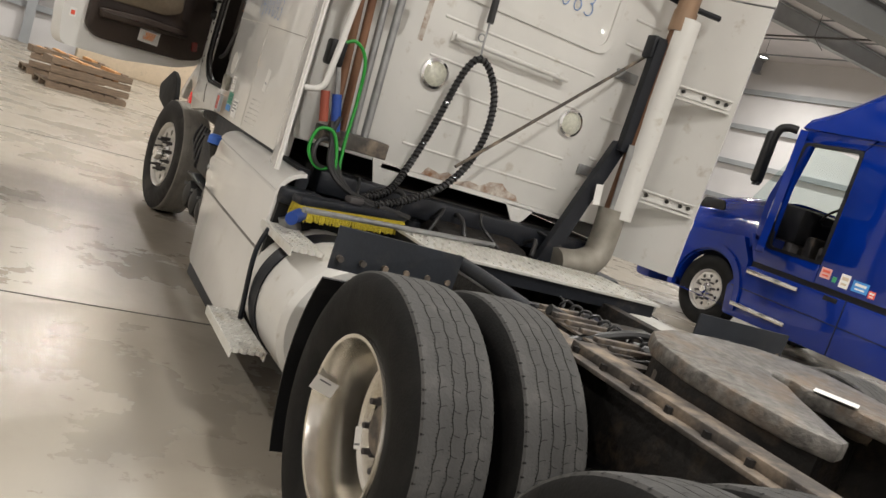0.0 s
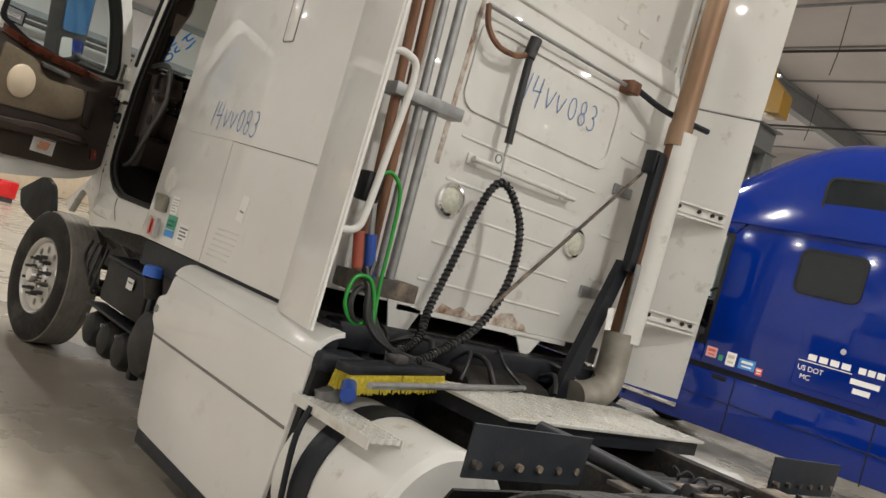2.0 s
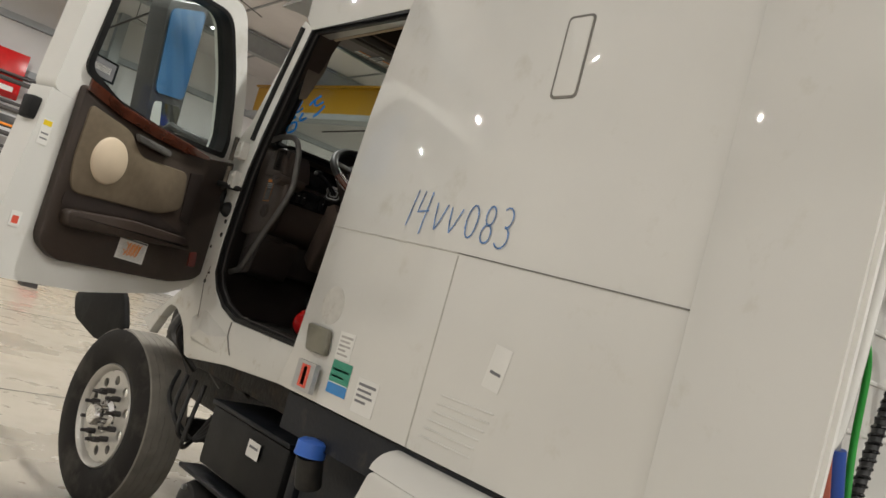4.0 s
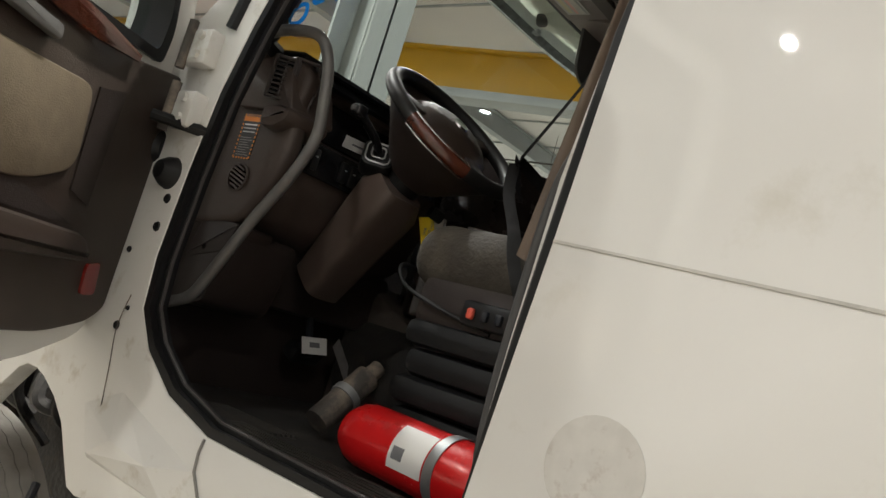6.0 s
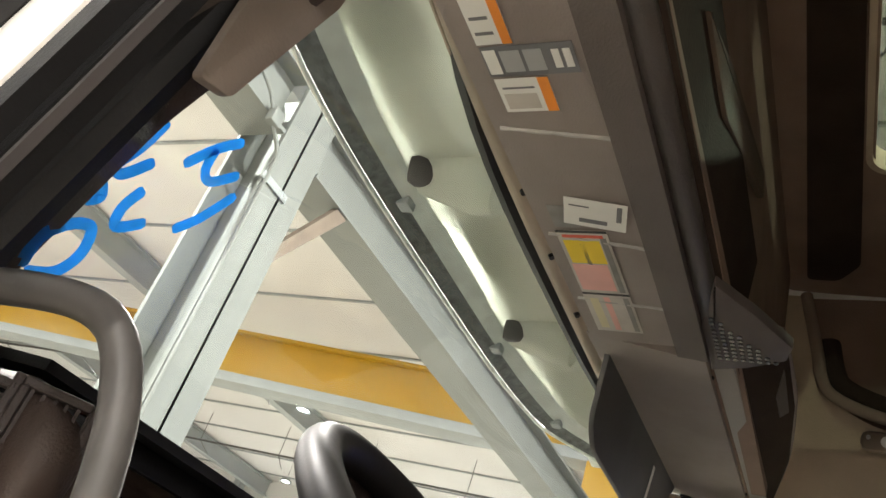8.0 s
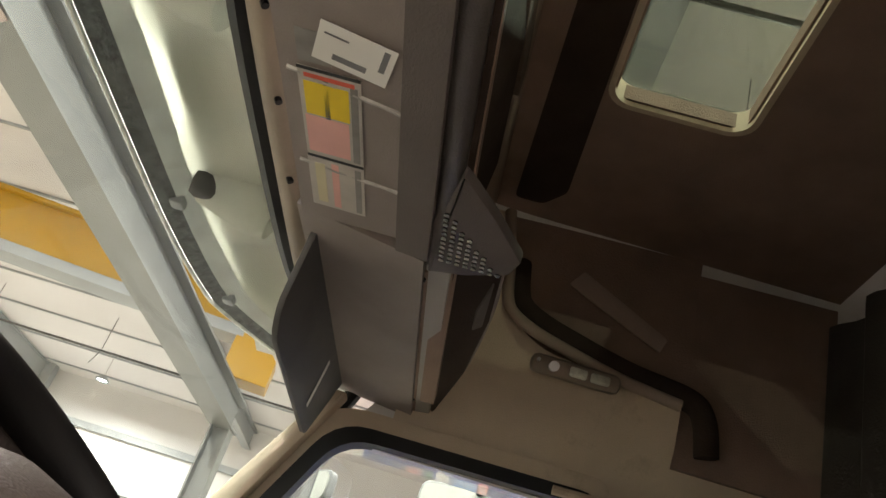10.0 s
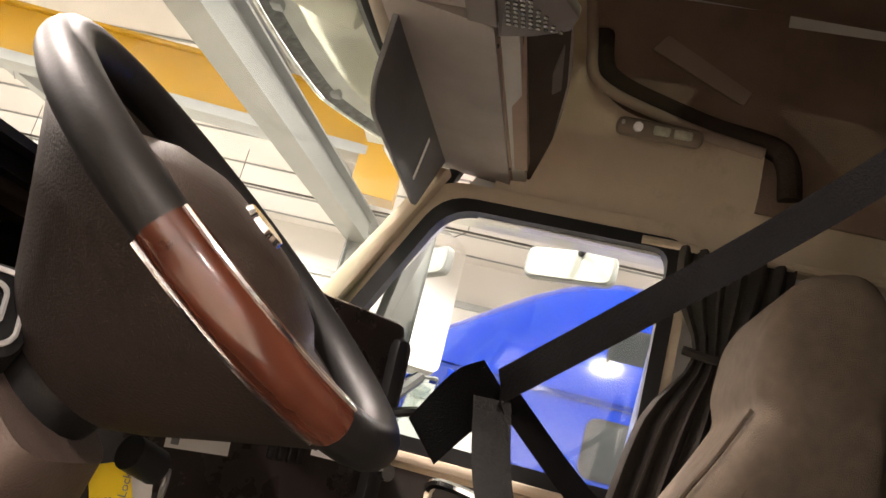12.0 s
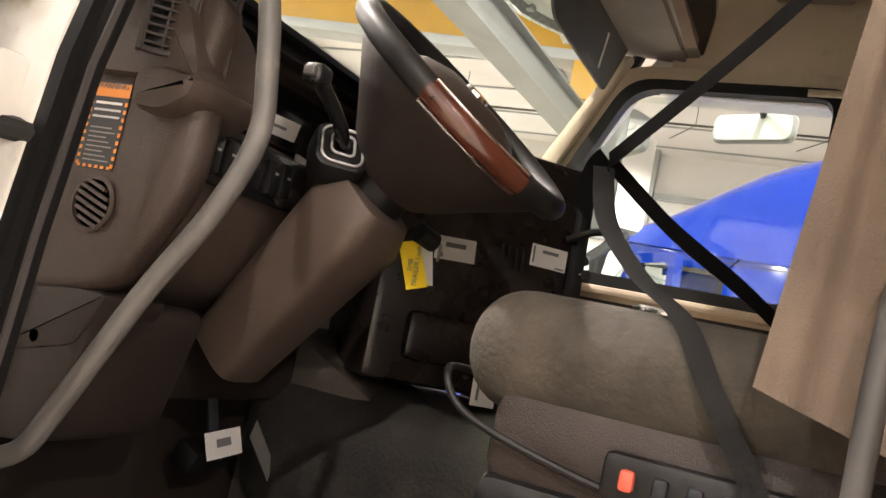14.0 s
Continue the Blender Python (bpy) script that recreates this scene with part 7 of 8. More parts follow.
DI2 = round_poly([(3.06, 1.72), (2.96, 1.72), (2.86, 1.765), (2.80, 1.90), (2.79, 2.02), (2.895, 2.045), (2.905, 2.16), (2.86, 2.175), (2.86, 2.198), (3.06, 2.20)], [0, 0.03, 0.05, 0.05, 0.012, 0.01, 0.01, 0.008, 0.01, 0], 4)
part("dash_centre", prism(DI2, "x", -0.868, -0.2, 0.004), M["brown"], dash, "recessed brown dash centre")
part("dash_top", grid_sheet(lambda u, v: (-0.90 + 1.8 * u, 2.765 + (0.165 + 0.17 * (1 - (2 * u - 1) ** 2)) * v, 2.199 + 0.012 * v), 12, 2, 0.01), M["black"], dash, "black dash top")
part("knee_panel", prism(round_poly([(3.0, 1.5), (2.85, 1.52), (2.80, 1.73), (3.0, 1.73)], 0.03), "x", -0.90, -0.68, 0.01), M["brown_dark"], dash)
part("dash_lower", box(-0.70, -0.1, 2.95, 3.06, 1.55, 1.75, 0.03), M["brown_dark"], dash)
part("gauge_face", box(-0.80, -0.24, 2.885, 2.90, 2.05, 2.165, 0.006), M["gloss_black"], dash, "black instrument face")
part("gauge_hood", prism(round_poly([(2.78, 2.172), (2.80, 2.204), (2.95, 2.212), (2.95, 2.195), (2.80, 2.182)], 0.004), "x", -0.845, -0.22), M["black"], dash)
part("switch_panel", box(-0.85, -0.53, 2.776, 2.79, 1.925, 2.015, 0.006), M["gloss_black"], dash, "black switch panel")
for k, cx in enumerate((-0.825, -0.79, -0.755, -0.64, -0.605)):
    rk = part("rocker_switch", box(cx - 0.014, cx + 0.014, 2.764, 2.78, 1.94, 2.0, 0.006), M["black"], dash, "black rocker switch")
    part("switch_mark", box(cx - 0.004, cx + 0.004, 2.7625, 2.765, 1.975, 1.979), M["silver"], rk, smooth=False)
part("silver_strip", plate([(-0.56, 2.789, 2.03), (-0.40, 2.80, 2.018), (-0.40, 2.80, 1.985), (-0.56, 2.789, 1.998)], 0.006), M["silver"], dash, "silver bezel strip", smooth=False)
part("light_knob", rod((-0.845, 2.77, 1.955), (-0.845, 2.755, 1.955), 0.009, 12), M["silver"], dash)
sticker(plane_matrix((-0.525, 2.872, 2.085), (1, -0.2, 0.0), (0, -0.25, 1)), 0.10, 0.036, M["paper"], dash, "label", "white label", [(0.3, 0.7, 0.4, 0.55, M["print"])])
# vents
def vent(m, w, h, parent, name="air_vent", nx=4, ny=8):
    t = box(-w / 2, w / 2, -h / 2, h / 2, -0.01, -0.004)
    for k in range(ny):
        y = -h / 2 + h * (k + 0.5) / ny
        box(-w / 2, w / 2, y - 0.0016, y + 0.0016, -0.004, 0.004, bm=t, mi=1)
    for k in range(nx + 1):
        x = -w / 2 + w * k / nx
        box(x - 0.0014, x + 0.0014, -h / 2, h / 2, -0.004, 0.003, bm=t, mi=1)
    for a, b, c, d in ((-w / 2 - 0.008, -w / 2, -h / 2 - 0.008, h / 2 + 0.008), (w / 2, w / 2 + 0.008, -h / 2 - 0.008, h / 2 + 0.008), (-w / 2, w / 2, -h / 2 - 0.008, -h / 2), (-w / 2, w / 2, h / 2, h / 2 + 0.008)):
        box(a, b, c, d, -0.008, 0.006, 0.002, bm=t, mi=1)
    bmesh.ops.transform(t, matrix=m, verts=t.verts)
    return part(name, t, [M["gloss_black"], M["brown_dark"]], parent, "louvred air vent", smooth=False)


vent(plane_matrix((-0.936, 2.772, 2.121), (0.66, -0.75, 0), (-0.1, 0.1, 1)), 0.05, 0.098, dash, nx=2, ny=8)
vent(plane_matrix((-0.898, 2.735, 2.118), (0.80, -0.6, 0), (-0.1, 0.12, 1)), 0.056, 0.118, dash, nx=6, ny=1)
part("dash_crease", tube([(-0.914, 2.80, 2.0), (-0.915, 2.78, 1.995), (-0.90, 2.712, 1.99)], 0.003, 6), M["brown_dark"], dash, "dark moulding gap")
part("end_pod", prism(round_poly([(2.80, 1.99), (2.74, 1.985), (2.695, 2.01), (2.69, 2.04), (2.76, 2.052), (2.80, 2.045)], 0.02), "x", -0.95, -0.80, 0.018), M["brown"], dash)
part("end_upper", prism(round_poly([(2.93, 2.04), (2.70, 2.035), (2.745, 2.14), (2.80, 2.19), (2.87, 2.20), (2.93, 2.15)], [0.02, 0.02, 0.03, 0.03, 0.03, 0.03]), "x", -0.932, -0.78, 0.01), M["brown"], dash)
wl = sticker(plane_matrix((-0.9125, 2.865, 1.965), (0.0, -1, 0.0), (0, 0.08, 1)), 0.07, 0.122, M["label_black"], dash, "warning_label", "black and orange warning label",
             [(0, 1, 0.84, 1, M["orange"]), (0.15, 0.85, 0.75, 0.78, M["paper"]), (0.14, 0.86, 0.67, 0.695, M["silver"]), (0.14, 0.86, 0.59, 0.615, M["silver"])] +
             [(0, 0.07, 0.02 + 0.09 * k, 0.065 + 0.09 * k, M["orange"]) for k in range(9)] + [(0.93, 1, 0.02 + 0.09 * k, 0.065 + 0.09 * k, M["orange"]) for k in range(9)] + [(0.05 + 0.16 * k, 0.13 + 0.16 * k, 0, 0.035, M["orange"]) for k in range(6)] +
             [(0.16, 0.84 - 0.1 * (k % 3), 0.08 + 0.055 * k, 0.095 + 0.055 * k, M["clear_label"]) for k in range(8)])
text_part("WARNING", 0.0125, plane_matrix((-0.9148, 2.865, 2.022), (0.0, -1, 0.0), (0, 0.08, 1)), M["print"], wl, "lettering", "WARNING in black", 0.0003)
t = lathe([(0.037, 0.0), (0.04, -0.006), (0.034, -0.008), (0.033, 0.0)], 28, m=pose(-0.911, 2.847, 1.855))
rv = part("round_vent", t, M["brown"], dash, "round slotted vent")
part("vent_back", lathe([(0, -0.001), (0.034, -0.001)], 24, m=pose(-0.911, 2.847, 1.855)), M["gloss_black"], rv)
for k in range(6):
    z = -0.026 + 0.0105 * k
    w = math.sqrt(max(0, 0.033 ** 2 - z * z))
    part("slat", box(-0.919, -0.911, 2.847 - w, 2.847 + w, 1.855 + z - 0.0025, 1.855 + z + 0.0025, rot=pose(0, 0, 0, 18, 0, 0)), M["brown"], rv, smooth=False)
part("screw", rod((-0.905, 2.905, 1.66), (-0.895, 2.905, 1.66), 0.009, 10), M["black"], dash)
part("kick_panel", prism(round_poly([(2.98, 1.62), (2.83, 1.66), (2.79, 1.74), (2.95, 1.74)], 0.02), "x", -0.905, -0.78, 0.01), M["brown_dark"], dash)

# centre stack turned to the driver
cm = plane_matrix((0.03, 2.58, 1.95), (0.745, -0.667, 0.0), (0.05, 0.05, 1))
t = box(-0.30, 0.2, -0.30, 0.28, -0.3, -0.002, 0.02)
bmesh.ops.transform(t, matrix=cm, verts=t.verts)
cs = part("centre_console", t, M["console_black"], dash, "black centre console turned to the driver")
t = box(-0.22, 0.15, -0.25, -0.14, -0.1, 0.02, 0.02)
bmesh.ops.transform(t, matrix=cm, verts=t.verts)
part("lower_drawer", t, M["console_black"], cs)
t = box(0.165, 0.205, -0.2, 0.25, -0.2, 0.02, 0.02)
bmesh.ops.transform(t, matrix=cm, verts=t.verts)
part("stack_edge", t, M["black"], cs)
sticker(cm @ pose(-0.135, 0.01, 0, 0, 0, 4), 0.10, 0.052, M["paper"], cs, "label", "crumpled white label", [(0.25, 0.75, 0.55, 0.75, M["print"]), (0.08, 0.2, 0.1, 0.3, M["print"])])
sticker(cm @ pose(0.107, 0.045, 0, 0, 0, 0), 0.098, 0.052, M["paper"], cs, "label", "white label with small print", [(0.3, 0.75, 0.65, 0.8, M["print"]), (0.04, 0.09, 0.15, 0.9, M["print"]), (0.7, 0.95, 0.08, 0.14, M["print"])])
sticker(cm @ pose(-0.02, -0.29, 0.03, 0, 0, 0), 0.06, 0.06, M["paper"], cs, "label", "white label", [(0.2, 0.3, 0.2, 0.8, M["print"])])
for k in range(4):
    t = box(-0.02 + 0.018 * k, -0.008 + 0.018 * k, 0.0, 0.05, -0.002, 0.004, 0.002)
    bmesh.ops.transform(t, matrix=cm, verts=t.verts)
    part("switch", t, M["black"], cs)
t = rod((0.19, 0.02, 0.03), (0.19, 0.02, 0.04), 0.014, 14)
bmesh.ops.transform(t, matrix=cm, verts=t.verts)
part("power_socket", t, M["chrome"], cs)
t = tube([(0.15, 0.1, 0.0), (0.18, 0.12, 0.05), (0.22, 0.13, 0.06)], 0.009, 8)
bmesh.ops.transform(t, matrix=cm, verts=t.verts)
part("gooseneck", t, M["black"], cs)

# steering column and wheel
C, N = Vector((-0.569, 2.491, 2.139)), Vector((-0.0245, -0.638, 0.769)).normalized()
RX = Vector((0.999, -0.038, 0))
U = N.cross(RX)
SW = plane_matrix(C, RX, U)
t = torus(0.213, 0.021, SW, 247, 557, 72, 16)
sw = part("steering_wheel", t, M["leather"], truck, "black leather steering wheel with a wood section")
t = torus(0.213, 0.0215, SW, 197, 247, 60, 16)
part("wood_section", t, M["burl"], sw, "glossy red-brown wood section")
for rr, hh in ((0.2215, 0.0195), (0.2215, -0.0195)):
    t = torus(rr, 0.0022, SW @ Matrix.Translation((0, 0, hh)), 197, 247, 60, 6)
    part("chrome_piping", t, M["chrome"], sw)
t = lathe([(0.206, -0.012), (0.192, -0.035), (0.162, -0.07), (0.128, -0.11), (0.095, -0.15), (0.07, -0.175), (0.0, -0.18)], 40, m=SW @ pose(0, 0, 0, 0, -90, 0))
part("back_cover", t, M["brown_dark"], sw, "brown moulded wheel back")
t = lathe([(0.0, 0.03), (0.06, 0.026), (0.10, 0.012), (0.13, -0.01), (0.12, -0.03)], 36, m=SW @ pose(0, 0, 0, 0, -90, 0))
part("hub_pad", t, M["brown_door"], sw, "brown horn pad")
t = lathe([(0.0, 0.034), (0.022, 0.034), (0.024, 0.028)], 24, m=SW @ pose(0, 0, 0, 0, -90, 0))
part("emblem", t, M["chrome"], sw, "round chrome emblem")
for a in (15, 165, 270):
    t = box(0.08, 0.2, -0.025, 0.025, -0.014, 0.004, 0.006)
    bmesh.ops.transform(t, matrix=SW @ pose(0, 0, 0, 0, 0, a), verts=t.verts)
    part("spoke", t, M["brown_dark"], sw)
def col_pt(u, v):
    a = 2 * math.pi * u
    w, h = 0.095 - 0.025 * v, 0.075 - 0.01 * v
    sx = math.copysign(abs(math.cos(a)) ** 0.5, math.cos(a))
    sy = math.copysign(abs(math.sin(a)) ** 0.5, math.sin(a))
    c = Vector((-0.585, 2.60, 1.965)).lerp(Vector((-0.51, 2.875, 1.66)), v)
    return c + Vector((1, 0, 0)) * sx * w + Vector((0, -0.74, -0.66)) * sy * h


t = bmesh.new()
rings_ = []
for j in range(9):
    v = j / 8
    s = 0.75 if j == 0 else 1.0
    cc = Vector((-0.585, 2.60, 1.965)).lerp(Vector((-0.51, 2.875, 1.66)), v)
    rings_.append([t.verts.new(cc + (Vector(col_pt(i / 28, v)) - cc) * s) for i in range(28)])
for a, b in zip(rings_, rings_[1:]):
    for i in range(28):
        t.faces.new((a[i], a[(i + 1) % 28], b[(i + 1) % 28], b[i]))
t.faces.new(rings_[0][::-1])
t.faces.new(rings_[-1])
bmesh.ops.recalc_face_normals(t, faces=t.faces)
col = part("column_cover", t, M["brown_col"], truck, "brown moulded steering column cover")
part("column_neck", rod(C - N * 0.15, C - N * 0.30, 0.06, 20), M["black"], col)
bd = Vector((-0.62, -0.62, 0.48)).normalized()
BC = Vector((-0.67, 2.632, 2.031))
BM = plane_matrix(BC, Vector((0.72, -0.69, 0.0)), Vector((0.33, 0.36, 0.87)))
BM = Matrix.Translation(BC) @ Matrix((BM.col[0].xyz, bd.cross(BM.col[0].xyz).normalized(), bd)).transposed().to_4x4()
t = prism(rounded(-0.043, 0.043, -0.043, 0.043, 0.022, 6), "z", -0.06, -0.002, 0.008)
bmesh.ops.transform(t, matrix=BM, verts=t.verts)
st = part("shift_boot", t, M["black"], col, "black square shift lever base with silver outlines")
for hw, z0 in ((0.033, 0.0), (0.0185, 0.003)):
    pts = [BM @ Vector((x, y, z0)) for x, y in rounded(-hw, hw, -hw, hw, hw * 0.5, 5)]
    part("silver_ring", tube(pts + pts[:1], 0.0024, 6, 2), M["silver"], st, "thin silver outline")
part("shift_lever", tube([BC, BC + Vector((-0.03, -0.008, 0.022)), (-0.745, 2.622, 2.078), (-0.785, 2.621, 2.096)], 0.0115, 10), M["gloss_black"], col, "glossy black column shift lever")
part("lever_knob", box(-0.812, -0.775, 2.603, 2.637, 2.086, 2.116, 0.009, segs=3), M["gloss_black"], col)
part("knob_button", box(-0.818, -0.808, 2.611, 2.629, 2.094, 2.108, 0.003), M["hosegrey"], col)
part("ignition", rod((-0.47, 2.57, 1.94), (-0.435, 2.555, 1.93), 0.018, 16), M["black"], col)
part("key_ring", torus(0.015, 0.002, pose(-0.425, 2.545, 1.915, 90, 0, 30), seg=16, sec=5), M["steel"], col)
tg = sticker(plane_matrix((-0.447, 2.58, 1.884), (0.62, -0.45, 0.25), (0.45, -0.1, 1)), 0.042, 0.085, M["ytag"], col, "key_tag", "yellow key tag with handwriting")
text_part("SMB\nTRAILER Lock", 0.0125, plane_matrix((-0.449, 2.5785, 1.882), (0.62, -0.45, 0.25), (0.45, -0.1, 1)) @ pose(0, 0, 0.0022, 0, 0, 70), M["print"], tg, "lettering", "SMB TRAILER Lock hand-written", 0.0002)
sticker(plane_matrix((-0.405, 2.58, 1.895), (0.6, -0.5, 0.1), (0.35, 0, 1)), 0.034, 0.085, M["paper"], col, "paper_tag", "pale paper key tag")

# grab bar on the hinge side
part("grab_bar", tube([(-1.0, 2.82, 2.205), (-0.975, 2.76, 2.232), (-0.95, 2.67, 2.23), (-0.935, 2.625, 2.17), (-0.93, 2.598, 2.06), (-0.93, 2.588, 1.97), (-0.94, 2.62, 1.87), (-0.95, 2.69, 1.75), (-0.965, 2.77, 1.585), (-0.975, 2.80, 1.53), (-0.99, 2.86, 1.50)], 0.0145, 12, 6), M["hosegrey"], truck, "grey grab bar beside the dashboard")
part("pillar_rail", tube([(-0.97, 1.85, 1.35), (-0.97, 1.88, 1.45), (-0.97, 1.885, 1.7), (-0.97, 1.875, 1.92), (-0.985, 1.83, 2.02)], 0.0115, 10), M["railgrey"], truck, "dark grey grab bar on the rear pillar")
part("striker", box(-1.05, -0.98, 1.68, 1.73, 1.93, 1.99, 0.01), M["steel"], pillar, "steel door striker")

# driver seat
t = box(-0.80, -0.29, 1.78, 2.33, 1.705, 1.862, 0.074, segs=7)
seat = part("driver_seat", t, M["cloth"], truck, "taupe cloth driver seat on an air base")
t = box(-0.79, -0.30, 1.60, 1.84, 1.80, 2.55, 0.09, segs=4, rot=pose(0, 0, 0, 8, 0, 0))
part("backrest", t, M["cloth_tan"], seat, "tan cloth backrest")
part("seat_pan", box(-0.79, -0.30, 1.8, 2.27, 1.62, 1.74, 0.03), M["brown_dark"], seat)
part("front_bar", tube([(-0.79, 2.05, 1.64), (-0.805, 2.2, 1.67), (-0.80, 2.30, 1.70), (-0.78, 2.335, 1.745), (-0.6, 2.35, 1.735)], 0.005, 8), M["black"], seat)
for k in range(5):
    part("bellows_fold", box(-0.80 + 0.012 * (k % 2), -0.30, 1.82, 2.27 - 0.012 * (k % 2), 1.32 + 0.064 * k, 1.382 + 0.064 * k, 0.024), M["black"], seat)
part("seat_base", box(-0.78, -0.32, 1.8, 2.25, 1.285, 1.33, 0.01), M["frame"], seat)
sp_ = part("switch_strip", box(-0.815, -0.79, 1.9, 2.12, 1.645, 1.70, 0.01), M["black"], seat)
for k, mm in enumerate(("redprint", "frame", "frame", "frame")):
    part("seat_switch", box(-0.824, -0.81, 2.082 - 0.036 * k, 2.099 - 0.036 * k, 1.660, 1.684, 0.005), M[mm], sp_, "red rocker switch" if k == 0 else "")


def webbing(pts, w, wide, name, label, material="belt"):
    P = smooth_path(pts, 10)
    t = bmesh.new()
    wd = Vector(wide).normalized()
    A, B = [], []
    for p in P:
        A.append(t.verts.new(p - wd * w / 2))
        B.append(t.verts.new(p + wd * w / 2))
    for k in range(len(P) - 1):
        t.faces.new((A[k], A[k + 1], B[k + 1], B[k]))
    bmesh.ops.solidify(t, geom=t.faces[:], thickness=0.002)
    return part(name, t, M[material], truck, label)


webbing([(-0.98, 1.60, 2.62), (-0.85, 1.84, 2.42), (-0.72, 2.04, 2.23), (-0.605, 2.232, 2.072)], 0.034, (0.5, 0.3, 0.75), "seat_belt", "black seat belt hooked over the wheel")
webbing([(-0.605, 2.232, 2.072), (-0.52, 2.14, 2.0), (-0.40, 2.02, 1.93), (-0.28, 1.9, 1.84)], 0.046, (0.5, 0.1, 0.55), "seat_belt", "black seat belt across the cab")
webbing([(-0.615, 2.235, 2.06), (-0.64, 2.21, 1.98), (-0.695, 2.14, 1.905), (-0.775, 2.07, 1.858), (-0.812, 2.025, 1.79), (-0.826, 1.965, 1.70), (-0.83, 1.94, 1.66)], 0.03, (0.25, -0.9, 0.05), "seat_belt", "faded seat belt over the cushion", "belt_grey")
webbing([(-0.47, 2.30, 2.02), (-0.56, 2.26, 2.06), (-0.605, 2.232, 2.072)], 0.05, (0.1, 0.5, 0.5), "seat_belt", "black seat belt end")

# passenger seat and curtain
t = box(0.26, 0.78, 1.8, 2.28, 1.70, 1.86, 0.06, segs=4)
ps = part("passenger_seat", t, M["cloth_tan"], truck, "tan cloth passenger seat")
t = prism(round_poly([(1.58, 1.75), (1.96, 1.75), (1.945, 1.93), (1.922, 2.05), (1.868, 2.153), (1.822, 2.25), (1.84, 2.31), (1.83, 2.436), (1.78, 2.528), (1.66, 2.56), (1.58, 2.45)], [0, 0.03, 0.03, 0.03, 0.03, 0.02, 0.02, 0.04, 0.05, 0.05, 0.05], 4), "x", 0.30, 0.78, 0.055, segs=4)
part("backrest", t, M["cloth_tan"], ps, "tan backrest with shaped headrest")
part("piping", tube([(0.345, 1.965, 1.8), (0.345, 1.955, 1.93), (0.345, 1.932, 2.05), (0.345, 1.878, 2.153), (0.345, 1.832, 2.25)], 0.006, 6), M["cloth_tan"], ps, "pale seam piping")
part("seat_box", box(0.3, 0.74, 1.8, 2.2, 1.285, 1.7, 0.03), M["brown_dark"], ps)


def curt_pt(u, v):
    pin = 1 - 0.55 * math.exp(-((v - 0.62) / 0.16) ** 2)
    y = 1.80 + (u - 0.5) * 0.30 * pin + 0.10 * max(0, 0.6 - v) * 1.2
    return (0.90 + 0.022 * math.sin(u * 38) * pin, y, 1.97 + 0.75 * v)


cu = part("side_curtain", grid_sheet(curt_pt, 44, 16, 0.003), M["curtain"], truck, "dark gathered side curtain with a tie band")
part("tie_band", tube([(0.87, 1.90, 2.44), (0.86, 1.82, 2.43), (0.87, 1.73, 2.44)], 0.012, 8), M["curtain"], cu)
part("curtain_rail", rod((0.91, 1.40, 2.735), (0.91, 2.05, 2.72), 0.012, 8), M["tan"], cu)
part("rear_pillar_lining", prism([(1.56, 1.28), (1.84, 1.28), (1.84, 1.9), (1.80, 2.72), (1.56, 2.72)], "x", -1.0, -0.94, 0.01), M["liner_dark"], truck, "dark brown lining behind the door opening")
part("left_curtain", grid_sheet(lambda u, v: (-0.885 + 0.010 * math.sin(u * 14) * (0.4 + v), 1.85 + (0.13 - 0.09 * v) * u, 1.80 - 0.04 * (1 - u) + 0.78 * v), 30, 6, 0.004), M["cloth_hang"], truck, "brown cloth hanging at the driver pillar")

# pedals and loose things on the floor
part("pedal", box(-0.45, -0.33, 2.94, 3.0, 1.42, 1.47, 0.012, rot=pose(0, 0, 0, 25, 0, 0)), M["black"], truck)
sticker(plane_matrix((-0.40, 2.92, 1.478), (1, 0.0, 0.1), (-0.25, 0.35, 1)), 0.105, 0.052, M["paper"], truck, "label", "white label on the pedal", [(0.3, 0.7, 0.4, 0.7, M["print"])])
sticker(plane_matrix((-0.265, 2.92, 1.455), (0.7, 0.0, -0.7), (0.7, 0.3, 0.7)), 0.14, 0.045, M["clear_label"], truck, "label", "curled grey label")
part("pedal_arm", tube([(-0.40, 2.93, 1.44), (-0.4, 2.97, 1.55), (-0.4, 3.02, 1.7)], 0.012, 8), M["frame"], truck)
t = rod((-0.73, 2.50, 1.33), (-0.60, 2.50, 1.46), 0.035, 14)
rod((-0.60, 2.50, 1.46), (-0.57, 2.50, 1.49), 0.022, 12, t)
bt = thing("bottle_jack", "dusty brown hydraulic jack lying on the cab floor", "jack", t, M["rail"])
part("jack_collar", rod((-0.665, 2.5, 1.395), (-0.65, 2.5, 1.41), 0.04, 14), M["steel"], bt)

# fire extinguisher lying inside the sill
ex = thing("fire_extinguisher", "red fire extinguisher lying on the cab floor by the sill", "fire extinguisher")
em = plane_matrix((-0.83, 2.29, 1.365), (-0.12, -1, 0), (0, 0, 1))
t = lathe([(0, 0), (0.03, 0.0), (0.055, 0.012), (0.068, 0.04), (0.07, 0.07), (0.07, 0.36), (0.06, 0.4), (0.03, 0.42), (0, 0.42)], 32, m=em)
part("cylinder", t, M["red"], ex, "glossy red cylinder")
t = grid_sheet(lambda u, v: em @ Vector((0.19 + 0.095 * v, 0.0712 * math.cos(radians(35 + 75 * u)), 0.0712 * math.sin(radians(35 + 75 * u)))), 10, 1, 0.0008)
lb = part("paper_label", t, M["paper"], ex, "worn white label")
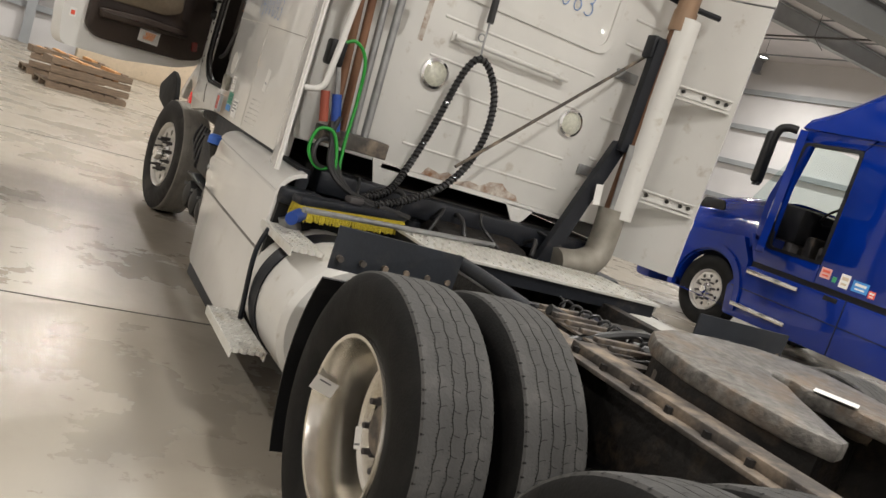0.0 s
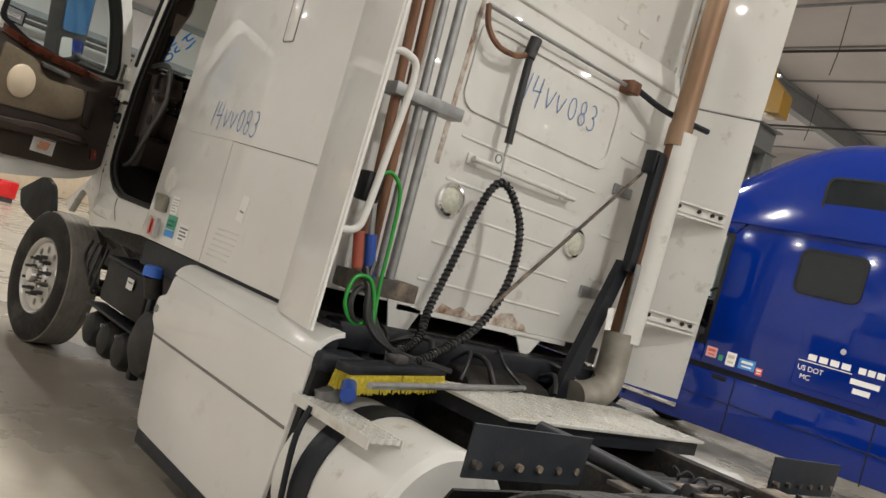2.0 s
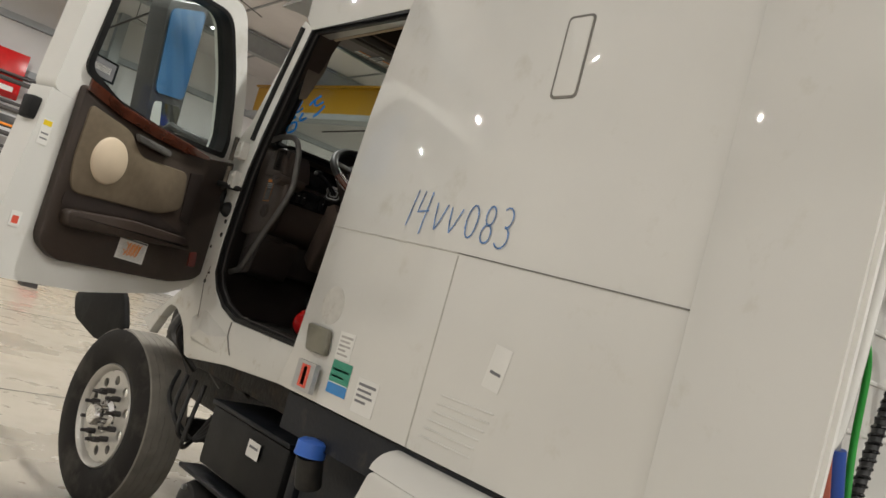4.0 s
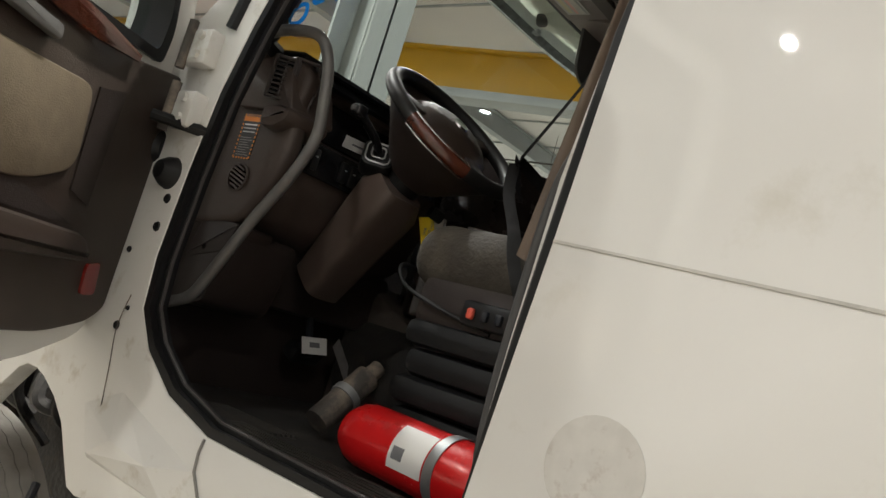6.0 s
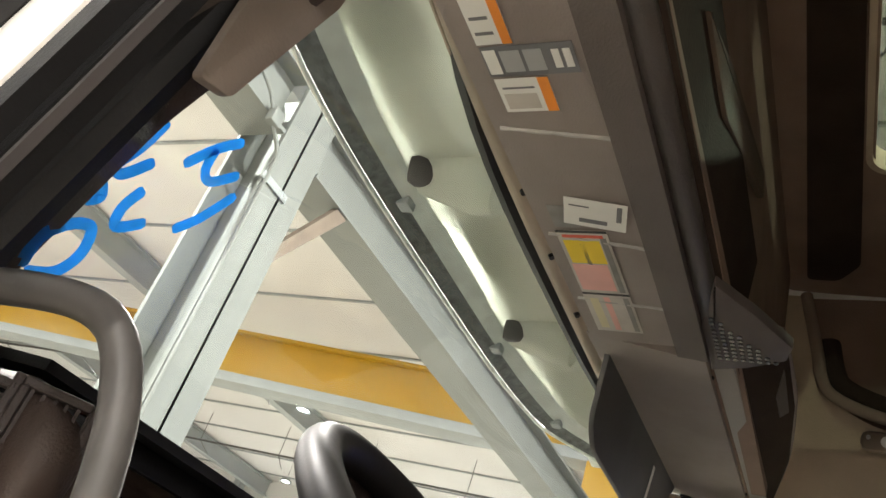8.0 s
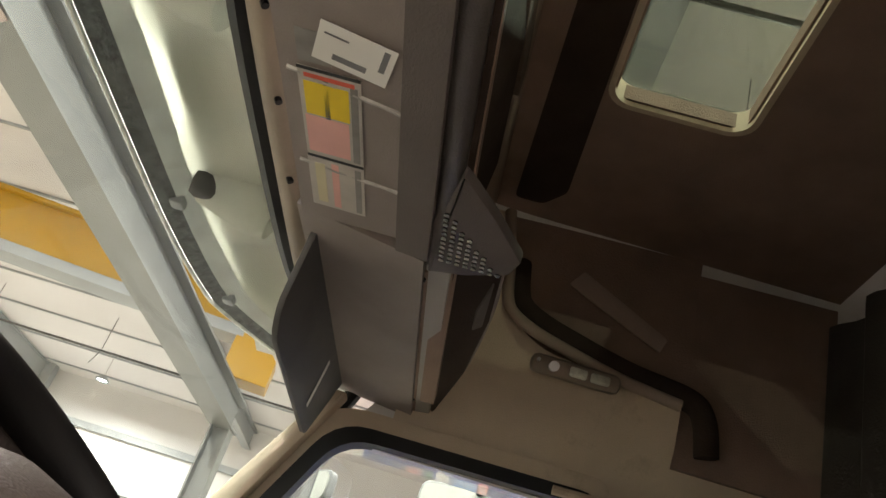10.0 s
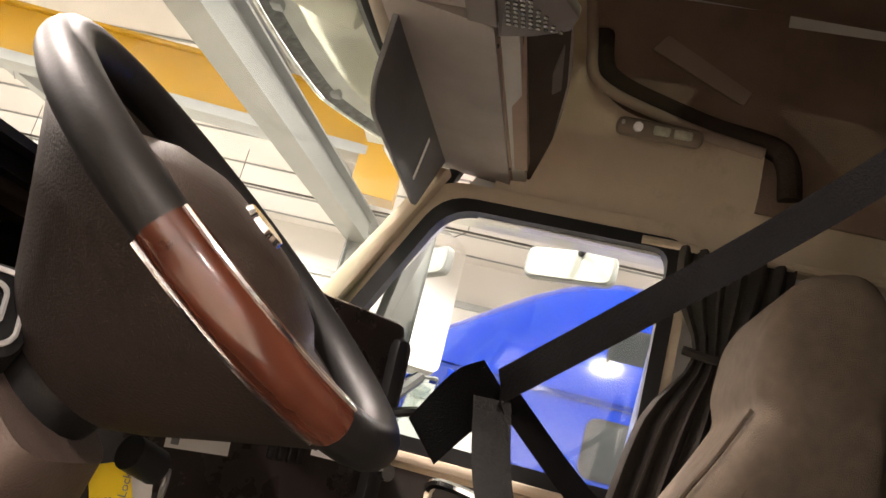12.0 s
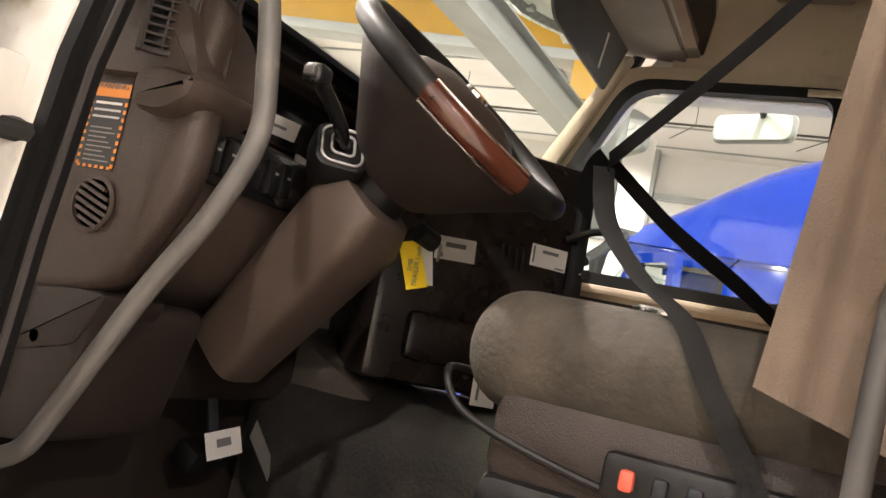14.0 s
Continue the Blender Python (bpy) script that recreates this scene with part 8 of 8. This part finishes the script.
t = grid_sheet(lambda u, v: em @ Vector((0.2 + 0.03 * v, 0.0722 * math.cos(radians(75 + 20 * u)), 0.0722 * math.sin(radians(75 + 20 * u)))), 8, 1, 0.0008)
part("print_block", t, M["print"], lb)
part("band", lathe([(0.0715, 0.29), (0.073, 0.29), (0.073, 0.315), (0.0715, 0.315)], 32, m=em), M["steel"], ex, "steel band")
part("valve", rod(em @ Vector((0.42, 0, 0)), em @ Vector((0.47, 0, 0)), 0.02, 12), M["black"], ex)

# broom on the deck
broom = thing("push_broom", "push broom with yellow bristles and metal handle lying on the deck", "broom")
bm_m = plane_matrix((-0.86, -0.44, 0.96), (0.97, 0.24, 0.04), (0, 0, 1))
t = box(-0.31, 0.31, 0.035, 0.075, -0.045, 0.045, 0.012)
bmesh.ops.transform(t, matrix=bm_m, verts=t.verts)
part("brush_head", t, M["frame"], broom, "dark grey metal brush head")
r = random.Random(3)
t = bmesh.new()
for i in range(62):
    for j in range(7):
        x, z = -0.3 + 0.0096 * i + (0.012 if i > 31 else 0), -0.04 + 0.0133 * j
        rod((x, 0.036, z), (x + r.uniform(-0.008, 0.008), -0.035 + r.uniform(-0.004, 0.006), z * 1.25 + r.uniform(-0.008, 0.008)), 0.004, 4, t, caps=False)
bmesh.ops.transform(t, matrix=bm_m, verts=t.verts)
bt_ = part("bristles", t, M["bristle"], broom, "yellow bristles", smooth=False)
bt_["kind"] = "stuff"
t = box(-0.04, 0.04, 0.075, 0.11, -0.03, 0.03, 0.01)
bmesh.ops.transform(t, matrix=bm_m, verts=t.verts)
part("socket", t, M["pipe"], broom)
part("handle", rod((-1.19, -0.73, 0.995), (0.02, -0.34, 0.998), 0.013, 14), M["steel"], broom, "bare metal handle")
part("end_grip", rod((-1.2, -0.64, 0.93), (-1.09, -0.48, 0.95), 0.03, 12), M["bluehose"], broom, "blue end piece")
part("wire_twist", tube([(-0.12, -0.39, 0.99), (-0.1, -0.37, 1.02), (-0.06, -0.36, 1.01), (-0.02, -0.37, 0.99), (-0.15, -0.42, 0.985)], 0.003, 5), M["cable"], broom)


# ---- the blue truck ----
blue = thing("semi_truck", "glossy royal-blue sleeper-cab semi truck with its driver door open", "truck")
BX = 6.63
def bprism(poly, x0, x1, name, material, label="", bevel=0.02, parent=None):
    return part(name, prism(poly, "x", x0, x1, bevel), material, parent or blue, label)


b_side = bprism([(-0.3, 1.12), (2.74, 1.12), (2.74, 2.84), (2.6, 3.0), (2.6, 3.02), (-0.3, 3.02)], BX, BX + 0.09, "sleeper_side", M["blue"], "blue sleeper side with stickers and white lettering")
bprism([(2.74, 2.84), (3.66, 2.82), (3.78, 2.95), (3.6, 3.02), (2.6, 3.02)], BX, BX + 0.09, "roof_rail", M["blue"])
bprism([(2.74, 1.12), (3.75, 1.12), (3.95, 1.5), (3.82, 1.5), (3.6, 1.36), (2.74, 1.37)], BX, BX + 0.09, "sill", M["blue"])
bprism(round_poly([(3.6, 1.36), (3.86, 1.4), (3.90, 2.0), (3.66, 2.90), (3.50, 2.84), (3.60, 2.2)], 0.03), BX, BX + 0.09, "door_pillar", M["blue"])
part("door_rubber", ring(round_poly([(2.73, 1.36), (3.62, 1.345), (3.72, 2.2), (3.62, 2.82), (2.73, 2.84)], 0.06), round_poly([(2.78, 1.40), (3.58, 1.39), (3.66, 2.2), (3.58, 2.78), (2.78, 2.80)], 0.06), "x", BX - 0.004, BX + 0.05), M["black"], blue)
t = grid_sheet(lambda u, v: (BX + 2.42 * u, 3.72 - 4.02 * v, 2.98 + (0.22 + 1.08 * math.sin(math.pi / 2 * min(1, v * 1.9)) ** 1.2 + 0.03 * v) * (1 - abs(2 * u - 1) ** 4.5) ** 0.5), 24, 14, -0.03)
part("roof_cap", t, M["blue"], blue, "tall rounded blue roof")
for ya, yb, za, zb, nm in ((1.05, 1.80, 2.29, 2.79, "side_window"), (0.98, 1.74, 3.29, 3.69, "upper_side_window")):
    off = 0.0 if nm == "side_window" else 0.03
    w = part(nm, prism(rounded(ya, yb, za, zb, 0.09), "x", BX - 0.006 + off, BX + 0.03 + off), M["blue_glass"], blue, "dark tinted sleeper window")
    part("window_rubber", ring(rounded(ya - 0.03, yb + 0.03, za - 0.03, zb + 0.03, 0.11), rounded(ya, yb, za, zb, 0.09), "x", BX - 0.012 + off, BX + 0.03 + off), M["black"], w)
for zz in (1.12, 2.93):
    part("panel_seam", box(BX - 0.003, BX + 0.01, -0.3, 2.74, zz, zz + 0.012), M["black"], b_side, smooth=False)
part("panel_seam", box(BX - 0.003, BX + 0.01, 0.4, 0.41, 1.12, 3.0), M["black"], b_side, smooth=False)
part("storage_door_outline", ring(rounded(0.55, 1.55, 1.2, 1.85, 0.04), rounded(0.557, 1.543, 1.207, 1.843, 0.035), "x", BX - 0.003, BX + 0.01), M["blue"], b_side)
b_fair = bprism(round_poly([(-0.3, 0.40), (3.9, 0.32), (3.98, 0.7), (3.75, 1.06), (-0.3, 1.06)], [0, 0.05, 0.05, 0.1, 0]), BX - 0.05, BX + 0.05, "chassis_fairing", M["blue"], "blue chassis fairing with chrome steps")
for yy in (2.18, 0.5):
    part("panel_seam", box(BX - 0.053, BX - 0.045, yy, yy + 0.014, 0.36, 1.06), M["black"], b_fair, smooth=False)
for z0, y0, y1 in ((0.98, 2.85, 3.7), (0.5, 2.85, 3.78)):
    part("step", box(BX - 0.1, BX + 0.02, y0, y1, z0 - 0.03, z0 + 0.03, 0.01), M["chrome"], b_fair, "bright metal step")
part("handle_recess", box(BX - 0.056, BX - 0.04, 2.3, 2.5, 0.98, 1.04, 0.01), M["black"], b_fair)
bl = lambda y, z: plane_matrix((BX - 0.001, y, z), (0, -1, 0), (0, 0, 1))
for y, z, w, h, c, pr in ((2.62, 1.29, 0.15, 0.13, "pinkprint", "redprint"), (2.48, 1.25, 0.06, 0.07, "tealprint", "green"), (2.34, 1.27, 0.13, 0.17, "paper", "tan"), (2.12, 1.26, 0.22, 0.13, "blueprint", "paper"), (1.95, 1.22, 0.09, 0.09, "redprint", "paper")):
    sticker(bl(y, z), w, h, M[c], b_side, "sticker", "small coloured sticker", [(0.15, 0.85, 0.55, 0.8, M[pr]), (0.2, 0.8, 0.2, 0.35, M[pr])])
bars = [(0.13 * k - 0.32, 0.13 * k - 0.22, 0.03, 0.1) for k in range(4)] + [(0.26 + 0.1 * k, 0.34 + 0.1 * k, 0.03, 0.1) for k in range(3)] + [(-0.42, 0.2, 0.0, 0.01), (0.2, 0.52, -0.1, -0.04), (0.25, 0.44, -0.2, -0.14)]
for x0, x1, y0, y1 in bars:
    t = box(x0, x1, y0, y1, 0, 0.001)
    bmesh.ops.transform(t, matrix=bl(1.1, 1.5), verts=t.verts)
    part("name_bar", t, M["paper"], b_side, "white lettering shown as a bar", smooth=False)
text_part("US DOT", 0.085, bl(1.36, 1.42), M["paper"], b_side, "lettering", "US DOT in white")
text_part("MC", 0.085, bl(1.4, 1.32), M["paper"], b_side, "lettering", "MC in white")
part("round_cap", rod((BX - 0.01, 1.05, 1.72), (BX + 0.01, 1.05, 1.72), 0.035, 14), M["chrome"], b_side)
# hood, wheel, mirror, windscreen
t = grid_sheet(lambda u, v: (BX + 0.02 + 0.10 * v + (2.38 - 0.2 * v) * u, 3.9 + 1.95 * v, 1.15 + (0.92 - 0.18 * v - 0.42 * v ** 4) * (1 - abs(2 * u - 1) ** 4.5) ** 0.5), 30, 14, -0.03)
part("hood", t, M["blue"], blue, "blue hood")
t = prism([(5.8, 0.45), (5.75, 1.1), (5.4, 1.25), (4.0, 1.4), (3.78, 1.1), (3.78, 0.5)] + [(4.38 - 0.56 * math.cos(radians(a)), 0.52 + 0.56 * math.sin(radians(a))) for a in range(0, 181, 12)][0:16], "x", BX - 0.03, BX + 0.1, 0.0)
part("fender", t, M["blue"], blue, "blue front fender with round wheel arch")
part("hood_vent", prism(round_poly([(4.55, 1.66), (5.05, 1.62), (5.0, 1.78), (4.6, 1.80)], 0.05), "x", BX + 0.02, BX + 0.05, 0.006), M["black"], blue, "dark hood side vent")
part("arch_flare", ring([(4.38 + 0.68 * math.cos(radians(a)), 0.52 + 0.68 * math.sin(radians(a))) for a in range(-10, 191, 10)] + [(4.38 - 0.6, 0.42)], [(4.38 + 0.585 * math.cos(radians(a)), 0.52 + 0.585 * math.sin(radians(a))) for a in range(-10, 191, 10)] + [(4.38 - 0.585, 0.42)], "x", BX - 0.075, BX + 0.0), M["blue"], blue, "blue wheel-arch flare")
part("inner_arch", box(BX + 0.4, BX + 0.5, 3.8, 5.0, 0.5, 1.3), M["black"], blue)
text_part("029", 0.12, plane_matrix((BX - 0.034, 5.1, 1.3), (0, -1, 0), (0, 0, 1)) @ pose(0, 0, 0.0), M["print"], blue, "lettering", "029 in dark print on a white ground")
part("number_ground", box(BX - 0.033, BX - 0.029, 4.98, 5.22, 1.235, 1.365), M["paper"], blue, smooth=False)
wheel(blue, (BX + 0.0, 4.38, 0.51), -1, "steer", [M["tyre"], M["tyre"]], 0)
wheel(blue, (BX + 2.4, 4.38, 0.51), 1, "steer", [M["tyre"], M["tyre"]], 0)
dual(blue, BX, -1.7, -1)
arm = [Vector((BX - 0.12, 3.70, 2.93)), Vector((BX - 0.2, 3.80, 2.93)), Vector((BX - 0.26, 3.88, 2.86)), Vector((BX - 0.27, 3.92, 2.6)), Vector((BX - 0.27, 3.95, 2.3)), Vector((BX - 0.26, 3.93, 2.1))]
t = tube(arm, 0.055, 12)
bm_ = part("wing_mirror", t, M["black"], blue, "dark curved wing mirror arm and housing")
part("mirror_housing", box(BX - 0.36, BX - 0.18, 3.88, 3.99, 2.12, 2.84, 0.05, segs=4), M["black"], bm_)
DB = plane_matrix((BX - 0.02, 3.70, 0), (-0.75, -0.66, 0), (0, 0, 1))
t = ring(round_poly([(0.0, 1.32), (0.95, 1.28), (0.98, 2.1), (0.95, 2.86), (0.22, 2.86), (0.0, 2.2)], [0.05, 0.08, 0.03, 0.08, 0.08, 0.05], 5), round_poly([(0.12, 2.02), (0.86, 2.02), (0.88, 2.2), (0.85, 2.76), (0.28, 2.76), (0.12, 2.3)], [0.05, 0.08, 0.03, 0.08, 0.08, 0.05], 5), "z", -0.045, 0.045)
bmesh.ops.transform(t, matrix=DB, verts=t.verts)
bmesh.ops.recalc_face_normals(t, faces=t.faces)
bdoor = part("open_door", t, M["blue"], blue, "blue driver door swung open, seen on edge")
t = prism(round_poly([(0.10, 2.0), (0.88, 2.0), (0.89, 2.2), (0.86, 2.78), (0.26, 2.78), (0.10, 2.3)], 0.05), "z", -0.004, 0.004)
bmesh.ops.transform(t, matrix=DB, verts=t.verts)
dpane = part("window_pane", t, M["glass"], bdoor, smooth=False)
dpane.visible_shadow = False
t = box(0.9, 0.965, 1.7, 1.95, -0.05, 0.05, 0.01)
bmesh.ops.transform(t, matrix=DB, verts=t.verts)
part("door_latch", t, M["silver"], bdoor, "bright latch plate")
wsb = part("windscreen", grid_sheet(lambda u, v: (BX + 0.12 + 2.18 * u, 4.25 - 0.6 * v + 0.15 * (1 - (2 * u - 1) ** 2), 1.95 + 0.95 * v), 10, 4, 0.006), M["glass"], blue)
wsb.visible_shadow = False
t = prism([(-0.3, 1.12), (4.0, 1.12), (4.0, 1.95), (-0.3, 1.95)], "x", BX + 2.33, BX + 2.42)
prism([(-0.3, 1.95), (2.75, 1.95), (2.75, 3.02), (-0.3, 3.02)], "x", BX + 2.33, BX + 2.42, bm=t)
prism([(2.75, 2.8), (3.62, 2.8), (3.62, 3.02), (2.75, 3.02)], "x", BX + 2.33, BX + 2.42, bm=t)
part("far_side", t, M["blue"], blue, smooth=False)
part("rear_wall", box(BX + 0.09, BX + 2.33, -0.3, -0.25, 1.12, 3.9), M["blue"], blue, smooth=False)
part("cab_floor", box(BX + 0.09, BX + 2.33, -0.25, 3.9, 1.1, 1.2), M["black"], blue, smooth=False)
part("dash", box(BX + 0.15, BX + 2.3, 3.35, 3.95, 1.5, 2.0, 0.08), M["black"], blue, "dark dashboard")
part("steering_wheel", torus(0.22, 0.018, pose(BX + 0.6, 3.2, 2.0, -45, 0, 0), seg=28, sec=8), M["black"], blue)
for k in range(7):
    part("cab_clutter", box(BX + 0.2 + 0.07 * (k % 3), BX + 0.55, 2.8 + 0.1 * k, 2.95 + 0.1 * k, 1.2, 1.4 + 0.09 * ((k * 5) % 4), 0.05), M["grime" if k % 2 else "pipe"], blue, "dark clutter in the doorway")
part("seat_back", box(BX + 0.35, BX + 0.85, 2.3, 2.5, 1.3, 2.3, 0.06), M["black"], blue)
part("frame_rail", box(BX + 0.75, BX + 0.85, -4.5, 5.2, 0.6, 0.9), M["frame"], blue, smooth=False)
part("bumper", box(BX + 0.05, BX + 2.35, 5.6, 5.95, 0.3, 0.75, 0.08), M["blue"], blue)

# black box put in for the shade under the body edge
part("body_gap_shade", box(BX + 0.02, BX + 0.06, -0.3, 3.75, 1.04, 1.13), M["black"], blue, "black filler box standing in for the shade between body and fairing", smooth=False)
part("lower_seam", box(BX - 0.054, BX - 0.046, -0.3, 3.9, 0.72, 0.732), M["black"], b_fair, smooth=False)
